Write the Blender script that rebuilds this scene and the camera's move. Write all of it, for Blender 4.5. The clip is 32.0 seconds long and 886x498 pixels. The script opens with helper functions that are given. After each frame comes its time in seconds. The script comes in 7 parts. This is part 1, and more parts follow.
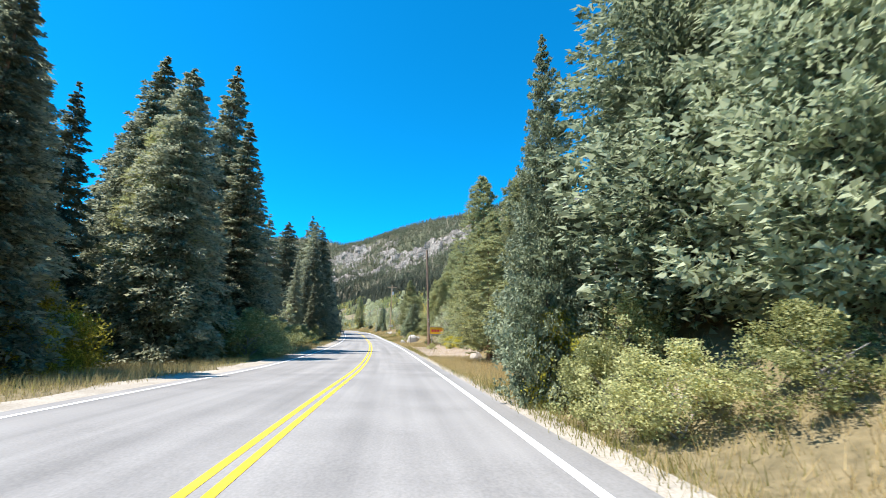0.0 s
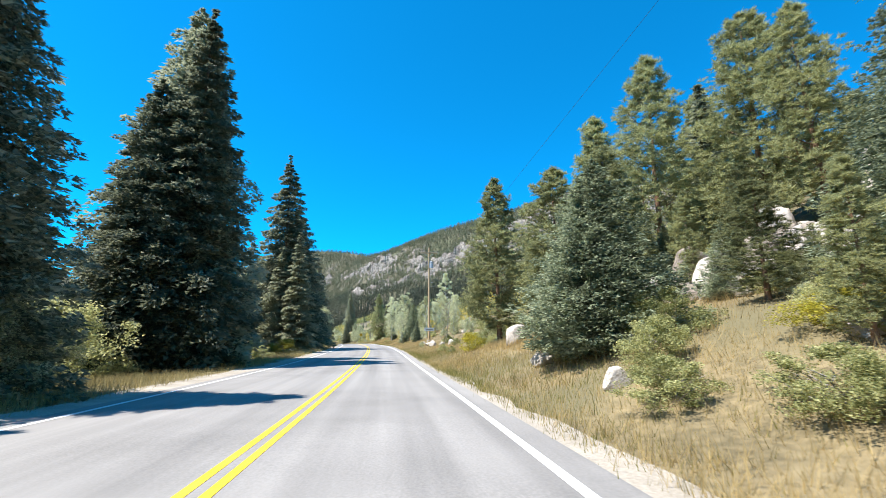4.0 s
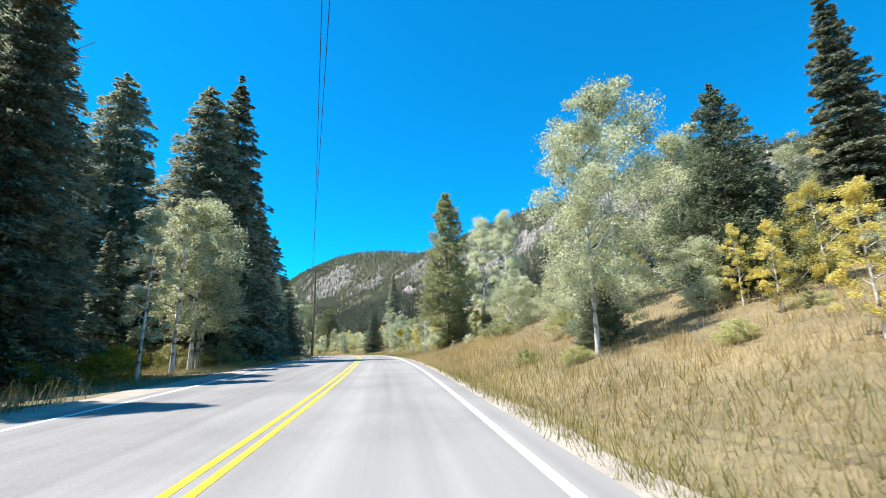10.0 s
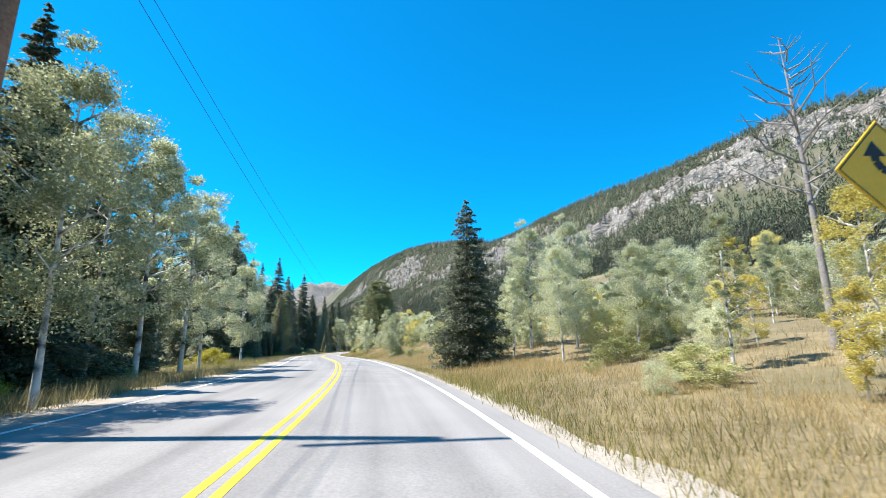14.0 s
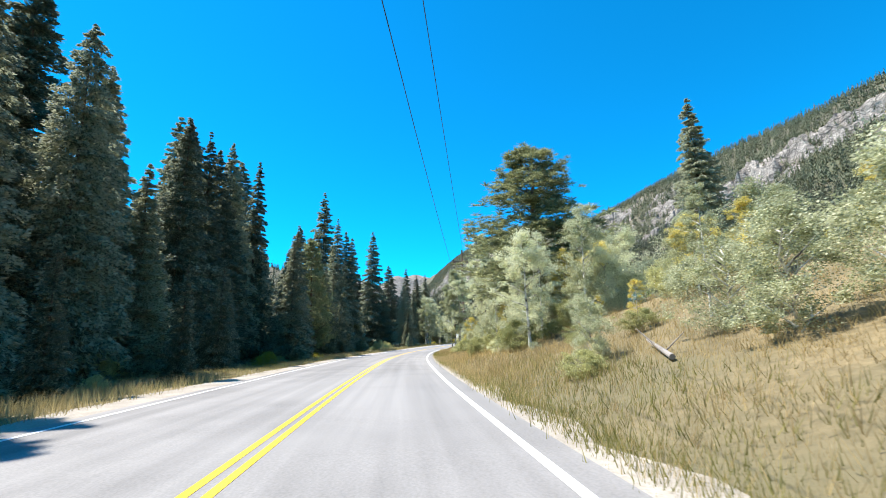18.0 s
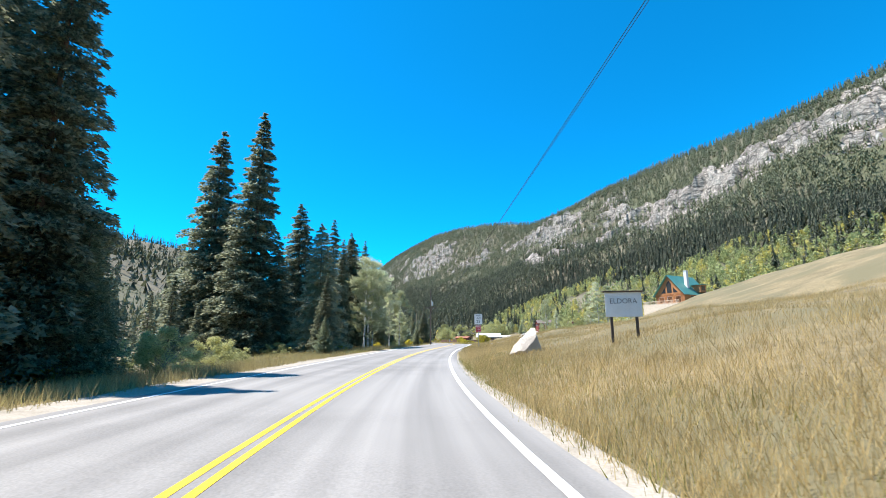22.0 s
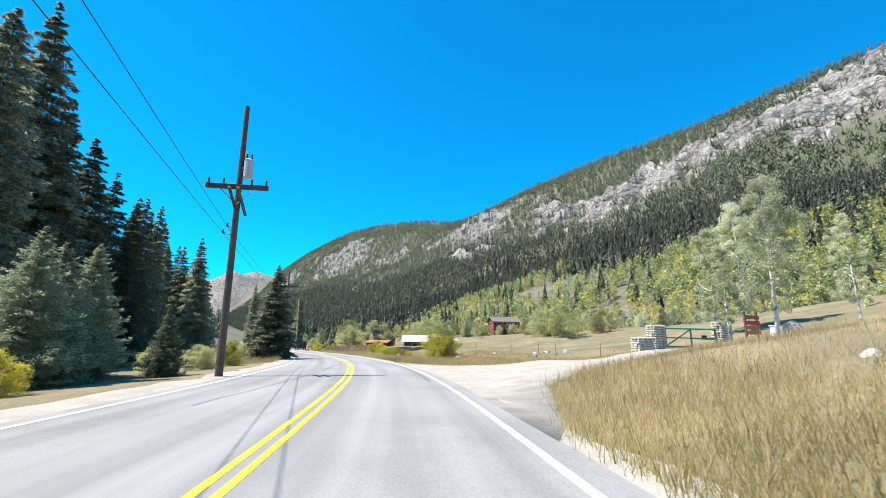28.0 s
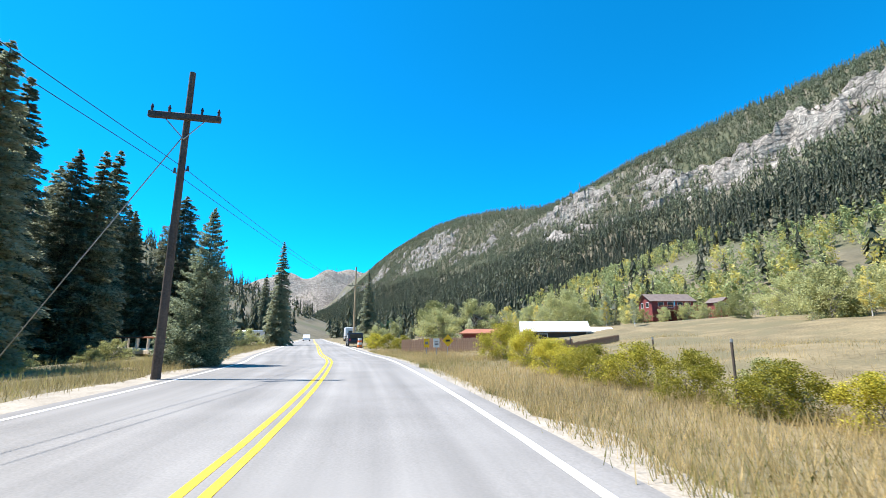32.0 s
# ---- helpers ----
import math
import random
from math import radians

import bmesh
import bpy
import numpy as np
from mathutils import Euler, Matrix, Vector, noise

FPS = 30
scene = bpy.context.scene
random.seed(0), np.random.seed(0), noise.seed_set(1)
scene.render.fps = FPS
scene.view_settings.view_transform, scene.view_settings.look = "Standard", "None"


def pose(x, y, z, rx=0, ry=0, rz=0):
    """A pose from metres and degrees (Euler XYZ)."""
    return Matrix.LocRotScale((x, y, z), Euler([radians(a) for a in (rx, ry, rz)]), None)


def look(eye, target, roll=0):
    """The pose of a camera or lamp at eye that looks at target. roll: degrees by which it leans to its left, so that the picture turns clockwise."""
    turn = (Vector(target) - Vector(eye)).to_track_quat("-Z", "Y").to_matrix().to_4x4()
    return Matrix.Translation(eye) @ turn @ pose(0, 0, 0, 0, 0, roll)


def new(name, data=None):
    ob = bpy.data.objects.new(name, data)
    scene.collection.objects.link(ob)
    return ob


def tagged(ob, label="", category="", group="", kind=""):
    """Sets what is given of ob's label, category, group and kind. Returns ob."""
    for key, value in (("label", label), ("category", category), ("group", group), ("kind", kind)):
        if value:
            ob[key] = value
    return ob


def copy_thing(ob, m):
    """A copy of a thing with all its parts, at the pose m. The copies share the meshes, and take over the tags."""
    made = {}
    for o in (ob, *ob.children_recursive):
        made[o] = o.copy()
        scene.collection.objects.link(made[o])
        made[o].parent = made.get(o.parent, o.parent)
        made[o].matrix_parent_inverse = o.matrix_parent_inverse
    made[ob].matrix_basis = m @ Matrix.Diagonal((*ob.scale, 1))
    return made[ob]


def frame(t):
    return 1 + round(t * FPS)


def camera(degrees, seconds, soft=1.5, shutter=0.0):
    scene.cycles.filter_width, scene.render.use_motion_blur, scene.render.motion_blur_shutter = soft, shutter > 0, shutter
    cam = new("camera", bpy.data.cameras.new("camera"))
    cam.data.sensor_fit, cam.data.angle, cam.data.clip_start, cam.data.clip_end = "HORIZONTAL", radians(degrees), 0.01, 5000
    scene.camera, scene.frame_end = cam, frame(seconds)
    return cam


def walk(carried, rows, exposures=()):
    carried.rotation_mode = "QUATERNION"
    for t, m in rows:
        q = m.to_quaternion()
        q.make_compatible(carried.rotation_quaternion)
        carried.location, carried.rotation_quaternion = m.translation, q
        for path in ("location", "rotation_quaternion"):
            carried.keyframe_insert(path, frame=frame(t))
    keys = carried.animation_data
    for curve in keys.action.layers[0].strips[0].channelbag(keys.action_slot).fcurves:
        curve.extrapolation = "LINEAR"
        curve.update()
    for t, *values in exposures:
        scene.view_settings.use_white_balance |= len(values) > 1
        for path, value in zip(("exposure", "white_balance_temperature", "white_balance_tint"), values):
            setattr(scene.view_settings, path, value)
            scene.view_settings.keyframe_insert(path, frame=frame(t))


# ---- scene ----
cam = camera(90.3, 32.0, soft=0.45, shutter=0.05)
PATH = [  # seconds, x, y, z, turn to the left, tilt up, lean
    (0.0, 0.00, 0.00, 1.27, 0.00, 10.88, 1.16),
    (0.5, -0.92, 8.50, 1.10, -0.09, 10.96, 0.93),
    (1.0, -1.85, 16.96, 0.95, 0.14, 11.26, 1.33),
    (1.5, -2.84, 25.38, 0.86, 0.84, 11.69, 1.88),
    (2.0, -3.93, 33.74, 0.83, 1.54, 12.08, 1.38),
    (2.5, -5.09, 42.02, 0.83, 1.91, 12.13, 1.37),
    (3.0, -6.29, 50.24, 0.85, 2.19, 12.37, 0.92),
    (3.5, -7.53, 58.41, 0.89, 2.67, 12.30, 0.00),
    (4.0, -8.86, 66.53, 0.93, 3.49, 12.42, -0.50),
    (4.5, -10.31, 74.62, 0.98, 4.39, 12.47, -0.33),
    (5.0, -11.85, 82.69, 1.05, 4.70, 12.63, -0.28),
    (5.5, -13.41, 90.77, 1.14, 4.73, 12.83, -0.31),
    (6.0, -14.99, 98.87, 1.26, 4.76, 13.07, -0.42),
    (6.5, -16.58, 106.98, 1.42, 5.03, 13.33, -0.65),
    (7.0, -18.25, 115.08, 1.60, 5.78, 13.32, -1.42),
    (7.5, -20.02, 123.16, 1.80, 6.50, 13.53, -1.56),
    (8.0, -21.90, 131.20, 2.00, 7.30, 13.51, -1.78),
    (8.5, -23.87, 139.19, 2.18, 8.01, 13.17, -1.89),
    (9.0, -25.93, 147.10, 2.31, 8.71, 12.80, -1.73),
    (9.5, -28.08, 154.93, 2.39, 9.55, 12.59, -1.66),
    (10.0, -30.32, 162.68, 2.49, 10.22, 12.90, -1.13),
    (10.5, -32.67, 170.36, 2.64, 11.30, 13.47, 0.37),
    (11.0, -35.14, 177.99, 2.81, 12.17, 13.13, 0.53),
    (11.5, -37.72, 185.58, 2.96, 12.82, 13.17, 0.56),
    (12.0, -40.38, 193.13, 3.07, 13.57, 12.54, 0.54),
    (12.5, -43.18, 200.63, 3.11, 14.86, 12.30, 0.64),
    (13.0, -46.13, 208.04, 3.14, 16.09, 12.33, 0.28),
    (13.5, -49.26, 215.35, 3.17, 17.84, 12.19, -0.43),
    (14.0, -52.61, 222.58, 3.18, 19.38, 12.16, -0.67),
    (14.5, -56.17, 229.73, 3.17, 21.12, 11.93, -0.55),
    (15.0, -59.98, 236.80, 3.14, 23.03, 11.79, -0.60),
    (15.5, -64.05, 243.78, 3.09, 24.97, 11.70, -0.83),
    (16.0, -68.38, 250.67, 3.04, 26.79, 11.66, -1.29),
    (16.5, -72.93, 257.48, 2.98, 28.35, 11.67, -2.11),
    (17.0, -77.67, 264.20, 2.91, 29.51, 11.56, -1.99),
    (17.5, -82.54, 270.86, 2.83, 30.34, 11.53, -1.68),
    (18.0, -87.45, 277.47, 2.73, 30.41, 11.21, -1.62),
    (18.5, -92.30, 284.06, 2.61, 29.88, 11.31, -0.94),
    (19.0, -97.03, 290.64, 2.48, 29.14, 11.08, -0.95),
    (19.5, -101.60, 297.18, 2.36, 28.22, 11.30, -0.63),
    (20.0, -105.97, 303.65, 2.26, 27.29, 11.46, -0.08),
    (20.5, -110.14, 310.02, 2.18, 26.67, 11.43, -0.03),
    (21.0, -114.11, 316.27, 2.09, 25.71, 11.38, -0.29),
    (21.5, -117.82, 322.41, 2.00, 24.05, 11.39, -0.15),
    (22.0, -121.25, 328.50, 1.92, 22.33, 11.47, -0.07),
    (22.5, -124.45, 334.57, 1.85, 20.69, 11.53, 0.14),
    (23.0, -127.42, 340.67, 1.81, 18.73, 11.89, 1.11),
    (23.5, -130.18, 346.87, 1.79, 16.78, 12.07, 0.74),
    (24.0, -132.74, 353.18, 1.79, 15.07, 12.02, 0.45),
    (24.5, -135.17, 359.55, 1.79, 14.22, 12.11, 0.61),
    (25.0, -137.51, 365.94, 1.79, 13.49, 12.21, 0.45),
    (25.5, -139.75, 372.33, 1.81, 12.61, 12.18, 1.01),
    (26.0, -141.83, 378.70, 1.82, 11.14, 12.29, 0.57),
    (26.5, -143.74, 385.01, 1.85, 10.02, 12.35, 0.29),
    (27.0, -145.54, 391.25, 1.88, 9.72, 12.37, 0.09),
    (27.5, -147.32, 397.36, 1.91, 10.29, 12.35, -0.09),
    (28.0, -149.14, 403.32, 1.93, 11.34, 12.14, 0.29),
    (28.5, -151.03, 409.11, 1.93, 12.25, 12.12, 0.42),
    (29.0, -152.96, 414.75, 1.91, 13.02, 11.62, 0.44),
    (29.5, -154.93, 420.25, 1.88, 13.98, 11.88, 0.68),
    (30.0, -156.97, 425.61, 1.85, 15.23, 11.71, 0.68),
    (30.5, -159.11, 430.82, 1.81, 16.92, 11.73, 0.52),
    (31.0, -161.36, 435.89, 1.77, 18.53, 11.50, 0.08),
    (31.5, -163.74, 440.82, 1.70, 20.61, 11.32, 0.31),
    (32.0, -166.27, 445.60, 1.63, 22.65, 11.30, -0.01),
]
walk(cam, [(t, pose(x, y, z, 90, 0, turn) @ pose(0, 0, 0, up, 0, 0) @ pose(0, 0, 0, 0, 0, lean)) for t, x, y, z, turn, up, lean in PATH], exposures=[(0.0, 0.95), (32.0, 0.95)])

# ---- light ----
SUN_FROM = Vector((-0.956, -0.292, 0)) * math.cos(radians(61)) + Vector((0, 0, math.sin(radians(61))))
world = bpy.data.worlds.new("world")
scene.world = world
world.use_nodes = True
wn, wl = world.node_tree.nodes, world.node_tree.links
sky = wn.new("ShaderNodeTexSky")
sky.sky_type, sky.sun_disc = "NISHITA", False
sky.sun_elevation, sky.sun_rotation = radians(61), math.atan2(SUN_FROM.x, SUN_FROM.y)
sky.altitude, sky.air_density, sky.dust_density, sky.ozone_density = 2600, 1.0, 0.2, 1.5
wn["Background"].inputs["Strength"].default_value = 0.11
deep = wn.new("ShaderNodeMix")
deep.data_type, deep.blend_type = "RGBA", "MULTIPLY"
deep.inputs["Factor"].default_value, deep.inputs["B"].default_value = 1.0, (0.02, 1.06, 1.49, 1)  # thin dry mountain air
wl.new(sky.outputs[0], deep.inputs["A"])
wl.new(deep.outputs["Result"], wn["Background"].inputs["Color"])
sun = new("sun", bpy.data.lights.new("sun", "SUN"))
sun.data.energy, sun.data.angle, sun.data.color = 5.0, radians(0.53), (1.0, 0.95, 0.88)
sun.matrix_world = look(SUN_FROM * 100, (0, 0, 0))


# ---- materials ----
def surface(name, a, b, scale=4.0, rough=0.85, bump=0.0, fine=40.0, metal=0.0, spread=0.0, place="Object", c=None, cscale=0.3, glow=0.0):
    """Two tones in broad patches and fine grain, a third in large stains, with relief."""
    m = bpy.data.materials.new(name)
    m.use_nodes = True
    n, l = m.node_tree.nodes, m.node_tree.links
    bsdf = n["Principled BSDF"]
    if place == "World":
        at = n.new("ShaderNodeNewGeometry").outputs["Position"]
    else:
        at = n.new("ShaderNodeTexCoord").outputs["Object"]
    big, small = n.new("ShaderNodeTexNoise"), n.new("ShaderNodeTexNoise")
    big.inputs["Scale"].default_value, small.inputs["Scale"].default_value = scale, fine
    big.inputs["Detail"].default_value, small.inputs["Detail"].default_value = 5, 3
    for t in (big, small):
        l.new(at, t.inputs["Vector"])
    add = n.new("ShaderNodeMath")
    add.operation = "ADD"
    l.new(big.outputs[0], add.inputs[0])
    l.new(small.outputs[0], add.inputs[1])
    last = add.outputs[0]
    if spread:
        pick, more = n.new("ShaderNodeNewGeometry"), n.new("ShaderNodeMath")
        info, both = n.new("ShaderNodeObjectInfo"), n.new("ShaderNodeMath")
        both.operation, more.operation = "ADD", "MULTIPLY_ADD"
        l.new(pick.outputs["Random Per Island"], both.inputs[0])
        l.new(info.outputs["Random"], both.inputs[1])
        l.new(both.outputs[0], more.inputs[0])
        more.inputs[1].default_value = spread
        l.new(last, more.inputs[2])
        shift = n.new("ShaderNodeMath")
        shift.operation = "SUBTRACT"
        l.new(more.outputs[0], shift.inputs[0])
        shift.inputs[1].default_value = spread
        last = shift.outputs[0]
    ramp = n.new("ShaderNodeMapRange")
    ramp.inputs["From Min"].default_value, ramp.inputs["From Max"].default_value = 0.72, 1.28
    l.new(last, ramp.inputs[0])
    mix = n.new("ShaderNodeMix")
    mix.data_type = "RGBA"
    l.new(ramp.outputs[0], mix.inputs["Factor"])
    mix.inputs["A"].default_value, mix.inputs["B"].default_value = (*a, 1), (*b, 1)
    col = mix.outputs["Result"]
    if c:
        stain, cut, mix2 = n.new("ShaderNodeTexNoise"), n.new("ShaderNodeMapRange"), n.new("ShaderNodeMix")
        stain.inputs["Scale"].default_value, stain.inputs["Detail"].default_value = cscale, 4
        l.new(at, stain.inputs["Vector"])
        cut.inputs["From Min"].default_value, cut.inputs["From Max"].default_value = 0.48, 0.62
        l.new(stain.outputs[0], cut.inputs[0])
        mix2.data_type = "RGBA"
        l.new(cut.outputs[0], mix2.inputs["Factor"])
        l.new(col, mix2.inputs["A"])
        mix2.inputs["B"].default_value = (*c, 1)
        col = mix2.outputs["Result"]
    l.new(col, bsdf.inputs["Base Color"])
    bsdf.inputs["Roughness"].default_value, bsdf.inputs["Metallic"].default_value = rough, metal
    if bump:
        bp = n.new("ShaderNodeBump")
        bp.inputs["Strength"].default_value, bp.inputs["Distance"].default_value = min(bump * 10, 1.0), bump
        l.new(add.outputs[0], bp.inputs["Height"])
        l.new(bp.outputs[0], bsdf.inputs["Normal"])
    return m


def leafy(name, a, b, spread=0.9, thin=0.25):
    """Foliage: each clump has its own tone, each plant its own cast, and some light passes through."""
    m = surface(name, a, b, scale=0.35, fine=6.0, rough=0.6, spread=spread)
    n, l = m.node_tree.nodes, m.node_tree.links
    bsdf, out = n["Principled BSDF"], n["Material Output"]
    bsdf.inputs["Specular IOR Level"].default_value = 0.3
    trans, mix = n.new("ShaderNodeBsdfTranslucent"), n.new("ShaderNodeMixShader")
    l.new(bsdf.inputs["Base Color"].links[0].from_socket, trans.inputs["Color"])
    mix.inputs[0].default_value = thin
    l.new(bsdf.outputs[0], mix.inputs[1])
    l.new(trans.outputs[0], mix.inputs[2])
    l.new(mix.outputs[0], out.inputs["Surface"])
    return m


M_ASPHALT = surface("bleached_asphalt", (0.205, 0.195, 0.184), (0.295, 0.28, 0.265), scale=0.5, fine=30, rough=0.9, bump=0.004, place="World", c=(0.275, 0.262, 0.248), cscale=0.12)


def lane_wear(m):
    """Long streaks of wear, oil and polish that run with the lanes."""
    n, l = m.node_tree.nodes, m.node_tree.links
    bsdf = n["Principled BSDF"]
    uv, stretch, streak, cut, mix = n.new("ShaderNodeUVMap"), n.new("ShaderNodeMapping"), n.new("ShaderNodeTexNoise"), n.new("ShaderNodeMapRange"), n.new("ShaderNodeMix")
    uv.uv_map = "lanes"
    l.new(uv.outputs[0], stretch.inputs["Vector"])
    stretch.inputs["Scale"].default_value = (1.5, 0.035, 1)
    l.new(stretch.outputs[0], streak.inputs["Vector"])
    streak.inputs["Scale"].default_value, streak.inputs["Detail"].default_value = 1.0, 6
    cut.inputs["From Min"].default_value, cut.inputs["From Max"].default_value = 0.35, 0.68
    cut.inputs["To Min"].default_value, cut.inputs["To Max"].default_value = 1.12, 0.78
    l.new(streak.outputs[0], cut.inputs[0])
    mix.data_type, mix.blend_type = "RGBA", "MULTIPLY"
    mix.inputs["Factor"].default_value = 1.0
    l.new(bsdf.inputs["Base Color"].links[0].from_socket, mix.inputs["A"])
    l.new(cut.outputs[0], mix.inputs["B"])
    l.new(mix.outputs["Result"], bsdf.inputs["Base Color"])


lane_wear(M_ASPHALT)
M_GRAVEL = surface("pale_gravel", (0.27, 0.235, 0.185), (0.44, 0.39, 0.325), scale=1.2, fine=22, rough=0.95, bump=0.03, place="World")
M_SOIL = surface("dry_grass_soil", (0.125, 0.099, 0.049), (0.285, 0.222, 0.118), scale=0.35, fine=6, rough=0.95, bump=0.06, place="World", c=(0.155, 0.132, 0.068), cscale=0.16)
M_YELLOW = surface("yellow_line_paint", (0.74, 0.44, 0.015), (0.84, 0.55, 0.04), scale=2, fine=40, rough=0.7, place="World")
M_WHITE = surface("white_line_paint", (0.72, 0.72, 0.70), (0.85, 0.85, 0.83), scale=2, fine=40, rough=0.7, place="World")
M_TAR = surface("tar_seam", (0.09, 0.09, 0.09), (0.15, 0.15, 0.15), scale=2, fine=30, rough=0.7, place="World")
M_BARK = surface("conifer_bark", (0.10, 0.075, 0.055), (0.19, 0.14, 0.10), scale=2, fine=14, rough=0.95, bump=0.03)
M_PINEBARK = surface("pine_bark", (0.16, 0.09, 0.055), (0.30, 0.18, 0.11), scale=2, fine=12, rough=0.95, bump=0.03)
M_ASPENBARK = surface("aspen_bark", (0.62, 0.60, 0.54), (0.78, 0.77, 0.71), scale=1.5, fine=9, rough=0.8, c=(0.10, 0.09, 0.08), cscale=2.2)
M_DEADWOOD = surface("grey_deadwood", (0.20, 0.175, 0.155), (0.36, 0.33, 0.30), scale=3, fine=18, rough=0.95)
M_SPRUCE = leafy("spruce_needles", (0.135, 0.152, 0.098), (0.42, 0.435, 0.29), thin=0.45)
M_BLUE = leafy("blue_spruce_needles", (0.14, 0.17, 0.10), (0.44, 0.49, 0.32), thin=0.4)
M_PINE = leafy("pine_needles", (0.16, 0.175, 0.08), (0.48, 0.49, 0.24), thin=0.4)
M_ASPEN = leafy("aspen_leaves", (0.33, 0.355, 0.19), (0.77, 0.78, 0.53), thin=0.45)
M_GROVE = leafy("grove_leaves", (0.18, 0.205, 0.07), (0.50, 0.52, 0.23), thin=0.4)
M_GOLD = leafy("golden_aspen_leaves", (0.56, 0.48, 0.13), (0.90, 0.79, 0.28), thin=0.5)
M_WILLOW = leafy("willow_leaves", (0.24, 0.225, 0.03), (0.64, 0.565, 0.075), thin=0.42)
M_SHRUB = leafy("green_shrub_leaves", (0.25, 0.265, 0.10), (0.60, 0.59, 0.28), thin=0.45)
M_GRASS = leafy("dry_grass_blades", (0.37, 0.275, 0.12), (0.63, 0.485, 0.235), thin=0.5)
M_WEEDS = leafy("brown_roadside_weeds", (0.27, 0.20, 0.105), (0.48, 0.37, 0.21), thin=0.5)
M_GREENGRASS = leafy("green_grass_blades", (0.24, 0.225, 0.065), (0.49, 0.445, 0.16), thin=0.5)
M_LEFTWEEDS = leafy("dark_shade_weeds", (0.20, 0.165, 0.075), (0.45, 0.375, 0.18), thin=0.45)
M_FARTREE = leafy("far_forest_needles", (0.048, 0.057, 0.032), (0.18, 0.185, 0.10), thin=0.25)
M_SAND = surface("pinkish_sandy_gravel", (0.26, 0.20, 0.15), (0.42, 0.335, 0.26), scale=0.5, fine=9, rough=0.95, bump=0.05, place="World", c=(0.26, 0.20, 0.15), cscale=0.35)
M_ROCK = surface("pale_granite", (0.36, 0.315, 0.27), (0.62, 0.565, 0.50), scale=1.0, fine=9, rough=0.9, bump=0.05, c=(0.42, 0.365, 0.31), cscale=0.8)
M_CLIFF = surface("brown_cut_rock", (0.17, 0.14, 0.112), (0.42, 0.36, 0.30), scale=1.4, fine=7, rough=0.95, bump=0.08, c=(0.22, 0.18, 0.14), cscale=0.9)
M_POLE = surface("weathered_pole_wood", (0.16, 0.095, 0.06), (0.30, 0.19, 0.125), scale=1.5, fine=16, rough=0.85, bump=0.01)
M_PALEPOLE = surface("fresh_pole_wood", (0.42, 0.29, 0.16), (0.58, 0.43, 0.26), scale=1.5, fine=16, rough=0.85, bump=0.01)
M_DARKPOLE = surface("dark_pole_wood", (0.06, 0.045, 0.035), (0.13, 0.10, 0.08), scale=1.5, fine=16, rough=0.85, bump=0.01)
M_WIRE = surface("black_cable", (0.012, 0.012, 0.013), (0.03, 0.03, 0.03), rough=0.6)
M_STEEL = surface("galvanised_steel", (0.34, 0.35, 0.36), (0.48, 0.49, 0.50), scale=6, fine=60, rough=0.45, metal=0.7)
M_GREYPAINT = surface("grey_enamel", (0.45, 0.47, 0.48), (0.55, 0.57, 0.58), scale=3, rough=0.4)
M_CERAMIC = surface("brown_ceramic", (0.06, 0.03, 0.02), (0.10, 0.05, 0.03), rough=0.25)
M_SIGNWHITE = surface("white_sign_sheet", (0.74, 0.74, 0.72), (0.82, 0.82, 0.80), scale=3, fine=20, rough=0.45)
M_SIGNYELLOW = surface("yellow_sign_sheet", (0.86, 0.50, 0.01), (0.92, 0.56, 0.02), scale=3, fine=20, rough=0.4)
M_SIGNORANGE = surface("orange_sign_sheet", (0.85, 0.38, 0.01), (0.92, 0.50, 0.02), scale=3, fine=20, rough=0.4)
M_SIGNRED = surface("red_sign_sheet", (0.50, 0.02, 0.03), (0.58, 0.03, 0.05), scale=3, fine=20, rough=0.45)
M_BLACK = surface("black_print", (0.012, 0.012, 0.012), (0.025, 0.025, 0.025), rough=0.5)
M_GREYPRINT = surface("grey_print", (0.16, 0.15, 0.14), (0.24, 0.23, 0.22), rough=0.6)
M_LOG = surface("varnished_logs", (0.33, 0.14, 0.05), (0.46, 0.21, 0.08), scale=1.2, fine=10, rough=0.55, bump=0.01)
M_GREENROOF = surface("green_metal_roof", (0.06, 0.20, 0.17), (0.09, 0.27, 0.23), scale=0.6, fine=8, rough=0.4)
M_BROWNROOF = surface("brown_shingles", (0.13, 0.10, 0.085), (0.22, 0.17, 0.15), scale=0.8, fine=9, rough=0.9, bump=0.02)
M_TINROOF = surface("white_tin_roof", (0.66, 0.67, 0.68), (0.80, 0.80, 0.80), scale=0.6, fine=8, rough=0.4)
M_REDWALL = surface("red_board_wall", (0.19, 0.04, 0.035), (0.28, 0.06, 0.05), scale=0.9, fine=12, rough=0.75)
M_DARKWALL = surface("dark_board_wall", (0.055, 0.04, 0.03), (0.10, 0.075, 0.06), scale=0.9, fine=12, rough=0.8)
M_DECK = surface("red_stained_deck", (0.26, 0.09, 0.045), (0.38, 0.15, 0.08), scale=1.5, fine=12, rough=0.7)
M_FENCE = surface("fence_boards", (0.22, 0.13, 0.085), (0.36, 0.23, 0.155), scale=1.5, fine=12, rough=0.85)
M_PALEDECK = surface("pale_deck_boards", (0.55, 0.45, 0.34), (0.70, 0.60, 0.48), scale=1.5, fine=12, rough=0.75)
M_CHIMNEY = surface("white_chimney_plaster", (0.62, 0.61, 0.58), (0.76, 0.75, 0.72), scale=2, rough=0.8)
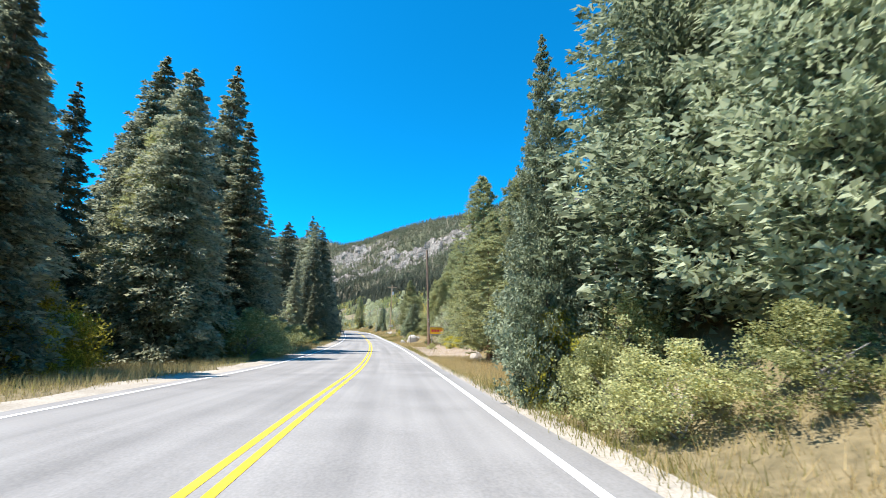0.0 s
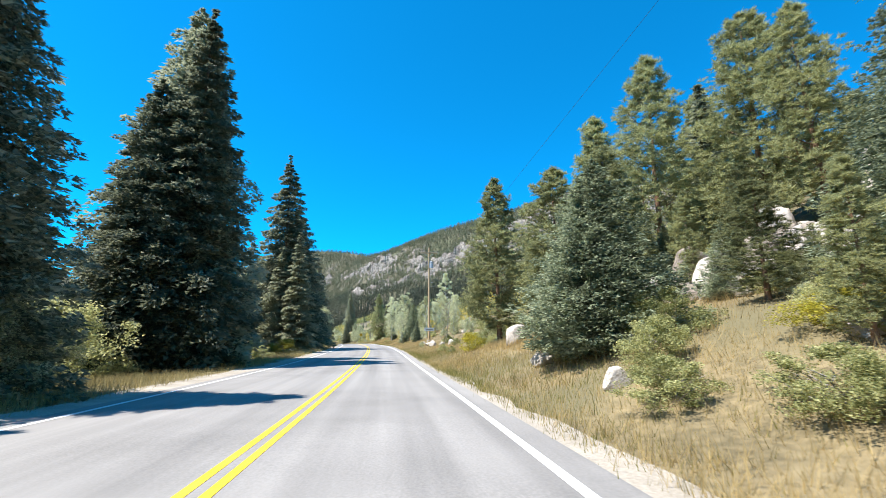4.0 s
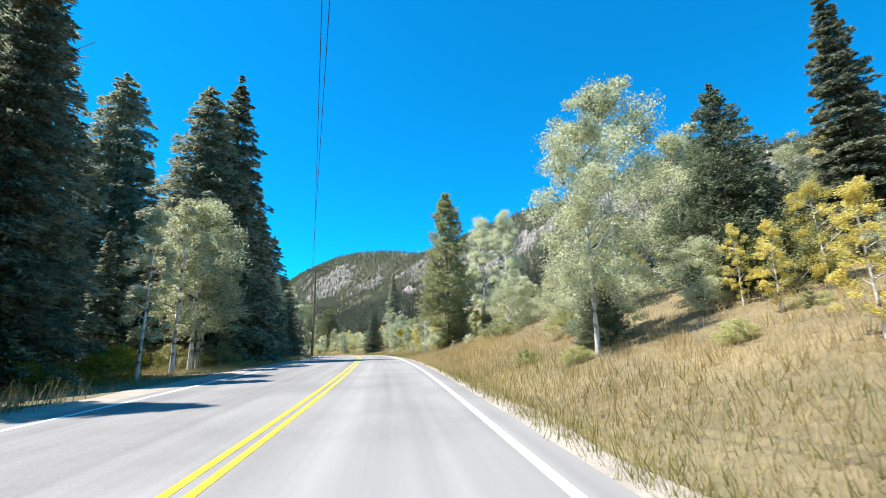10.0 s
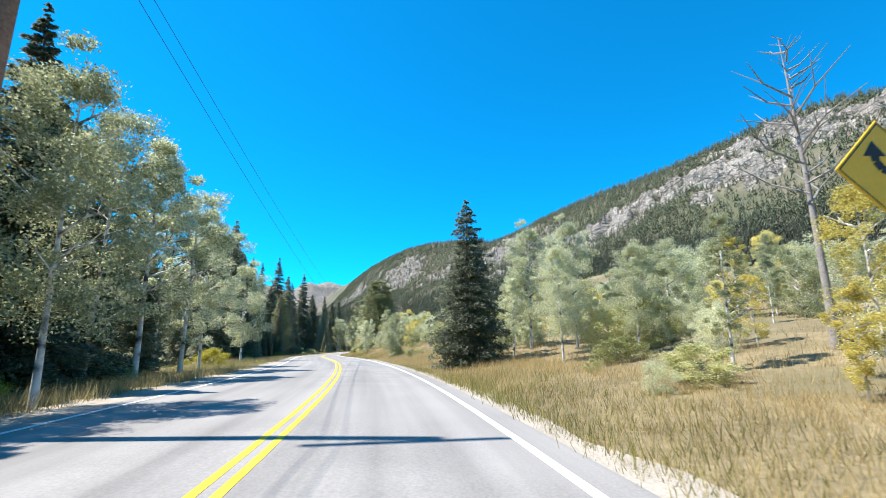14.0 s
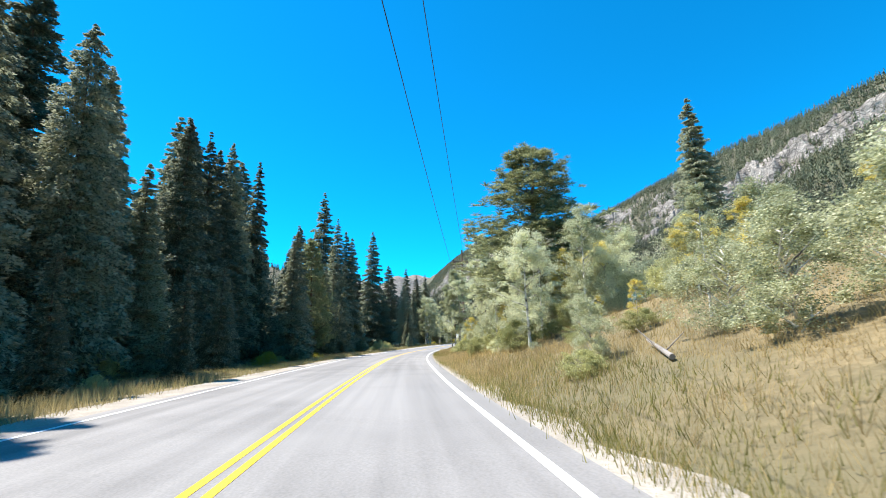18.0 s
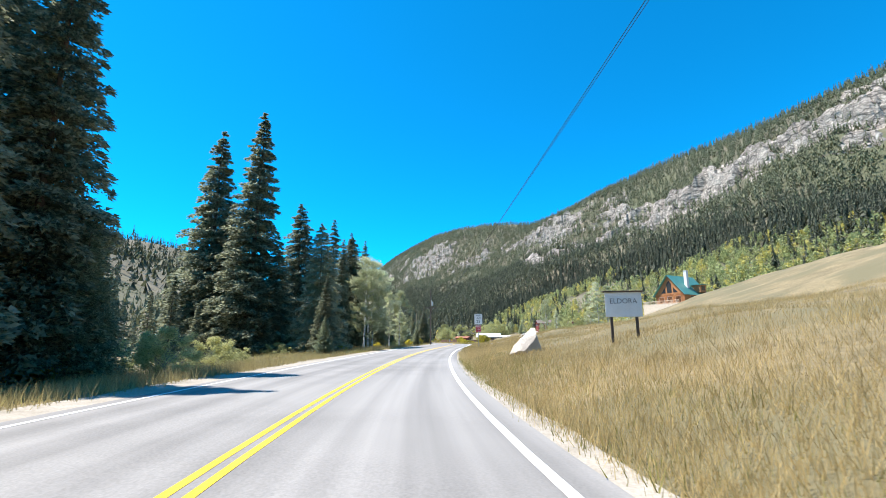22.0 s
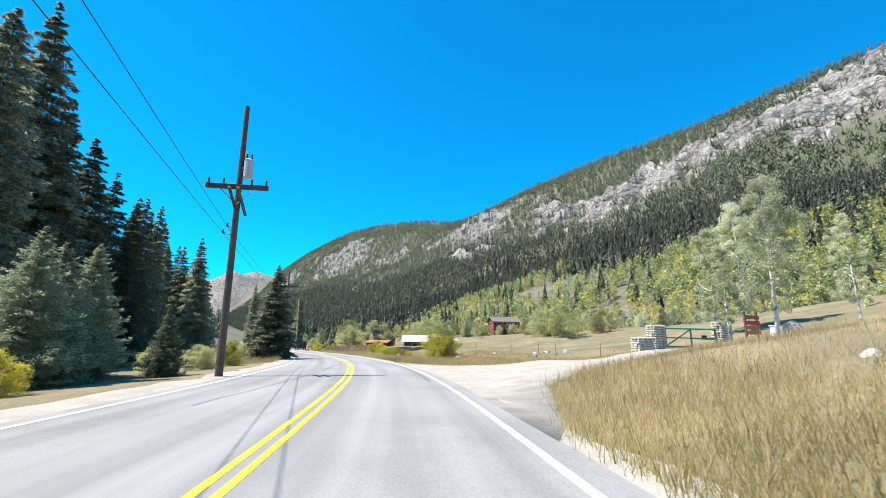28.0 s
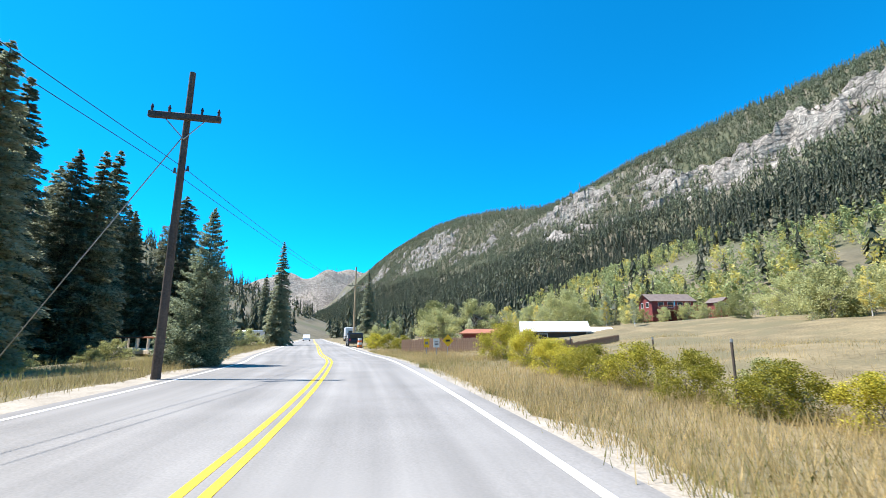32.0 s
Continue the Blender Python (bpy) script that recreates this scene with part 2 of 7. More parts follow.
M_GATE = surface("green_gate_paint", (0.03, 0.22, 0.12), (0.05, 0.30, 0.17), scale=2, rough=0.5)
M_CONE = surface("orange_plastic", (0.80, 0.16, 0.03), (0.88, 0.22, 0.05), rough=0.5)
M_CARWHITE = surface("white_car_paint", (0.72, 0.72, 0.72), (0.78, 0.78, 0.78), rough=0.25)
M_CARDARK = surface("dark_blue_car_paint", (0.015, 0.022, 0.04), (0.03, 0.04, 0.06), rough=0.25)
M_TYRE = surface("rubber", (0.015, 0.015, 0.015), (0.03, 0.03, 0.03), rough=0.8)
M_GLASS = surface("window_glass", (0.02, 0.025, 0.03), (0.04, 0.045, 0.05), scale=0.5, rough=0.08)
M_TEAL = surface("teal_canvas", (0.03, 0.30, 0.42), (0.05, 0.38, 0.50), rough=0.8)


def mountain_material():
    """Dry grass and scree on the gentle parts, pale granite where the ground stands steep."""
    m = surface("mountain_ground", (0.09, 0.08, 0.05), (0.18, 0.155, 0.10), scale=0.02, fine=0.25, rough=0.95, bump=0.5, place="World", c=(0.10, 0.10, 0.052), cscale=0.012)
    n, l = m.node_tree.nodes, m.node_tree.links
    bsdf = n["Principled BSDF"]
    geo, sep, noise_t, add = n.new("ShaderNodeNewGeometry"), n.new("ShaderNodeSeparateXYZ"), n.new("ShaderNodeTexNoise"), n.new("ShaderNodeMath")
    cut, mix, rock, shade = n.new("ShaderNodeMapRange"), n.new("ShaderNodeMix"), n.new("ShaderNodeMix"), n.new("ShaderNodeMapRange")
    l.new(geo.outputs["True Normal"], sep.inputs[0])
    noise_t.inputs["Scale"].default_value, noise_t.inputs["Detail"].default_value = 0.11, 9
    l.new(geo.outputs["Position"], noise_t.inputs["Vector"])
    add.operation = "MULTIPLY_ADD"
    l.new(noise_t.outputs[0], add.inputs[0])
    add.inputs[1].default_value = 0.50
    l.new(sep.outputs["Z"], add.inputs[2])
    cut.inputs["From Min"].default_value, cut.inputs["From Max"].default_value = 0.855, 0.80
    l.new(add.outputs[0], cut.inputs[0])
    rock.data_type = mix.data_type = "RGBA"
    shade.inputs["From Min"].default_value, shade.inputs["From Max"].default_value = 0.43, 0.56
    l.new(noise_t.outputs[0], shade.inputs[0])
    l.new(shade.outputs[0], rock.inputs["Factor"])
    rock.inputs["A"].default_value, rock.inputs["B"].default_value = (0.12, 0.106, 0.095, 1), (0.385, 0.342, 0.298, 1)
    l.new(cut.outputs[0], mix.inputs["Factor"])
    l.new(bsdf.inputs["Base Color"].links[0].from_socket, mix.inputs["A"])
    warp, crack, line, split = n.new("ShaderNodeVectorMath"), n.new("ShaderNodeTexVoronoi"), n.new("ShaderNodeMapRange"), n.new("ShaderNodeMix")
    warp.operation = "MULTIPLY_ADD"
    l.new(noise_t.outputs[1], warp.inputs[0])
    warp.inputs[1].default_value = (14, 14, 14)
    l.new(geo.outputs["Position"], warp.inputs[2])
    crack.feature = "DISTANCE_TO_EDGE"
    crack.inputs["Scale"].default_value = 0.075
    l.new(warp.outputs[0], crack.inputs["Vector"])
    line.inputs["From Min"].default_value, line.inputs["From Max"].default_value = 0.0, 0.13
    line.inputs["To Min"].default_value, line.inputs["To Max"].default_value = 0.38, 1.05
    l.new(crack.outputs["Distance"], line.inputs[0])
    split.data_type, split.blend_type = "RGBA", "MULTIPLY"
    split.inputs["Factor"].default_value = 1.0
    l.new(rock.outputs["Result"], split.inputs["A"])
    l.new(line.outputs[0], split.inputs["B"])
    l.new(split.outputs["Result"], mix.inputs["B"])
    l.new(mix.outputs["Result"], bsdf.inputs["Base Color"])
    return m


M_MOUNTAIN = mountain_material()


def granite_material():
    """Pale pinkish granite broken by joints at two scales and by sloping ledges."""
    m = surface("cliff_granite", (0.23, 0.193, 0.16), (0.46, 0.395, 0.33), scale=0.07, fine=0.5, rough=0.95, place="World", c=(0.28, 0.235, 0.195), cscale=0.03)
    n, l = m.node_tree.nodes, m.node_tree.links
    bsdf = n["Principled BSDF"]
    geo, wavy, warp, squeeze = n.new("ShaderNodeNewGeometry"), n.new("ShaderNodeTexNoise"), n.new("ShaderNodeVectorMath"), n.new("ShaderNodeMapping")
    wavy.inputs["Scale"].default_value, wavy.inputs["Detail"].default_value = 0.08, 6
    l.new(geo.outputs["Position"], wavy.inputs["Vector"])
    warp.operation = "MULTIPLY_ADD"
    l.new(wavy.outputs[1], warp.inputs[0])
    warp.inputs[1].default_value = (34, 34, 16)
    l.new(geo.outputs["Position"], warp.inputs[2])
    squeeze.inputs["Scale"].default_value = (1, 1, 1.8)
    squeeze.inputs["Rotation"].default_value = (0.25, 0.2, 0)
    l.new(warp.outputs[0], squeeze.inputs["Vector"])
    col, height = bsdf.inputs["Base Color"].links[0].from_socket, None
    for scale, low, wide in ((0.045, 0.28, 0.07), (0.15, 0.5, 0.24)):
        joint, line, split = n.new("ShaderNodeTexVoronoi"), n.new("ShaderNodeMapRange"), n.new("ShaderNodeMix")
        joint.feature = "DISTANCE_TO_EDGE"
        joint.inputs["Scale"].default_value = scale
        l.new(squeeze.outputs[0], joint.inputs["Vector"])
        line.inputs["From Min"].default_value, line.inputs["From Max"].default_value = 0.0, wide
        line.inputs["To Min"].default_value, line.inputs["To Max"].default_value = low, 1.05
        l.new(joint.outputs["Distance"], line.inputs[0])
        split.data_type, split.blend_type = "RGBA", "MULTIPLY"
        split.inputs["Factor"].default_value = 1.0
        l.new(col, split.inputs["A"])
        l.new(line.outputs[0], split.inputs["B"])
        col, height = split.outputs["Result"], line.outputs[0]
    l.new(col, bsdf.inputs["Base Color"])
    relief = n.new("ShaderNodeBump")
    relief.inputs["Strength"].default_value, relief.inputs["Distance"].default_value = 1.0, 6.0
    l.new(wavy.outputs[0], relief.inputs["Height"])
    l.new(relief.outputs[0], bsdf.inputs["Normal"])
    return m


M_GRANITE = granite_material()


# ---- building blocks ----
def mesh_of(name, verts, faces, material, smooth=False):
    me = bpy.data.meshes.new(name)
    me.from_pydata([tuple(v) for v in verts], [], [tuple(f) for f in faces])
    me.materials.append(material)
    if smooth:
        me.polygons.foreach_set("use_smooth", [True] * len(me.polygons))
    me.update()
    return me


def tri_mesh(name, v, material):
    """A mesh of loose triangles from an array of three corners each."""
    v = np.asarray(v, np.float32).reshape(-1, 3)
    n = len(v) // 3
    me = bpy.data.meshes.new(name)
    me.vertices.add(3 * n)
    me.vertices.foreach_set("co", v.ravel())
    me.loops.add(3 * n)
    me.loops.foreach_set("vertex_index", np.arange(3 * n, dtype=np.int32))
    me.polygons.add(n)
    me.polygons.foreach_set("loop_start", np.arange(0, 3 * n, 3, dtype=np.int32))
    me.polygons.foreach_set("loop_total", np.full(n, 3, dtype=np.int32))
    me.materials.append(material)
    me.update(calc_edges=True)
    return me


def part(name, bm, material, parent, label=""):
    me = bpy.data.meshes.new(name)
    bm.to_mesh(me)
    bm.free()
    me.materials.append(material)
    ob = new(name, me)
    ob.parent = parent
    return tagged(ob, label)


def hang(name, me, parent, label=""):
    ob = new(name, me)
    ob.parent = parent
    return tagged(ob, label)


def thing(name, m, label, category, group=""):
    ob = new(name)
    ob.empty_display_size = 0.3
    ob.matrix_basis = m
    return tagged(ob, label, category, group)


def box(bm, x0, x1, y0, y1, z0, z1, m=None, bevel=0.0):
    r = bmesh.ops.create_cube(bm, size=1, matrix=Matrix.Translation(((x0 + x1) / 2, (y0 + y1) / 2, (z0 + z1) / 2)) @ Matrix.Diagonal((x1 - x0, y1 - y0, z1 - z0, 1)))
    if bevel:
        bmesh.ops.bevel(bm, geom=[e for e in bm.edges if all(v in r["verts"] for v in e.verts)], offset=bevel, segments=1, affect="EDGES")
    if m is not None:
        bmesh.ops.transform(bm, matrix=m, verts=[v for v in bm.verts if v.is_valid] if bevel else r["verts"])
    return bm


def cube(x0, x1, y0, y1, z0, z1, bevel=0.0):
    return box(bmesh.new(), x0, x1, y0, y1, z0, z1, None, bevel)


def rod(a, b, r0, r1=None, sides=10, bm=None):
    """A tapered round bar from a to b."""
    bm = bm or bmesh.new()
    a, b = Vector(a), Vector(b)
    m = Matrix.Translation((a + b) / 2) @ (b - a).to_track_quat("Z", "Y").to_matrix().to_4x4()
    bmesh.ops.create_cone(bm, cap_ends=True, segments=sides, radius1=r0, radius2=r0 if r1 is None else r1, depth=(b - a).length, matrix=m)
    return bm


# ---- the road's line: stations of the centre line every 24 m ----
STATIONS_NEAR = [(17, -240, 2), (5, -60, 0.6), (-1.5, -0.19, 0), (-4.06, 23.72, -0.39), (-7.39, 47.52, -0.42), (-11.37, 71.19, -0.31), (-15.88, 94.68, -0.07), (-20.73, 118.17, 0.42), (-26.37, 141.53, 0.96), (-32.81, 164.63, 1.27), (-40.12, 187.49, 1.72), (-48.49, 209.95, 1.88), (-59.01, 231.59, 1.89), (-71.45, 252.1, 1.75), (-85.33, 271.53, 1.53)]
STATIONS_FAR = [(-99.49, 290.97, 1.19), (-112.98, 310.93, 0.88), (-125.02, 331.69, 0.6), (-134.71, 353.56, 0.52), (-142.81, 376.16, 0.55), (-149.53, 399.19, 0.65), (-157.06, 422.1, 0.59), (-167, 443.85, 0.37), (-179.7, 463.6, 0.35), (-187.5, 473, 0.4), (-207, 497.3, 0.45), (-236, 533, 0.5), (-290, 600, 0.7), (-380, 708, 1.5), (-500, 850, 4)]


def road_line():
    st = np.array(STATIONS_NEAR + STATIONS_FAR)
    p = np.vstack([2 * st[0] - st[1], st, 2 * st[-1] - st[-2]])
    u = np.arange(0, 1, 0.05)[:, None]
    rows = []
    for i in range(1, len(p) - 2):
        a, b, c, d = p[i - 1:i + 3]
        rows.append(0.5 * (2 * b + (c - a) * u + (2 * a - 5 * b + 4 * c - d) * u * u + (3 * b - a - 3 * c + d) * u ** 3))
    rows = np.vstack(rows + [p[-2:-1]])
    along = np.r_[0, np.cumsum(np.hypot(*np.diff(rows[:, :2], axis=0).T))]
    return rows, along - along[40]


LINE, ALONG = road_line()
BANK_AT = [-150, 0, 12, 28, 40, 90, 110, 140, 200, 230, 260, 300, 340, 400, 447, 463, 560, 800]
BANK_NEAR = [.25, .4, .85, .8, .4, .35, .14, .32, .38, .1, .2, .38, .25, .215, .19, .03, .03, .03]
BANK_FAR = [.5, .6, .7, .7, .6, .5, .2, .25, .15, .1, .15, .3, .2, .15, .125, .055, .035, .04]


def bump2(x, y, scale, seed=0.0):
    """Smooth waves of about unit height, without a grid."""
    x, y = np.asarray(x) / scale, np.asarray(y) / scale
    return (np.sin(1.7 * x + 0.6 * y + seed) + np.sin(-0.9 * x + 1.9 * y + 2.1 * seed + 1) + np.sin(2.9 * x - 1.3 * y + 0.7 * seed + 2) * 0.6 + np.sin(0.5 * x + 3.3 * y + 1.3 * seed) * 0.5) / 2.0


def rise(s, d):
    """Height of the ground above the road's centre line, d metres to the right of it."""
    s, d = np.asarray(s, float), np.asarray(d, float)
    right = np.interp(s, BANK_AT, BANK_NEAR) * np.clip(d - np.interp(s, [10, 24, 62, 76], [5, 7.8, 7.8, 5]), 0, 9) + np.interp(s, BANK_AT, BANK_FAR) * np.clip(d - 14, 0, 45)
    right = right + 0.205 * np.interp(s, [330, 400, 455, 500, 560, 800], [0, 1, 1, .35, .3, .3]) * np.clip(d - 32, 0, 60)
    left = -0.25 * np.clip(-d - 6, 0, 4) / 4 - 0.9 * np.clip((-d - 14) / 6, 0, 1) * np.clip((s - 20) / 40, 0, 1) + 0.22 * np.clip(-d - 60, 0, 240)
    away = np.clip((np.abs(d) - 6) / 8, 0, 1)
    return np.where(d > 0, right, left) + away * (0.25 * bump2(s, d, 5.0) + 0.10 * bump2(s, d, 1.7, 3.0)) - 0.02


def at(s, d, z=0.0):
    """World places of points s along the road and d to its right."""
    s, d = np.asarray(s, float), np.asarray(d, float)
    p = np.stack([np.interp(s, ALONG, LINE[:, i]) for i in range(3)], -1)
    q = np.stack([np.interp(s + 1, ALONG, LINE[:, i]) - np.interp(s - 1, ALONG, LINE[:, i]) for i in range(2)], -1)
    q = q / np.linalg.norm(q, axis=-1, keepdims=True)
    return np.stack([p[..., 0] + q[..., 1] * d, p[..., 1] - q[..., 0] * d, p[..., 2] + z], -1)


def stand(s, d, sink=0.05):
    """The place on the ground, and the road's heading in degrees."""
    p = at(s, d, rise(s, d) - sink)
    a, b = at(s - 1, 0), at(s + 1, 0)
    return Vector(p), math.degrees(math.atan2(b[1] - a[1], b[0] - a[0])) - 90


def ribbon(name, s0, s1, step, ds, zs, material, label, category="road", rough_edge=0.0, outer=0):
    """A strip along the road with the given cross-section."""
    s = np.arange(s0, s1 + step / 2, step)
    rows = []
    rng = np.random.default_rng(len(name))
    for i, (d, z) in enumerate(zip(ds, zs)):
        edge = rng.normal(0, rough_edge, len(s)) if rough_edge and i == outer % len(ds) else 0
        rows.append(at(s, d + edge, z if z is not None else rise(s, d + edge) + 0.03))
    v = np.stack(rows, 1).reshape(-1, 3)
    k = len(ds)
    faces = [(i * k + j, i * k + j + 1, (i + 1) * k + j + 1, (i + 1) * k + j) for i in range(len(s) - 1) for j in range(k - 1)]
    me = mesh_of(name, v, faces, material, True)
    lanes = me.uv_layers.new(name="lanes")
    uv = np.stack(np.broadcast_arrays(np.array(ds)[None, :], s[:, None]), -1).reshape(-1, 2)
    corner = np.zeros(len(me.loops), np.int32)
    me.loops.foreach_get("vertex_index", corner)
    lanes.data.foreach_set("uv", uv[corner].astype(np.float32).ravel())
    return tagged(new(name, me), label, category, kind="structure")


# ---- ground, road, markings ----
s_grid = np.r_[np.arange(-150, -30, 10), np.arange(-30, 540, 2.0), np.arange(540, 760, 8)]
d_grid = np.r_[np.arange(-300, -60, 20), np.arange(-60, -16, 4), np.arange(-16, -5.5, 1.0), -5.2, 0, 3.7, 4.1, 4.6, np.arange(5.2, 16, 1.0), np.arange(16, 64, 4), np.arange(64, 200, 17)]
gs, gd = np.meshgrid(s_grid, d_grid, indexing="ij")
gz = rise(gs, gd)
gz[(gd > -5.3) & (gd < 3.8)] = -0.07
gv = at(gs, gd, gz).reshape(-1, 3)
k = len(d_grid)
gf = [(i * k + j, i * k + j + 1, (i + 1) * k + j + 1, (i + 1) * k + j) for i in range(len(s_grid) - 1) for j in range(k - 1)]
tagged(new("ground", mesh_of("ground", gv, gf, M_SOIL, True)), "tawny valley floor of dry grass and bare soil", "ground", kind="structure")
far_floor = mesh_of("ground_far", [(-4500, -3500, -14), (4500, -3500, -14), (4500, 4500, -14), (-4500, 4500, -14)], [(0, 1, 2, 3)], M_SOIL)
tagged(new("ground_far", far_floor), "distant dry valley floor", "ground", kind="structure")
ribbon("road", -140, 760, 3, [-4.75, -2.2, 0, 2.0, 3.84], [0, .01, .02, .01, 0], M_ASPHALT, "sun-bleached grey two-lane asphalt road")
ribbon("shoulder_left", -140, 760, 1.5, [-5.8, -5.2, -4.4], [None, .0, -.012], M_GRAVEL, "pale gravel shoulder along the asphalt", "shoulder", 0.22)
ribbon("shoulder_right", -140, 760, 1.5, [3.6, 3.9, 4.3], [-.012, -.002, None], M_GRAVEL, "pale gravel shoulder along the asphalt", "shoulder", 0.16, -1)
for name, d, w, mt, lab in (("yellow_line", -.115, .11, M_YELLOW, "yellow centre line paint, one of a pair"), ("yellow_line", .115, .11, M_YELLOW, "yellow centre line paint, one of a pair"), ("edge_line", -4.3, .13, M_WHITE, "white edge line paint"), ("edge_line", 3.34, .13, M_WHITE, "white edge line paint")):
    z = 0.0235 if abs(d) < 1 else 0.0075
    ribbon(name, -140, 760, 3, [d - w / 2, d + w / 2], [z, z], mt, lab, "road marking")


def tar_seam(pts):
    s = np.linspace(pts[0][0], pts[-1][0], 40)
    d = np.interp(s, [p[0] for p in pts], [p[1] for p in pts]) + 0.02 * np.sin(s * 2.3)
    v = np.stack([at(s, d - .014, .024), at(s, d + .014, .024)], 1).reshape(-1, 3)
    f = [(2 * i, 2 * i + 1, 2 * i + 3, 2 * i + 2) for i in range(len(s) - 1)]
    tagged(new("tar_seam", mesh_of("tar_seam", v, f, M_TAR)), "dark tar-filled crack in the asphalt", "tar seam", kind="structure")


for pts in ([(446, -2.6), (456, -1.7), (470, -.6)], [(452, 3.0), (464, 3.1), (474, 2.6)]):
    tar_seam(pts)

# gravel drive that leaves the road towards the gate
ds = np.linspace(3.8, 24, 40)
left_edge = np.interp(ds, [4, 6, 9, 14, 24], [442, 448.5, 451.5, 456, 461])
right_edge = np.interp(ds, [4, 4.9, 5.6, 6.5, 9, 14, 24], [474, 468.5, 465.5, 463, 459.5, 460.3, 465.5])
def drive_height(x, d, drop):
    return (float(rise(x, d)) + .05) * min(1, max(0, d - 3.9) / 1.6) + .004 - drop


dv = np.concatenate([[at(x, d, drive_height(x, d, drop)) for x, drop in ((a - .5, .4), (a, 0), (a * .75 + b * .25, 0), ((a + b) / 2, 0), (a * .25 + b * .75, 0), (b, 0), (b + .5, .4))] for a, b, d in zip(left_edge, right_edge, ds)])
df = [(7 * i + j, 7 * i + j + 1, 7 * i + j + 8, 7 * i + j + 7) for i in range(len(ds) - 1) for j in range(6)]
tagged(new("gravel_drive", mesh_of("gravel_drive", dv, df, M_GRAVEL, True)), "wide pale gravel drive leading to a gate", "driveway", kind="structure")


ribbon("bare_bank", 34, 56, 2.0, [4.1, 4.6, 5.2, 6.2, 7.2, 8.2, 9.2, 10.2], [None] * 8, M_SAND, "bare sandy cut bank beside the road", "bank", 0.5, -1)

# ---- mountains ----
CREST = np.array([316.8, 731.6])
OUT, RUN = np.array([0.695, 0.719]), np.array([-0.719, 0.695])
CREST_U = [-1200, -500, 0, 40, 130, 190, 240, 300, 340, 480, 590, 690, 800, 870, 960, 1090, 1240, 1320, 1430, 1640, 1900, 2050, 2200, 2400, 2600, 3000, 3500]
CREST_Z = [235, 240, 245, 252, 278, 282, 279, 275, 272, 276, 274, 264, 260, 262, 286, 312, 338, 346, 359, 364, 362, 348, 340, 342, 330, 230, 60]
DROP_W = [-400, -150, 0, 60, 130, 165, 240, 350, 415, 440, 530, 640]
DROP_G = [0.55, 0.88, 1.0, .86, .63, .50, .34, .15, .05, .005, -.03, -.09]


def fine_noise(x, y, scale, seed=0, octaves=4):
    """Lattice noise of several octaves, about -1 to 1."""
    table = np.random.default_rng(100 + seed).uniform(-1, 1, (256, 256))
    total, gain = 0, 1.0
    for o in range(octaves):
        px, py = np.asarray(x) / scale * 2 ** o + 17.3 * o, np.asarray(y) / scale * 2 ** o + 31.7 * o
        ix, iy = np.floor(px).astype(int), np.floor(py).astype(int)
        fx, fy = px - ix, py - iy
        fx, fy = fx * fx * (3 - 2 * fx), fy * fy * (3 - 2 * fy)
        c = [table[(ix + i) % 256, (iy + j) % 256] for i in (0, 1) for j in (0, 1)]
        total = total + gain * ((c[0] * (1 - fy) + c[1] * fy) * (1 - fx) + (c[2] * (1 - fy) + c[3] * fy) * fx)
        gain *= 0.55
    return total


ROCK_U = [-200, 60, 130, 200, 280, 340, 400, 480, 560, 620, 700, 800, 900, 1000, 1200, 1400, 1550, 1900, 2600]
ROCK_W = [70, 92, 108, 112, 115, 150, 165, 172, 170, 115, 85, 80, 118, 115, 105, 135, 165, 210, 260]
ROCK_H = [56, 62, 70, 78, 72, 55, 48, 78, 80, 68, 58, 50, 52, 52, 82, 72, 62, 75, 75]


def cliffs(u, w):
    """Where bare granite breaks through the woods, 0 to 1."""
    off = np.abs(w - np.interp(u, ROCK_U, ROCK_W)) / np.interp(u, ROCK_U, ROCK_H)
    broken = fine_noise(u * .8 + w * .25 + 4197, w - u * .12 + 4768, 60.0, 1) + .45 * fine_noise(u, w, 13.0, 2, 2)
    solid = np.interp(u, [80, 200, 300, 600, 700, 1000, 2000], [-.20, -.06, -.10, -.06, -.16, -.18, -.22])
    return np.clip(1.5 * (1.05 - off ** 1.7 + .95 * broken + solid - .62), 0, 1) * (off < 1.7)


def slope(u, w):
    """Height of the long mountain: u along its crest, w down from it towards the road."""
    h = np.interp(u, CREST_U, CREST_Z)
    z = h * np.interp(w, DROP_W, DROP_G)
    mid = np.clip((w - 20) / 60, 0, 1) * np.clip((430 - w) / 130, 0, 1)
    z = z + mid * (8 * bump2(u, w, 75.0) + 3 * bump2(u, w, 30.0, 4.0))
    rocky = cliffs(u, w)
    for stepz, warp, share in ((30.0, 55.0, .95), (9.0, 24.0, .75)):
        ph = z / stepz + 0.7 * fine_noise(u, w, warp, 8, 3)
        fr = ph - np.floor(ph)
        sharp = np.clip((fr - 0.36) / 0.28, 0, 1)
        z = z + rocky * stepz * (sharp * sharp * (3 - 2 * sharp) - fr) * share
    rough = fine_noise(u, w, 22.0, 5, 4) * 4.5
    return z + mid * rough * (0.10 + 0.9 * rocky)


def slope_place(u, w):
    u, w = np.asarray(u, float), np.asarray(w, float)
    xy = CREST + RUN * u[..., None] - OUT * w[..., None]
    return np.concatenate([xy, slope(u, w)[..., None]], -1)


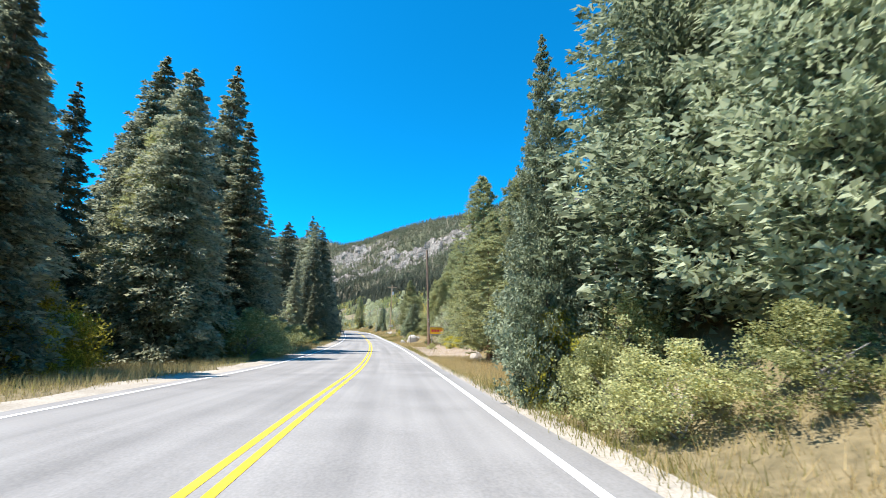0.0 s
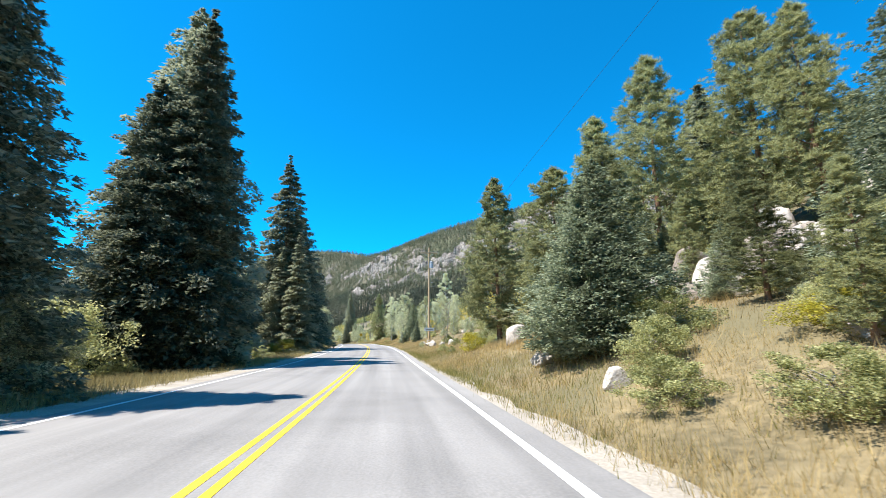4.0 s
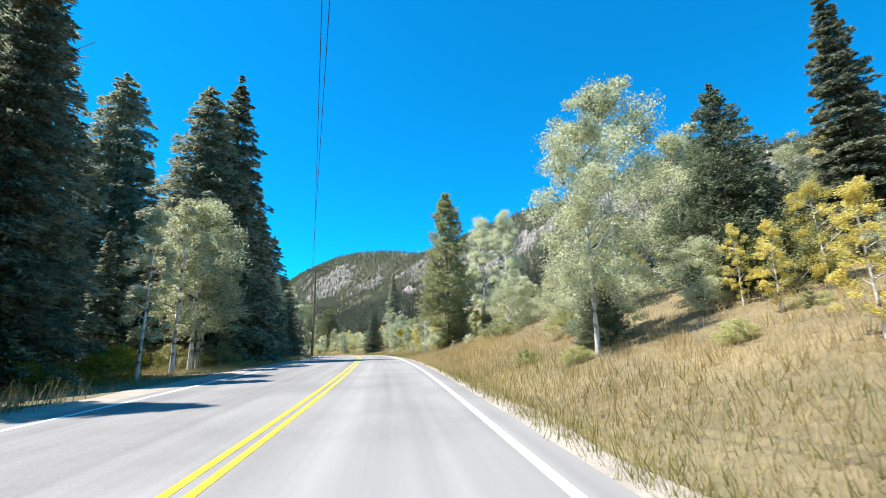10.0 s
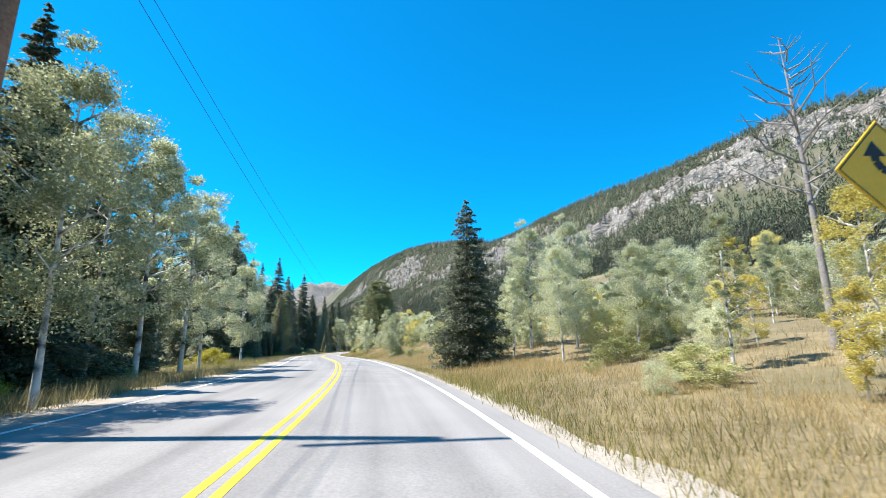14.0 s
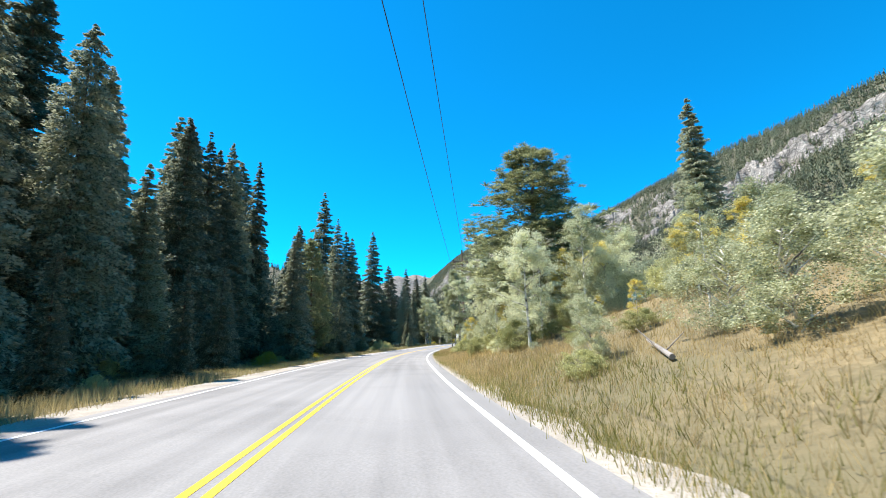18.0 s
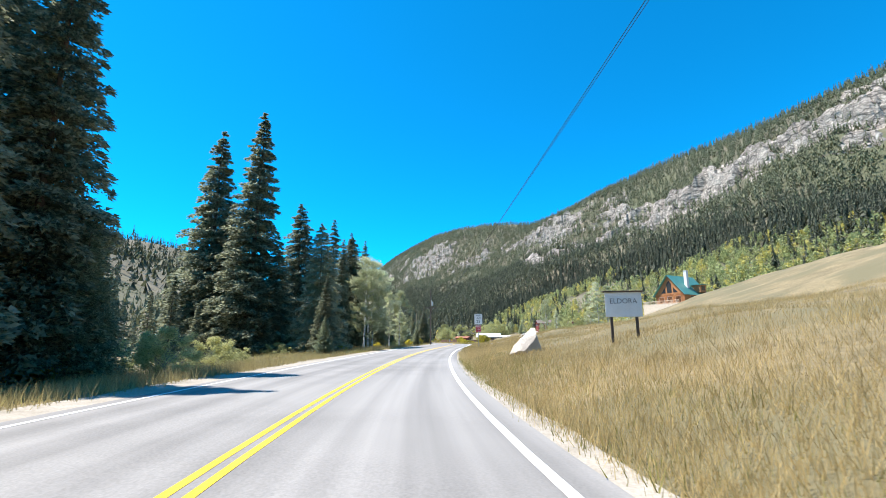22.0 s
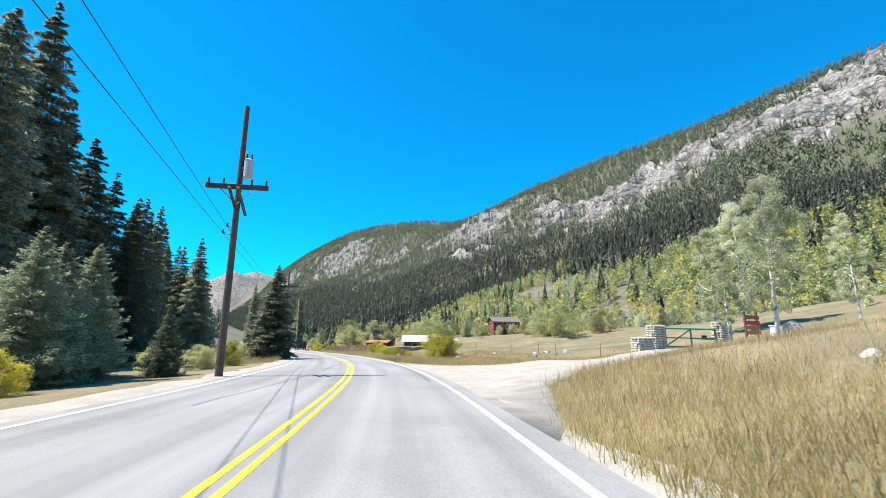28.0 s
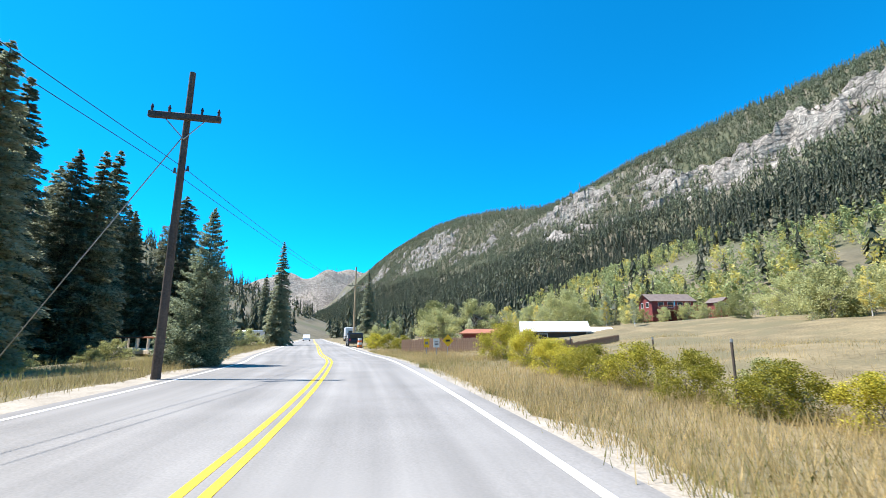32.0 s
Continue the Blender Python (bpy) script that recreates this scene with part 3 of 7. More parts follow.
mu = np.r_[np.arange(-1200, -150, 30), np.arange(-150, 1000, 4), np.arange(1000, 1800, 8), np.arange(1800, 3520, 25)]
mw = np.r_[np.arange(-400, 0, 50), np.arange(0, 270, 3), np.arange(270, 650, 16)]
uu, ww = np.meshgrid(mu, mw, indexing="ij")
mv = slope_place(uu, ww)
k = len(mw)
mf = [(i * k + j + 1, i * k + j, (i + 1) * k + j, (i + 1) * k + j + 1) for i in range(len(mu) - 1) for j in range(k - 1)]
mountain_mesh = mesh_of("mountain", mv.reshape(-1, 3), mf, M_MOUNTAIN)
mountain_mesh.materials.append(M_GRANITE)
bare = cliffs(uu, ww)
bare = (bare[:-1, :-1] + bare[1:, :-1] + bare[:-1, 1:] + bare[1:, 1:]) / 4
mountain_mesh.polygons.foreach_set("material_index", (bare > .3).astype(np.int32).ravel())
tagged(new("mountain", mountain_mesh), "long forested mountain with pale granite cliffs", "mountain", kind="structure")


def far_ridge(name, pts, width, label, bare=False):
    """A distant ridge along a line of crest points."""
    pts = np.array(pts, float)
    t = np.linspace(0, len(pts) - 1, 90)
    line = np.stack([np.interp(t, range(len(pts)), pts[:, i]) for i in range(3)], -1)
    g = np.gradient(line[:, :2], axis=0)
    nrm = np.stack([g[:, 1], -g[:, 0]], -1) / np.linalg.norm(g, axis=1, keepdims=True)
    ws = np.linspace(-1, 1, 33)
    v = []
    for w in ws:
        xy = line[:, :2] + nrm * (w * width)
        z = line[:, 2] * (1 - abs(w)) ** 1.15 - 16 + (1 - abs(w)) * (0.10 * line[:, 2]) * bump2(xy[:, 0], xy[:, 1], 90.0, w)
        v.append(np.c_[xy, z])
    v = np.stack(v, 1).reshape(-1, 3)
    k = len(ws)
    f = [(i * k + j, i * k + j + 1, (i + 1) * k + j + 1, (i + 1) * k + j) for i in range(89) for j in range(k - 1)]
    me = mesh_of(name, v, f, M_MOUNTAIN, True)
    if bare:
        me.materials[0] = M_GRANITE
    return tagged(new(name, me), label, "mountain", kind="structure"), line, nrm


left_ridge, left_line, left_nrm = far_ridge("mountain_left", [(-250, -300, 90), (-420, 150, 100), (-500, 420, 112), (-640, 700, 125), (-900, 950, 120), (-1250, 1150, 90)], 330, "dark forested mountainside across the creek")
end_ridge, end_line, end_nrm = far_ridge("mountain_end", [(-2600, 1900, 300), (-2300, 2250, 330), (-2050, 2650, 400), (-1800, 2950, 470), (-1350, 3200, 470), (-900, 3400, 440)], 700, "far mountain with bare pale slopes at the valley's end", True)


# ---- woods on the mountains ----
def little_conifers(places, heights, seed, sprays=26):
    """Many small conifers as ragged spires of drooping sprays, all in one array of triangles."""
    rng = np.random.default_rng(seed)
    n = len(places)
    slim = rng.uniform(.10, .18, n)
    tris = []
    for k in range(sprays):
        t = (k + rng.uniform(0, 1, n)) / sprays
        a = 2.4 * k + rng.uniform(-.6, .6, n)
        r = heights * slim * ((1 - t) ** .85 + .03) * rng.uniform(.65, 1.2, n)
        z = heights * (.06 + .84 * t)
        ca, sa = np.cos(a), np.sin(a)
        wide = r * rng.uniform(.4, .7, n)
        top = places + np.stack([-.25 * ca * r, -.25 * sa * r, z + r * 1.1 + .07 * heights], -1)
        left = places + np.stack([ca * r - sa * wide, sa * r + ca * wide, z - r * rng.uniform(.1, .6, n)], -1)
        right = places + np.stack([ca * r + sa * wide, sa * r - ca * wide, z - r * rng.uniform(.1, .6, n)], -1)
        tris.append(np.stack([left, right, top], 1))
    return np.concatenate(tris)


rng = np.random.default_rng(5)
n = 96000
u, w = rng.uniform(-150, 2100, n), 480 * rng.uniform(0, 1, n) ** 0.85 - 8
p = slope_place(u, w)
p2 = slope_place(u + 3, w)
p3 = slope_place(u, w + 5)
steep = np.abs(p3[:, 2] - p[:, 2]) / 5
thick = 0.95 + 0.55 * bump2(u, w, 70.0, 7.0) + np.clip((w - 210) / 120, 0, 0.8) + .7 * np.clip((110 - w) / 70, 0, 1)
keep = (steep < 1.6) & (rng.uniform(.22, 1.45, n) > cliffs(u, w)) & (rng.uniform(0, 1, n) > 0.95 * np.clip((w - 335) / 30, 0, 1) * (u < 340)) & (rng.uniform(0, 1, n) < thick) & (p[:, 2] > 9)
hill, down, along = p[keep], w[keep], u[keep]
foot = (down > 275) & (along < 420)
near, far, close = hill[(down > 215) & ~foot], hill[down <= 215], hill[foot]
tagged(new("mountain_forest", tri_mesh("mountain_forest", little_conifers(far, rng.uniform(8.0, 15.0, len(far)), 11, 12), M_FARTREE)), "dense dark conifers covering the mountainside", "forest", kind="stuff")
tagged(new("lower_forest", tri_mesh("lower_forest", little_conifers(near, rng.uniform(7.0, 15.0, len(near)) * rng.uniform(.8, 1.15, len(near)), 16, 16), M_FARTREE)), "close conifer forest on the lower mountainside", "forest", kind="stuff")
tagged(new("foot_forest", tri_mesh("foot_forest", little_conifers(close, rng.uniform(6.0, 13.0, len(close)) * rng.uniform(.8, 1.15, len(close)), 19, 46), M_FARTREE)), "tall conifers at the mountain's foot", "forest", kind="stuff")
n = 7000
i, w = rng.integers(0, 90, n), rng.uniform(-.9, .9, n)
xy = end_line[i, :2] + end_nrm[i] * (w * 700)[:, None] + rng.normal(0, 9, (n, 2))
z = end_line[i, 2] * (1 - np.abs(w)) ** 1.15 - 16 + (1 - np.abs(w)) * .10 * end_line[i, 2] * bump2(xy[:, 0], xy[:, 1], 90.0, 0)
tagged(new("far_forest", tri_mesh("far_forest", little_conifers(np.c_[xy, z - 2], rng.uniform(10, 20, n), 17, 8), M_FARTREE)), "conifers dotting the far mountain", "forest", kind="stuff")
n = 16000
i = rng.integers(0, 90, n)
w = rng.uniform(-.95, .95, n)
xy = left_line[i, :2] + left_nrm[i] * (w * 330)[:, None] + rng.normal(0, 6, (n, 2))
z = left_line[i, 2] * (1 - np.abs(w)) ** 1.15 - 16 + (1 - np.abs(w)) * .10 * left_line[i, 2] * bump2(xy[:, 0], xy[:, 1], 90.0, 0)
p = np.c_[xy, z - 2]
p = p[p[:, 2] > 16]
n = len(p)
tagged(new("hillside_forest", tri_mesh("hillside_forest", little_conifers(p, rng.uniform(9, 16, n), 12, 12), M_FARTREE)), "dark conifer forest on the shaded hillside", "forest", kind="stuff")
def little_aspens(places, heights, seed, leaves=85):
    """Small rounded aspens as clouds of leaf clumps."""
    rng = np.random.default_rng(seed)
    n = len(places)
    tris = []
    for k in range(leaves):
        t = rng.uniform(0, 1, n)
        a, r = rng.uniform(0, 6.283, n), 0.30 * heights * np.sin(np.pi * (0.15 + 0.83 * t)) * rng.uniform(.2, 1.05, n)
        c = places + np.stack([np.cos(a) * r, np.sin(a) * r, heights * (0.15 + 0.85 * t)], -1)
        v = rng.normal(0, 1, (3, n, 3)) * (0.052 * heights)[:, None]
        tris.append(np.stack([c + v[0], c + v[1], c + v[2]], 1))
    return np.concatenate(tris)


n = 6600
u, w = rng.uniform(-160, 340, n), 450 - 118 * rng.uniform(0, 1, n) ** 1.3
keep = (rng.uniform(0, 1, n) < 0.75 + 0.8 * bump2(u, w, 45.0, 3.0))
p = slope_place(u[keep], w[keep])
p = p[p[:, 2] > 2]
h = rng.uniform(3.5, 8, len(p))
gold = rng.uniform(0, 1, len(p)) < 0.2
tagged(new("aspen_grove", tri_mesh("aspen_grove", little_aspens(p[~gold], h[~gold], 14), M_GROVE)), "pale green aspen grove at the mountain's foot", "grove", kind="stuff")
tagged(new("golden_aspen_grove", tri_mesh("golden_aspen_grove", little_aspens(p[gold], h[gold], 15), M_GOLD)), "yellow autumn aspens at the mountain's foot", "grove", kind="stuff")
# valley trees past the bend of the road
n = 1700
s, d = rng.uniform(600, 760, n), rng.choice([-1, -1, 1], n) * rng.uniform(9, 240, n)
p = at(s, d, rise(s, d))
tagged(new("valley_trees", tri_mesh("valley_trees", little_conifers(p, rng.uniform(7, 16, n), 13, 36), M_FARTREE)), "dark conifers closing the valley past the bend", "forest", kind="stuff")


n = 3600
s, d = rng.uniform(180, 600, n), -rng.uniform(56, 250, n)
tagged(new("slope_woods", tri_mesh("slope_woods", little_conifers(at(s, d, rise(s, d) - .3), rng.uniform(7, 14, n), 18, 20), M_FARTREE)), "dark conifers on the slope across the creek", "forest", kind="stuff")


# ---- trees ----
def trunk_mesh(name, height, r, material, lean=0.0, seed=0):
    rng = random.Random(seed)
    rings, sides = 7, 7
    v, f = [], []
    for i in range(rings):
        t = i / (rings - 1)
        x, y = lean * height * t * t + rng.uniform(-.02, .02) * height * t * 0.3, rng.uniform(-.02, .02) * height * t * 0.3
        for j in range(sides):
            a = 6.283 * j / sides
            rr = r * (1 - 0.9 * t) * (1.25 if i == 0 else 1)
            v.append((x + math.cos(a) * rr, y + math.sin(a) * rr, height * t - (0.3 if i == 0 else 0)))
    for i in range(rings - 1):
        for j in range(sides):
            f.append((i * sides + j, i * sides + (j + 1) % sides, (i + 1) * sides + (j + 1) % sides, (i + 1) * sides + j))
    return mesh_of(name, v, f, material, True)


def unit(v):
    return v / (np.linalg.norm(v, axis=-1, keepdims=True) + 1e-9)


def conifer_crown(seed, height, radius, levels, per, steps, droop, bare, tuft, power=0.85, up=0.0, fan=6):
    """Whorls of boughs; each bough is a drooping fan of small needle sprays, with dark gaps between the fans."""
    rng = np.random.default_rng(seed)
    z, a, r, fall, t_of = [], [], [], [], []
    for i in range(levels):
        t = i / (levels - 1)
        reach = radius * ((1 - t) ** power * 0.97 + 0.03) * (0.75 + 0.25 * min(1, t * 6 + 0.3))
        count = max(4, int(per * (1 - 0.5 * t)))
        for b in range(count):
            a.append(6.283 * (b + rng.uniform(-.4, .4)) / count + i * 2.4)
            r.append(reach * rng.uniform(.58, 1.18))
            z.append(height * (bare + (0.985 - bare) * t) + rng.uniform(-.6, .6) * height / levels)
            fall.append(droop * rng.uniform(.5, 1.3) * (1 - 0.6 * t) - up)
            t_of.append(t)
    z, a, r, fall, t_of = (np.array(q) for q in (z, a, r, fall, t_of))
    n = np.maximum(3, (steps * (0.35 + 0.65 * r / radius)).astype(int)) * fan
    i = np.repeat(np.arange(len(z)), n)
    m = len(i)
    f = rng.uniform(.03, 1, m) ** 0.75
    rr = r[i]
    zero, one = np.zeros(m), np.ones(m)
    out = np.stack([np.cos(a[i]), np.sin(a[i]), zero], -1)
    side = np.stack([-out[:, 1], out[:, 0], zero], -1)
    lift = np.stack([zero, zero, one], -1)
    lat = rng.uniform(-1, 1, m)
    across = lat * rr * 0.34 * np.sin(np.pi * (0.12 + 0.86 * f))
    rise_z = 0.10 * rr * f - fall[i] * rr * f * f - 0.30 * np.abs(across) + rng.normal(0, .035, m) * rr
    c = out * (rr * f)[:, None] + side * across[:, None] + lift * (z[i] + rise_z)[:, None]
    size = (tuft * rng.uniform(.7, 1.35, m) * (0.6 + 0.4 * (1 - t_of[i])))[:, None]
    spin = rng.uniform(-1.2, 1.2, m)[:, None]
    flat = side * np.cos(spin) + lift * np.sin(spin)
    ahead = out * rng.uniform(.35, 1, m)[:, None] + side * (lat * .7 + rng.uniform(-.4, .4, m))[:, None] + lift * (rng.uniform(-.6, .2, m) + up)[:, None]
    return np.stack([c - flat * size * .34 - out * size * .2, c + flat * size * .34 - out * size * .2, c + ahead * size], 1)


def pine_crown(seed, height, radius, limbs, bare, tuft):
    """Uneven limbs, each ending in round brushes of long needles, with gaps between them."""
    rng = np.random.default_rng(seed)
    centre, reach = [], []
    for i in range(limbs):
        t = (i + rng.uniform(0, 1)) / limbs
        a = 2.4 * i + rng.uniform(-.5, .5)
        r = (radius * (1 - t) ** 0.7 * (0.7 + 0.3 * min(1, 4 * t)) + .3) * rng.uniform(.45, 1.2)
        z = height * (bare + (0.97 - bare) * t)
        out = np.array([math.cos(a), math.sin(a), 0.18 + 0.35 * t])
        side = np.array([-out[1], out[0], 0])
        for k in range(int(9 + 34 * r / radius)):
            f = rng.uniform(.3, 1.0) ** 0.7
            centre.append(np.array([0, 0, z]) + out * r * f + side * rng.normal(0, .24) * r + np.array([0, 0, rng.normal(0, .12) * r]))
            reach.append(rng.uniform(.7, 1.6))
    c, reach = np.array(centre), np.array(reach)
    i = np.repeat(np.arange(len(c)), 36)
    m = len(i)
    v = rng.normal(0, 1, (m, 3))
    v[:, 2] = np.abs(v[:, 2]) * .9 - .15
    v = unit(v)
    sidev = unit(np.cross(v, rng.normal(0, 1, (m, 3))))
    size = (tuft * reach[i] * rng.uniform(.7, 1.25, m))[:, None]
    root = c[i] + v * size * rng.uniform(.0, .5, m)[:, None]
    return np.stack([root - sidev * size * .075, root + sidev * size * .075, root + v * size * .8], 1)


def leaf_crown(seed, height, radius, clumps, per, leaf, low=0.3, lobes=11):
    """Leaves in small clumps, the clumps gathered in uneven lobes round the limbs, with gaps between them."""
    rng = np.random.default_rng(seed)
    lt = (np.arange(lobes) + rng.uniform(0, 1, lobes)) / lobes
    la = 2.4 * np.arange(lobes) + rng.uniform(-.5, .5, lobes)
    lr = radius * np.sin(np.pi * np.minimum(1, 0.14 + 0.84 * lt)) ** 0.7 * rng.uniform(.35, .85, lobes)
    k = rng.integers(0, lobes, clumps)
    c = np.stack([np.cos(la[k]) * lr[k], np.sin(la[k]) * lr[k], height * (low + (.93 - low) * lt[k])], -1)
    c = c + unit(rng.normal(0, 1, (clumps, 3))) * (radius * rng.uniform(.05, .56, clumps) * (rng.uniform(.7, 1.15, lobes) * (1 - .5 * lt ** 2))[k])[:, None] * np.array([1, 1, 1.1])
    c[:, 2] = np.clip(c[:, 2], .02 * height, height)
    spread = radius * rng.uniform(.07, .17, clumps)
    i = np.repeat(np.arange(clumps), per)
    m = len(i)
    p = c[i] + np.clip(rng.normal(0, 1, (m, 3)), -1.6, 1.6) * spread[i][:, None] * np.array([0.8, 0.8, 0.65])
    v = unit(rng.normal(0, 1, (m, 3)))
    q = unit(np.cross(v, rng.normal(0, 1, (m, 3))))
    s = (leaf * rng.uniform(.6, 1.4, m))[:, None]
    return np.stack([p - q * s * .6, p + q * s * .6, p + v * s], 1)


def limbs_mesh(name, seed, height, radius, count, material, low=0.3, thin=0.045, rise_to=0.6):
    """Bare limbs that leave the trunk and fork once."""
    rng = random.Random(seed)
    bm = bmesh.new()
    for i in range(count):
        z = height * (low + (0.95 - low) * i / count)
        a = rng.uniform(0, 6.283)
        r = radius * (1 - 0.6 * i / count) * rng.uniform(.5, 1)
        mid = Vector((math.cos(a) * r * .5, math.sin(a) * r * .5, z + r * .5 * rise_to))
        end = Vector((math.cos(a + .3) * r, math.sin(a + .3) * r, z + r * rise_to + rng.uniform(-.1, .2) * r))
        fork = mid + Vector((math.cos(a - .7) * r * .45, math.sin(a - .7) * r * .45, r * .4))
        rod((0, 0, z), mid, thin, thin * .7, 5, bm)
        rod(mid, end, thin * .7, thin * .25, 5, bm)
        rod(mid, fork, thin * .5, thin * .2, 5, bm)
    me = bpy.data.meshes.new(name)
    bm.to_mesh(me)
    bm.free()
    me.materials.append(material)
    return me


def joined(name, *meshes):
    """One mesh from several that form one part."""
    bm = bmesh.new()
    for me in meshes:
        bm.from_mesh(me)
    out = bpy.data.meshes.new(name)
    bm.to_mesh(out)
    bm.free()
    out.materials.append(meshes[0].materials[0])
    for me in meshes:
        bpy.data.meshes.remove(me)
    return out


KINDS = {}


def kind(key, name, label, category, parts, height):
    """Remember the meshes of a plant, built at its full height."""
    KINDS.setdefault(key, []).append((name, label, category, parts, height))


SPRUCE_LABEL = "tall dark green spruce with drooping boughs"
for i, (r, levels, per) in enumerate(((3.6, 40, 13), (4.3, 40, 15), (3.2, 40, 12), (4.7, 38, 16), (3.9, 36, 13))):
    kind("spruce", "spruce_tree", SPRUCE_LABEL, "spruce", [("trunk", trunk_mesh("spruce_trunk", 19.5, .26, M_BARK, seed=i)), ("crown", tri_mesh("spruce_crown", conifer_crown(20 + i, 20, r, levels + 2, per, 12, .45, .05, .28, fan=17, power=(.75, .68, .72, .62, .8)[i]), M_SPRUCE))], 20.0)
for i, r in enumerate((2.3, 2.8, 2.0)):
    kind("short_spruce", "spruce_tree", "young dark green spruce with full boughs", "spruce", [("trunk", trunk_mesh("spruce_trunk", 9.7, .15, M_BARK, seed=i)), ("crown", tri_mesh("spruce_crown", conifer_crown(50 + i, 10, r, 36, 13, 11, .3, .03, .155, power=.72, fan=17), M_SPRUCE))], 10.0)
for i in range(2):
    kind("thin_spruce", "spruce_tree", SPRUCE_LABEL, "spruce", [("trunk", trunk_mesh("spruce_trunk", 19.5, .24, M_BARK, seed=i)), ("crown", tri_mesh("spruce_crown", conifer_crown(40 + i, 20, 3.5 + .7 * i, 34, 10, 5, .4, .05, .85, fan=3), M_SPRUCE))], 20.0)
for i, r in enumerate((3.1, 3.6)):
    kind("blue", "blue_spruce", "full blue-green spruce with pale needle tips", "spruce", [("trunk", trunk_mesh("spruce_trunk", 9.7, .17, M_BARK, seed=i)), ("crown", tri_mesh("blue_spruce_crown", conifer_crown(60 + i, 10, r, 36, 15, 12, .12, .02, .15, power=.8, up=.12, fan=20), M_BLUE))], 10.0)
for i, r in enumerate((3.3, 3.9, 3.0)):
    kind("pine", "pine_tree", "olive-green pine with uneven brushy boughs", "pine", [("trunk", joined("pine_trunk", trunk_mesh("pine_trunk", 14.5, .22, M_PINEBARK, seed=i), limbs_mesh("pine_limb", 80 + i, 14, r * .8, 16, M_PINEBARK, .15))), ("crown", tri_mesh("pine_crown", pine_crown(80 + i, 15, r, 110, .08, .22), M_PINE))], 15.0)
for i, (r, mt) in enumerate(((1.7, M_ASPEN), (2.0, M_ASPEN), (1.45, M_ASPEN), (2.3, M_ASPEN))):
    kind("aspen", "aspen_tree", "aspen with pale trunk and grey-green fluttering leaves", "aspen", [("trunk", joined("aspen_trunk", trunk_mesh("aspen_trunk", 9.6, .09, M_ASPENBARK, seed=i), limbs_mesh("aspen_limb", 90 + i, 9.5, r, 12, M_ASPENBARK))), ("crown", tri_mesh("aspen_crown", leaf_crown(90 + i, 10, r, (84, 106, 72, 124)[i], 210, .062, low=.22, lobes=24), mt))], 10.0)
for i, r in enumerate((1.4, 1.8)):
    kind("yellow", "golden_aspen", "aspen in yellow autumn leaf with pale trunk", "aspen", [("trunk", joined("aspen_trunk", trunk_mesh("aspen_trunk", 7.6, .075, M_ASPENBARK, seed=i), limbs_mesh("aspen_limb", 95 + i, 7.5, r, 10, M_ASPENBARK))), ("crown", tri_mesh("golden_aspen_crown", leaf_crown(95 + i, 8, r, 84, 160, .058, low=.15, lobes=18), M_GOLD))], 8.0)
kind("dead", "dead_tree", "bare grey dead tree with broken limbs", "dead tree", [("trunk", trunk_mesh("dead_trunk", 10, .13, M_DEADWOOD, .12)), ("limb", limbs_mesh("dead_limb", 104, 9.6, 3.0, 17, M_DEADWOOD, .42, .038, .5)), ("twig", limbs_mesh("dead_twig", 105, 10, 1.3, 18, M_DEADWOOD, .55, .016, .7))], 10.0)
for i, r in enumerate((1.5, 1.9)):
    kind("sapling", "aspen_clump", "clump of young aspens with pale green leaves", "aspen", [("stem", limbs_mesh("clump_stem", 110 + i, 3.6, 1.3, 14, M_ASPENBARK, .0, .03, 1.1)), ("foliage", tri_mesh("clump_foliage", leaf_crown(110 + i, 4, r, 130, 150, .045, low=.05, lobes=13), M_ASPEN))], 4.0)
kind("willow", "willow_bush", "yellow-green willow bush on the grass verge", "bush", [("stem", limbs_mesh("willow_stem", 70, 1.2, 1.2, 12, M_DEADWOOD, .0, .025, .9)), ("foliage", tri_mesh("willow_foliage", leaf_crown(70, 2, 1.5, 130, 110, .046, low=.08), M_WILLOW))], 2.0)
kind("shrub", "green_shrub", "leafy green shrub at the roadside", "shrub", [("stem", limbs_mesh("shrub_stem", 71, 1.2, 1.1, 12, M_DEADWOOD, .0, .025, .9)), ("foliage", tri_mesh("shrub_foliage", leaf_crown(71, 2, 1.4, 120, 110, .046, low=.05), M_SHRUB))], 2.0)

made = {}
turns = random.Random(3)


def grow(key, s, d, height, group="", wide=1.0, place=None):
    """Stand a plant of a kind beside the road."""
    pool = KINDS[key]
    n = turns.randrange(len(pool))
    name, label, category, parts, full = pool[n]
    p = place if place is not None else stand(s, d)[0]
    f = height / full
    w = f * wide * turns.uniform(.9, 1.12) if height > 6 else f * wide
    m = Matrix.LocRotScale(p, Euler((radians(turns.uniform(-1.5, 1.5)), radians(turns.uniform(-1.5, 1.5)), turns.uniform(0, 6.28))), (w, w, f))
    if (key, n) not in made:
        ob = thing(name, Matrix(), label, category, group)
        for pn, me in parts:
            hang(pn, me, ob)
        ob.matrix_basis = m
        made[key, n] = ob
        return ob
    first = made[key, n]
    ob = copy_thing(first, Matrix())
    ob.matrix_basis = m
    if group:
        ob["group"] = group
    return ob

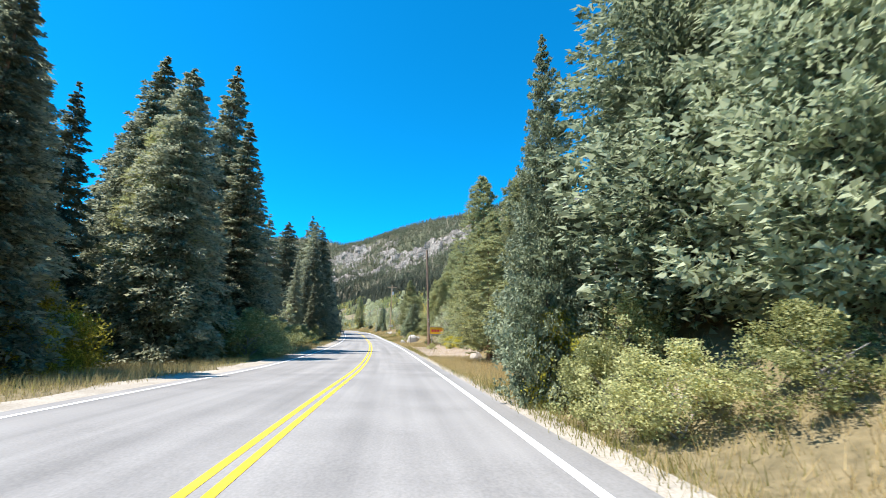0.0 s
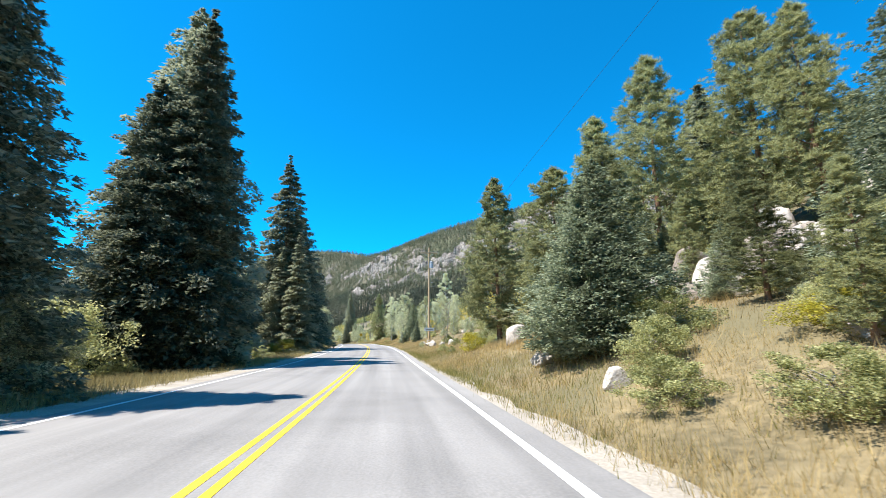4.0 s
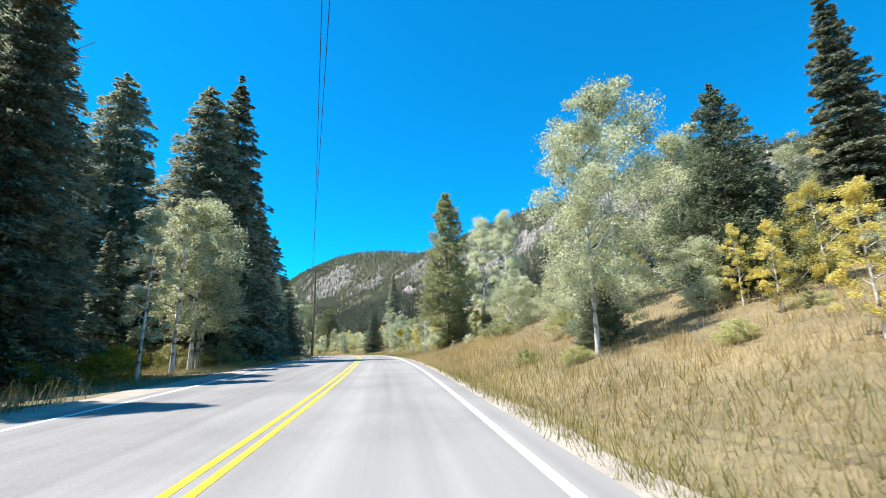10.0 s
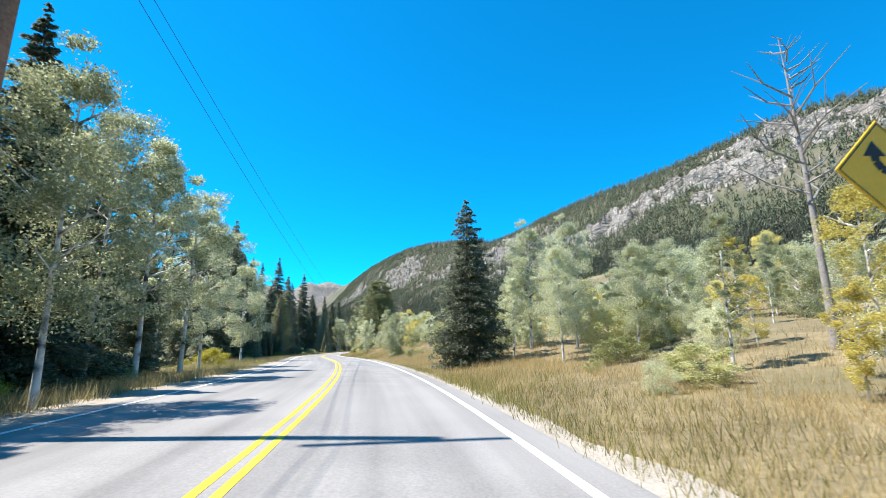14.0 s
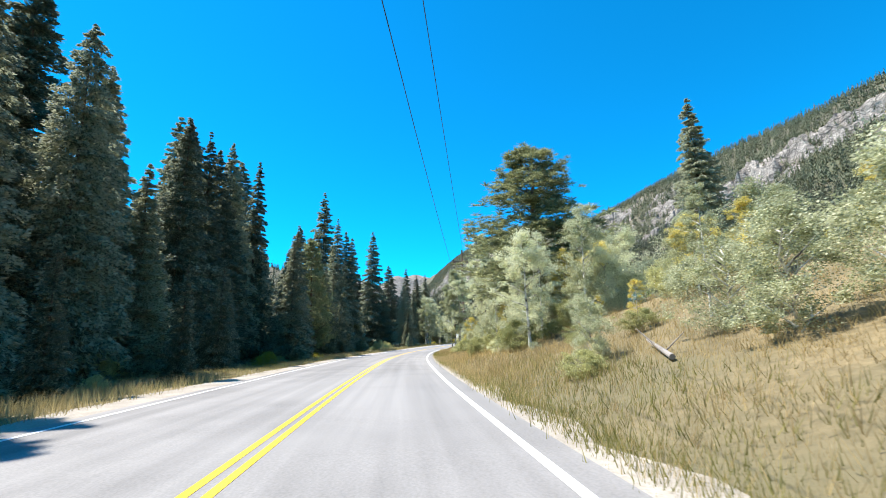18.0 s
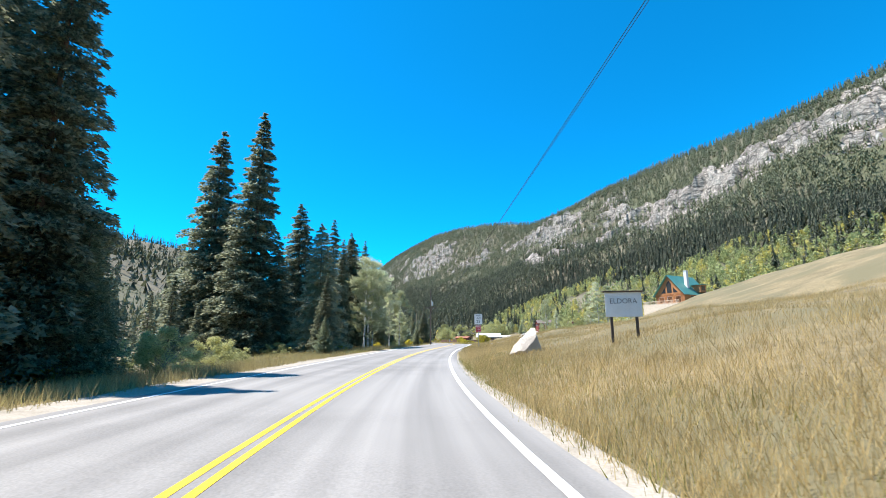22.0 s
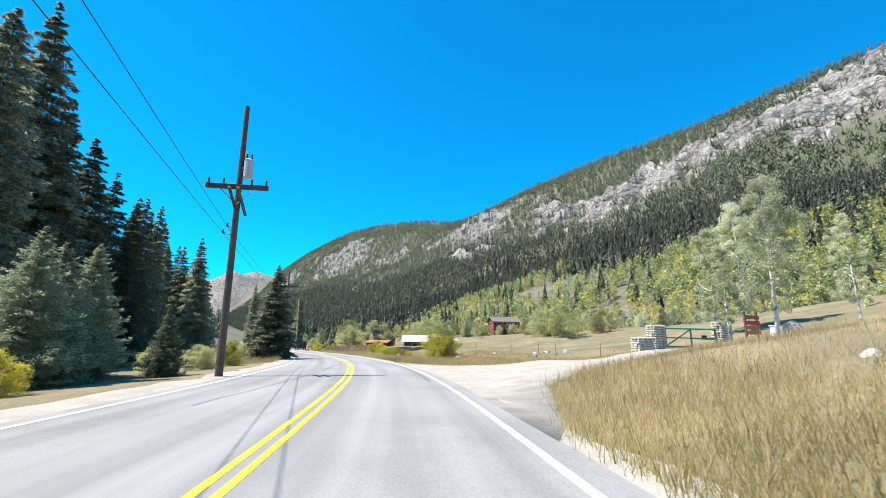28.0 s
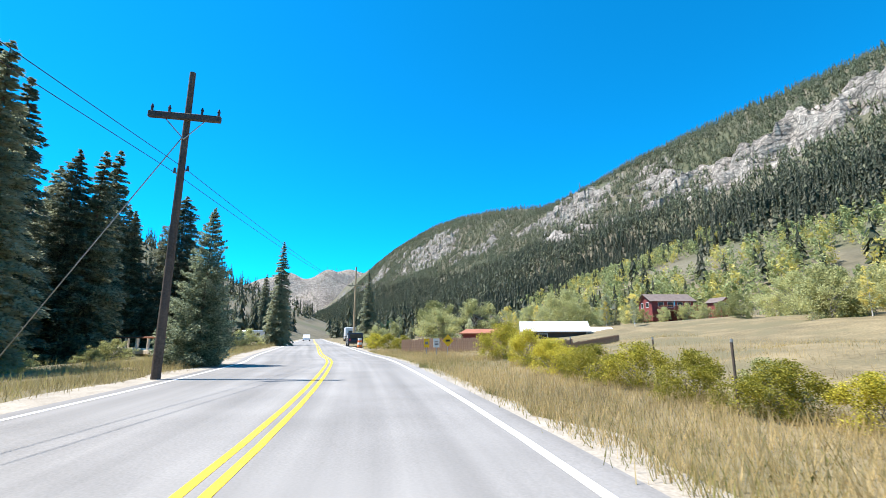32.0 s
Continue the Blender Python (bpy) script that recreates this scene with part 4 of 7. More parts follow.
for s, d, h in [(15.5, -12.0, 14.3), (24.5, -16.0, 15.3), (30.5, -15.0, 21.1), (33.0, -18.0, 17.5), (38.5, -13.0, 25.9), (46.0, -20.0, 29.2), (49.5, -11.5, 14.5), (69.5, -22.0, 13.7), (90.5, -26.0, 27.9), (93.6, -12.0, 17.7), (94.1, -10.0, 23.4), (98.6, -18.0, 9.7), (122.7, -8.5, 14.8), (124.2, -11.0, 13.0), (131.7, -10.0, 20.8), (149.7, -12.0, 13.9), (159.4, -14.5, 8.2), (176.2, -14.0, 21.1), (181.7, -12.0, 18.0), (184.8, -15.0, 21.7), (188.3, -22.0, 25.7), (203.8, -20.0, 25.8), (208.9, -12.0, 19.9), (209.9, -10.0, 13.3), (232.3, -11.0, 9.5), (303.0, -18.0, 21.0), (303.5, -20.0, 18.1), (305.0, -15.0, 22.2), (310.0, -22.0, 22.1)]:
    grow("spruce", s, d, h, "spruces beside the road")
for s, d, h in [(322.5, -24.0, 30.2), (332.5, -26.0, 28.2), (343.5, -26.0, 30.0), (419.9, -15.0, 14.9), (456.3, -16.0, 16.9), (467.8, -22.0, 16.9), (471.4, -22.5, 27.7), (472.8, -22.0, 20.6), (474.3, -24.0, 19.8), (478.3, -22.0, 20.1), (484.8, -22.0, 18.9), (485.8, -20.0, 16.5), (490.8, -20.0, 18.0), (493.8, -20.0, 18.5), (503.8, -22.0, 19.8), (505.2, -16.0, 16.8), (509.3, -18.0, 15.6), (510.3, -20.0, 16.2), (518.2, -22.0, 21.7), (525.7, -22.0, 19.3), (526.7, -20.0, 19.5), (536.2, -28.0, 20.7), (542.3, -22.0, 17.4), (543.7, -18.0, 20.1), (545.7, -24.0, 19.4), (546.8, -24.0, 18.9), (587.2, 12.0, 17.3), (653.8, -18.0, 24.7), (411.6, -30.0, 32.0), (408.0, -22.0, 32.0)]:
    grow("spruce", s, d, h, "spruces beside the road")
for s, d, h in [(374.7, -20.0, 32.0), (428.5, -25.0, 26.0), (443.7, -24.0, 27.0), (447.0, -21.5, 25.0), (364.0, -48.0, 32.0), (362.0, -36.0, 32.0), (353.6, -24.0, 29.0), (350.0, -21.5, 24.0), (349.0, -27.0, 30.0), (385.5, -38.4, 25.5), (372.0, -34.0, 26.0), (410.0, -26.8, 19.0), (408.5, -19.0, 14.0), (359.0, -17.0, 20.0), (98.7, -35.6, 28.0), (115.6, -20.8, 30.0), (100.8, -13.5, 27.0), (96.0, -27.0, 22.5), (127.0, -11.0, 27.0), (202.5, -10.6, 25.5), (197.5, -28.3, 29.7), (200.5, -11.7, 22.7), (245.0, -10.0, 13.7), (355.6, 42.0, 28.0), (541.0, -25.0, 25.0), (521.0, -25.7, 26.0), (547.4, -5.4, 14.8), (230.0, -11.5, 9.0), (242.0, -12.0, 10.0), (154.9, -13.0, 20.0)]:
    grow("spruce", s, d, h, "spruces beside the road")
for s, d, h in [(154.4, -15.5, 19.4), (165.9, -13.5, 16.6), (220.9, -10.5, 14.8), (176.0, 15.5, 9.0), (225.0, -12.0, 10.5), (231.0, -13.0, 11.0), (236.0, -12.5, 11.5), (241.0, -13.0, 10.0)]:
    grow("spruce", s, d, h, "spruces beside the road")
for s, d, h in [(31.0, -9.5, 4.2), (79.6, 7.5, 5.5), (80.6, 13.0, 2.8), (157.8, 9.5, 7.1), (321.5, -14.0, 9.3), (375.2, -13.0, 7.5), (453.3, -11.0, 5.7), (454.8, -11.0, 5.4), (458.8, -12.0, 6.2), (458.8, -8.5, 3.3), (138.2, 7.6, 3.5), (181.0, 14.4, 6.4), (147.6, 6.6, 3.2), (178.5, 8.2, 3.0), (154.4, 9.2, 6.6)]:
    grow("blue", s, d, h, "blue spruces beside the road")
for s, d, h in [(52.5, 13.0, 13.7), (57.0, 9.0, 8.7), (73.1, 9.0, 3.2), (82.6, 20.0, 10.7), (85.6, 20.0, 12.5), (86.1, 16.0, 4.6), (91.1, 18.0, 14.7), (100.6, 20.0, 17.0), (125.2, 24.0, 12.2), (126.2, 28.0, 12.4), (129.2, 24.0, 11.5), (146.7, 20.0, 8.3), (165.3, -11.0, 11.8), (58.9, 19.8, 18.0), (73.9, 19.0, 24.0), (343.6, 12.4, 12.0), (96.4, 9.2, 11.8), (204.0, 7.7, 14.2)]:
    grow("pine", s, d, h, "pines on the bank")
for s, d, h in [(120.2, 10.0, 3.5), (120.7, 9.0, 3.4), (122.7, 13.0, 2.4), (155.3, 10.0, 6.1), (160.7, 17.0, 12.5), (167.3, 13.0, 6.0), (194.9, -9.5, 11.8), (195.9, 12.0, 3.0), (215.9, -9.0, 9.9), (222.8, 9.0, 4.3), (224.3, 14.0, 5.7), (224.8, 13.0, 5.6), (227.8, -9.5, 11.1), (229.3, -7.5, 7.5), (250.3, 12.0, 7.3), (253.8, 11.0, 7.9), (291.0, 10.0, 3.6), (291.5, 12.0, 3.3), (299.5, 11.0, 3.8), (305.0, 10.0, 3.9), (316.8, 9.0, 6.1), (318.3, 12.0, 7.2), (320.8, 9.0, 4.4), (321.3, 11.0, 3.5), (330.0, 9.0, 7.4), (335.8, 10.0, 6.6), (349.7, 12.0, 3.6), (354.7, 12.0, 3.9), (355.2, 11.0, 3.9), (452.3, 22.0, 5.7)]:
    grow("aspen", s, d, h, "aspens beside the road")
for s, d, h in [(454.3, 20.0, 8.6), (460.8, 24.0, 7.2), (336.3, 8.6, 11.3), (345.6, 6.4, 10.0), (435.7, -10.7, 9.0), (443.1, -10.2, 7.5), (240.4, -5.9, 9.0), (201.7, 12.4, 10.5), (206.5, 14.5, 6.5), (249.1, -9.5, 12.5), (255.6, -9.5, 12.5), (264.1, -9.5, 12.5), (227.5, -9.0, 10.6), (146.2, 6.1, 6.0), (146.5, 9.8, 5.0), (149.9, 16.2, 6.4), (141.0, 12.5, 7.0), (143.0, 15.0, 6.5), (152.0, 12.0, 5.5), (155.0, 14.0, 6.0), (158.0, 12.0, 5.5), (161.0, 15.0, 6.5), (163.0, 12.5, 5.0), (166.0, 14.5, 6.0), (169.0, 12.5, 5.0), (172.0, 15.0, 5.5), (177.3, 7.5, 7.7), (246.0, 9.0, 5.2), (249.0, 10.5, 5.5), (244.0, 11.0, 4.5)]:
    grow("aspen", s, d, h, "aspens beside the road")
for s, d, h in [(252.0, 9.2, 4.5), (238.8, 9.9, 4.2), (255.0, 10.5, 5.0), (258.0, 9.5, 4.2), (144.5, 10.5, 4.6), (150.0, 10.0, 4.5), (424.6, -14.3, 15.0), (462.0, 49.0, 3.2), (458.0, 47.0, 2.6), (470.0, 52.0, 4.0), (334.3, 8.8, 7.6)]:
    grow("aspen", s, d, h, "aspens beside the road")
for s, d, h in [(124.7, 10.0, 5.9), (199.8, -26.0, 29.9), (232.0, 15.5, 6.0)]:
    grow("dead", s, d, h, "dead trees")
for s, d, h in [(164.3, 10.0, 2.3), (194.4, 18.0, 3.2), (195.9, 18.0, 4.0), (196.4, 14.0, 3.2), (220.3, 11.0, 4.7), (234.3, 10.0, 3.7), (234.3, 14.0, 4.3), (234.8, 13.0, 4.1), (289.5, 15.0, 1.2), (290.0, 13.0, 1.6), (299.5, 13.0, 4.6), (323.8, 8.5, 3.1), (236.0, 10.5, 4.0), (174.7, 12.2, 3.0), (176.0, 11.0, 2.4)]:
    grow("yellow", s, d, h, "golden aspens")
for s, d, h in [(78.6, -8.5, 11.7), (224.8, -9.0, 11.0), (236.4, -9.3, 12.0), (251.2, 6.5, 8.9), (70.5, -8.8, 9.5), (158.2, 8.8, 7.0), (226.5, -8.8, 5.5), (230.5, -8.3, 5.0), (234.2, -8.4, 5.5), (219.0, -9.0, 6.0), (222.5, -9.5, 7.5)]:
    grow("short_spruce", s, d, h, "young spruces beside the road")


# first bend: spruces over the verge, a rocky cut, pines before the pole
for key, s, d, h, w in [("blue", 9.3, 4.8, 8.8, .5), ("blue", 8.2, 7.6, 13.0, .8), ("blue", 5.4, 8.0, 12.5, .8), ("pine", 15.5, 15.5, 9, 1.0), ("shrub", 4.6, 6.2, 1.1, 1.2), ("shrub", 3.0, 6.0, .8, 1.2), 
        ("willow", 9.0, 5.0, 1.9, .75), ("willow", 10.2, 5.5, 2.2, .7), ("shrub", 7.3, 5.0, 1.3, 1.1), ("shrub", 5.6, 5.2, 1.2, 1.2), ("shrub", 8.2, 5.9, 1.6, 1.0), ("shrub", 10.8, 6.4, 1.4, .8),
        ("pine", 27.6, 7.6, 8.0, 1.75), ("pine", 25.6, 8.3, 4.6, 1.7), ("yellow", 33.5, 14.4, 5.0, 1.7), ("yellow", 35.5, 15.6, 5.2, 1.5), ("yellow", 31.8, 13.6, 2.6, 1.5), ("pine", 24.6, 14.2, 3.4, 1.5),
        ("spruce", 41, 15.4, 15.5, .8), ("pine", 37.5, 13.2, 14, 1.1), ("pine", 34.5, 12.4, 9.5, 1.3), ("pine", 43.5, 12.2, 10.5, 1.3), ("pine", 46.5, 13.2, 12.5, 1.2), ("pine", 52.6, 11.0, 10.2, 1.15), ("pine", 51.5, 14.5, 14, 1.1), ("pine", 59.6, 9.2, 8.6, 1.6), ("pine", 61.5, 10.6, 9.5, 1.2), ("shrub", 60.4, 8.0, .9, 1.3), ("yellow", 47.2, 10.4, 3.6, 1.3), ("yellow", 46.2, 11.0, 3.0, 1.2), ("blue", 36.4, 9.4, 6.4, .75), ("pine", 34.2, 8.4, 2.6, 1.2), ("blue", 52.2, 10.2, 4.4, .9),
        ("pine", 26.5, 19.5, 12, 1.3), ("pine", 29.5, 18.0, 11, 1.3), ("pine", 23.5, 21, 11.5, 1.2), ("pine", 31.5, 20.5, 12.5, 1.2), ("pine", 20.5, 22.5, 11, 1.2),
        ("willow", 44.5, 9.0, 1.0, 1.6), ("shrub", 46.3, 8.8, 1.0, 1.5), ("willow", 48.4, 8.9, 1.1, 1.6), ("shrub", 50.0, 8.8, 1.1, 1.4), ("shrub", 52.0, 9.0, 1.4, 1.2), ("willow", 46.8, 8.3, .8, 1.6), ("shrub", 49.2, 6.6, .7, 1.2), ("shrub", 42.0, 9.6, 1.2, 1.4), ("sapling", 49.0, 10.0, 4.6, .9), ("sapling", 52.8, 9.0, 5.0, .8),
        ("spruce", 36.0, -10.6, 19, 1.0), ("spruce", 41.5, -11.2, 17, 1.0), ("spruce", 27.0, -11.6, 18, 1.0), ("shrub", 29.5, -7.4, 3.0, 1.3), ("shrub", 32.2, -7.7, 2.7, 1.3), ("blue", 32.6, -9.8, 4.4, .9), ("shrub", 50.2, -7.6, 2.3, 1.2), ("aspen", 52.0, -9.2, 5.2, 1.3),
        ("blue", 79.6, 7.9, 6.0, 1.35), ("pine", 84.5, 8.6, 7.5, 1.2), ("pine", 77.5, 11.5, 3.4, 1.5), ("pine", 88.5, 13.5, 9.5, 1.0), ("blue", 73.5, 12.0, 6.5, .9), ("willow", 74, 9.8, .7, 2.0), ("willow", 72.5, 10.6, .7, 2.0), ("shrub", 76, 7.2, 1.0, 1.4), ("shrub", 77.5, 8.6, 1.2, 1.3)]:
    grow(key, s, d, h, "trees of the first bend", w)


# second bend: a wall of spruces on the river side, an aspen thicket and an open cut on the other
for key, s, d, h, w in [("spruce", 327.4, -15.5, 20.2, .8), ("spruce", 331.4, -17, 22.5, .8), ("spruce", 332.4, -15.6, 21.4, .7), ("spruce", 336.4, -17, 21.9, .8), ("spruce", 339.4, -17, 23.7, .75), ("spruce", 342.4, -16, 22.8, .75), ("spruce", 321.4, -14, 13.3, .9), ("spruce", 319.6, -16, 19.0, .85),
        ("spruce", 291.3, -12, 15.5, .85), ("spruce", 293.3, -12.4, 15.1, .85), ("spruce", 301.3, -14, 18.3, .8), ("spruce", 306.3, -14.4, 21.2, .8), ("spruce", 297.8, -11.4, 12.1, .9), ("spruce", 310.8, -14, 16.9, .8), ("spruce", 316.8, -15, 19.3, .8), ("spruce", 288.5, -13.5, 17.0, .85), ("spruce", 295.5, -14.5, 17.5, .85), ("spruce", 314.0, -16.5, 18.0, .8), ("short_spruce", 309.6, -9.6, 5.4, .8), ("short_spruce", 317.9, -9.6, 6.2, .8), ("short_spruce", 300.4, -9.8, 5.0, .8), ("short_spruce", 326.0, -11.2, 8.0, .8), ("aspen", 281.0, -9.2, 11.5, 1.1),
        ("aspen", 276.2, 6.0, 4.1, 1.25), ("sapling", 276.5, 6.1, 2.2, .9), ("shrub", 276.9, 6.9, .9, 1.2), ("shrub", 275.6, 6.6, .8, 1.2),
        ("aspen", 289.6, 8.7, 5.0, 1.2), ("aspen", 291.2, 8.4, 4.4, 1.2), ("aspen", 294.3, 8.4, 4.1, 1.2), ("aspen", 292.6, 9.6, 4.8, 1.2), ("aspen", 288.2, 9.8, 4.7, 1.2), ("aspen", 296.4, 8.8, 3.6, 1.2), ("sapling", 290.4, 9.2, 3.2, 1.1), ("sapling", 298.6, 8.6, 2.8, 1.2), ("sapling", 300.8, 8.4, 2.4, 1.2), ("sapling", 295.4, 9.8, 3.2, 1.2), ("sapling", 303.0, 9.0, 2.2, 1.2), ("yellow", 293.4, 10.4, 4.9, 1.1), ("yellow", 297.0, 10.2, 3.6, 1.1), ("dead", 297.5, 10.8, 7.2, .8), ("dead", 289.0, 9.6, 5.6, .8),
        ("yellow", 308.5, 12.2, 3.2, 1.4), ("yellow", 306.8, 12.8, 3.0, 1.4), ("sapling", 309.6, 13.4, 3.0, 1.3), ("yellow", 311.0, 14.2, 2.6, 1.3), ("sapling", 307.5, 14.4, 3.2, 1.3),
        ("pine", 325.6, 11.5, 14.4, 1.75), ("aspen", 314.9, 7.8, 6.0, 1.45), ("shrub", 316.2, 7.6, 1.4, 1.3), ("sapling", 317.6, 7.8, 2.0, 1.3), ("sapling", 305.6, 6.9, 1.9, 1.0), ("sapling", 318.8, 8.4, 3.0, 1.2),
        ("aspen", 416.7, -10, 12.0, 1.25), ("aspen", 420.2, -10.5, 14.4, 1.2), ("aspen", 424.2, -11, 14.6, 1.1), ("aspen", 428.2, -9.2, 9.6, 1.1), ("aspen", 435.7, -9, 10.6, 1.1), ("spruce", 432.7, -12, 14.3, .8),
        ("spruce", 368.9, -14.5, 24.0, .85), ("spruce", 374.4, -14.5, 22.8, .85), ("spruce", 363.4, -13, 14.1, .9), ("spruce", 358.9, -12.4, 12.9, .85), ("spruce", 370.9, -16, 19.9, .9), ("short_spruce", 360.4, -10.8, 8.0, .85), 
        ("aspen", 345.4, 6.9, 9.6, 1.2), ("sapling", 349.6, 8.2, 3.2, 1.2), ("sapling", 348.2, 7.8, 2.0, 1.2), ("dead", 350.2, 8.4, 4.0, .5),
        ("sapling", 77.8, -7.5, 2.8, 1.2), ("sapling", 79.3, -7.8, 2.6, 1.2), ("sapling", 81.0, -8.0, 2.2, 1.2),
        ("aspen", 140.8, 9.6, 7.4, 1.3), ("sapling", 144.0, 9.0, 2.6, 1.2), ("sapling", 141.5, 9.4, 2.2, 1.2), ("yellow", 142.0, 10.6, 3.0, 1.2),
        ("dead", 238.4, 12.4, 9.2, .95), ("spruce", 224.8, -12.4, 22.0, .8), ("spruce", 215.5, -11, 16.2, .85), ("pine", 204.6, 8.6, 3.6, 1.5), ("pine", 203.6, 8.8, 2.8, 1.5), ("shrub", 203.4, 7.6, 1.3, 1.3), ("shrub", 204.4, 6.9, .9, 1.4), ("yellow", 205.6, 10.6, 2.6, 1.4), ("spruce", 238.5, -13.5, 14, .9), ("spruce", 243, -13, 13, .9), ("spruce", 247.5, -14, 14, .9), ("spruce", 252, -13.5, 13.5, .9), ("spruce", 258, -14, 14, .9), ("spruce", 264, -14, 13, .9), ("aspen", 251, -8.5, 12, 1.2), ("aspen", 257, -8.6, 11.5, 1.1), ("short_spruce", 249.5, -10.2, 7.0, 1.0), ("short_spruce", 243.6, -10.4, 7.5, 1.0), ("short_spruce", 255.4, -10.4, 7.0, 1.0),
        ("aspen", 471.6, 39.0, 14.4, 1.25), ("aspen", 473.6, 37.6, 12.4, 1.25), ("aspen", 470.4, 41.0, 12.6, 1.25),
        ("willow", 487.4, 7.7, .9, 1.2), ("willow", 486.4, 8.2, .8, 1.2), ("sapling", 483.7, 6.3, .55, 1.2), ("sapling", 484.3, 6.5, .6, 1.2), ("sapling", 483.2, 6.8, .55, 1.2), ("blue", 503.6, -5.9, 7.6, .72), ("shrub", 487.7, 7.9, .9, 1.0)]:
    grow(key, s, d, h, "trees of the second bend" if s < 350 else "trees along the last straight", w)


# ---- woods behind the first rows ----
fill = random.Random(8)


def woods(name, places, key, label, seed):
    """A far row of trees of one kind joined into one mass."""
    rng = np.random.default_rng(seed)
    for m in (0, 1):
        meshes, full = KINDS[key][m][3], KINDS[key][m][4]
        for pn, me in meshes:
            tri = np.zeros(len(me.loop_triangles) * 3, np.int32) if len(me.loop_triangles) else None
            if tri is None:
                me.calc_loop_triangles()
                tri = np.zeros(len(me.loop_triangles) * 3, np.int32)
            me.loop_triangles.foreach_get("vertices", tri)
            co = np.zeros(len(me.vertices) * 3, np.float32)
            me.vertices.foreach_get("co", co)
            v = co.reshape(-1, 3)[tri]
            out = []
            for s, d, h in places[m::2]:
                a, f, w = rng.uniform(0, 6.28), h / full, h / full * rng.uniform(.85, 1.15)
                x, y = v[:, 0] * math.cos(a) - v[:, 1] * math.sin(a), v[:, 0] * math.sin(a) + v[:, 1] * math.cos(a)
                out.append(np.stack([x * w, y * w, v[:, 2] * f], -1) + at(s, d, rise(s, d) - .05))
            tagged(new(name + "_" + pn + "s", tri_mesh(name, np.concatenate(out), me.materials[0])), label, "forest", kind="stuff")


rows = []
for i in range(150):
    s = -15 + i * 3.9
    rows.append((s + fill.uniform(-2, 2), -fill.uniform(32 if s > 340 else 26 if s > 250 else 20, 52), fill.uniform(10, 17) if s > 340 else fill.uniform(12, 20)))
for i in range(110):
    s = -10 + i * 5.4
    rows.append((s + fill.uniform(-2.4, 2.4), -fill.uniform(23, 28) if s > 260 else -fill.uniform(14, 20), fill.uniform(6, 10) if s > 260 else fill.uniform(8, 13)))
woods("creek_woods", rows, "thin_spruce", "dark spruce woods across the creek", 21)
for i in range(70):
    s = fill.uniform(-25, 118)
    grow(fill.choice(["pine", "pine", "thin_spruce"]), s, fill.uniform(20, 54), fill.uniform(7, 13), "pines on the slope")
for i in range(125):
    s = fill.uniform(126, 345)
    low = 266 < s < 322
    if 205 < s < 225:
        continue
    grow(fill.choice(["aspen", "aspen", "yellow"]), s, fill.uniform(17 if low else 14.5, 34), fill.uniform(1.8, 3.0) if low else fill.uniform(3.2, 6), "aspens behind the verge")
for i in range(46):
    s = fill.uniform(470, 600)
    grow(fill.choice(["aspen", "shrub", "yellow", "aspen", "thin_spruce"]), s, fill.uniform(88, 120) if s < 552 else fill.uniform(20, 110), fill.uniform(4, 8), "trees below the mountain")
for i in range(26):
    grow(fill.choice(["aspen", "aspen", "yellow", "shrub"]), fill.uniform(545, 590), fill.uniform(8, 66), fill.uniform(3.5, 7), "trees round the houses")
for i in range(24):
    grow(fill.choice(["aspen", "yellow", "thin_spruce", "pine"]), fill.uniform(395, 480), fill.uniform(95, 135), fill.uniform(5, 9), "trees above the meadow")

# ---- bushes, by stretch: kind, along, across, height, width ----
for key, s, d, h, w in [("shrub", 46.4, -8.6, 2.6, 1.2), ("shrub", 50, -9.2, 2.2, 1.2), ("willow", 33, -17, 4.2, 1), ("shrub", 29, -14, 2.6, 1.3), ("shrub", 84, -12, 3.2, 1.1), ("shrub", 88, -13, 3.6, 1.2), ("shrub", 80, -11, 2.4, 1.2), ("willow", 97, 7.4, 1.2, 1.2)]:
    grow(key, s, d, h, "roadside bushes", w)
for key, s, d, h, w in [("willow", 479.8, 9.1, 2.35, 1.0), ("willow", 480.6, 9.9, 2.3, 1.0), ("willow", 478.8, 10.0, 2.1, 1.05), ("willow", 489.4, 7.9, 1.0, 1.1), ("willow", 491.5, 8.0, 1.1, 1.2), ("willow", 493.6, 7.9, 1.05, 1.3), ("willow", 496, 8.0, 1.2, 1.2), ("willow", 499, 8.2, 1.45, 1.1), ("willow", 503, 8.6, 1.8, 1), ("willow", 530, 5.9, 1.6, 1.1), ("willow", 526, 6.6, 1.5, 1.2), ("willow", 522, 7.4, 1.3, 1.1), ("willow", 536, 6.6, 1.5, 1.1), ("shrub", 545, 8, 2.6, 1), ("shrub", 519, -8.5, 1.6, 1.2), ("shrub", 545, -9, 2.4, 1.3), ("willow", 470, -8.2, 1.5, 1), ("willow", 474, -9.5, 1.2, 1.2), ("shrub", 466, -9, 1.4, 1.3), ("shrub", 462, -10, 1.3, 1.3), ("willow", 450, -9.5, 1.3, 1)]:
    grow(key, s, d, h, "bushes along the meadow fence", w)
grow("short_spruce", 484.6, -6.6, 9.6, "spruces beside the road", 1.5)
for i in range(64):
    s = fill.uniform(225, 335)
    if 276 < s < 294:
        continue
    grow(fill.choice(["sapling", "shrub", "sapling", "yellow"]), s, fill.uniform(9.5, 15), fill.uniform(1.3, 2.8), "bushes on the grass bank", fill.uniform(.9, 1.3))
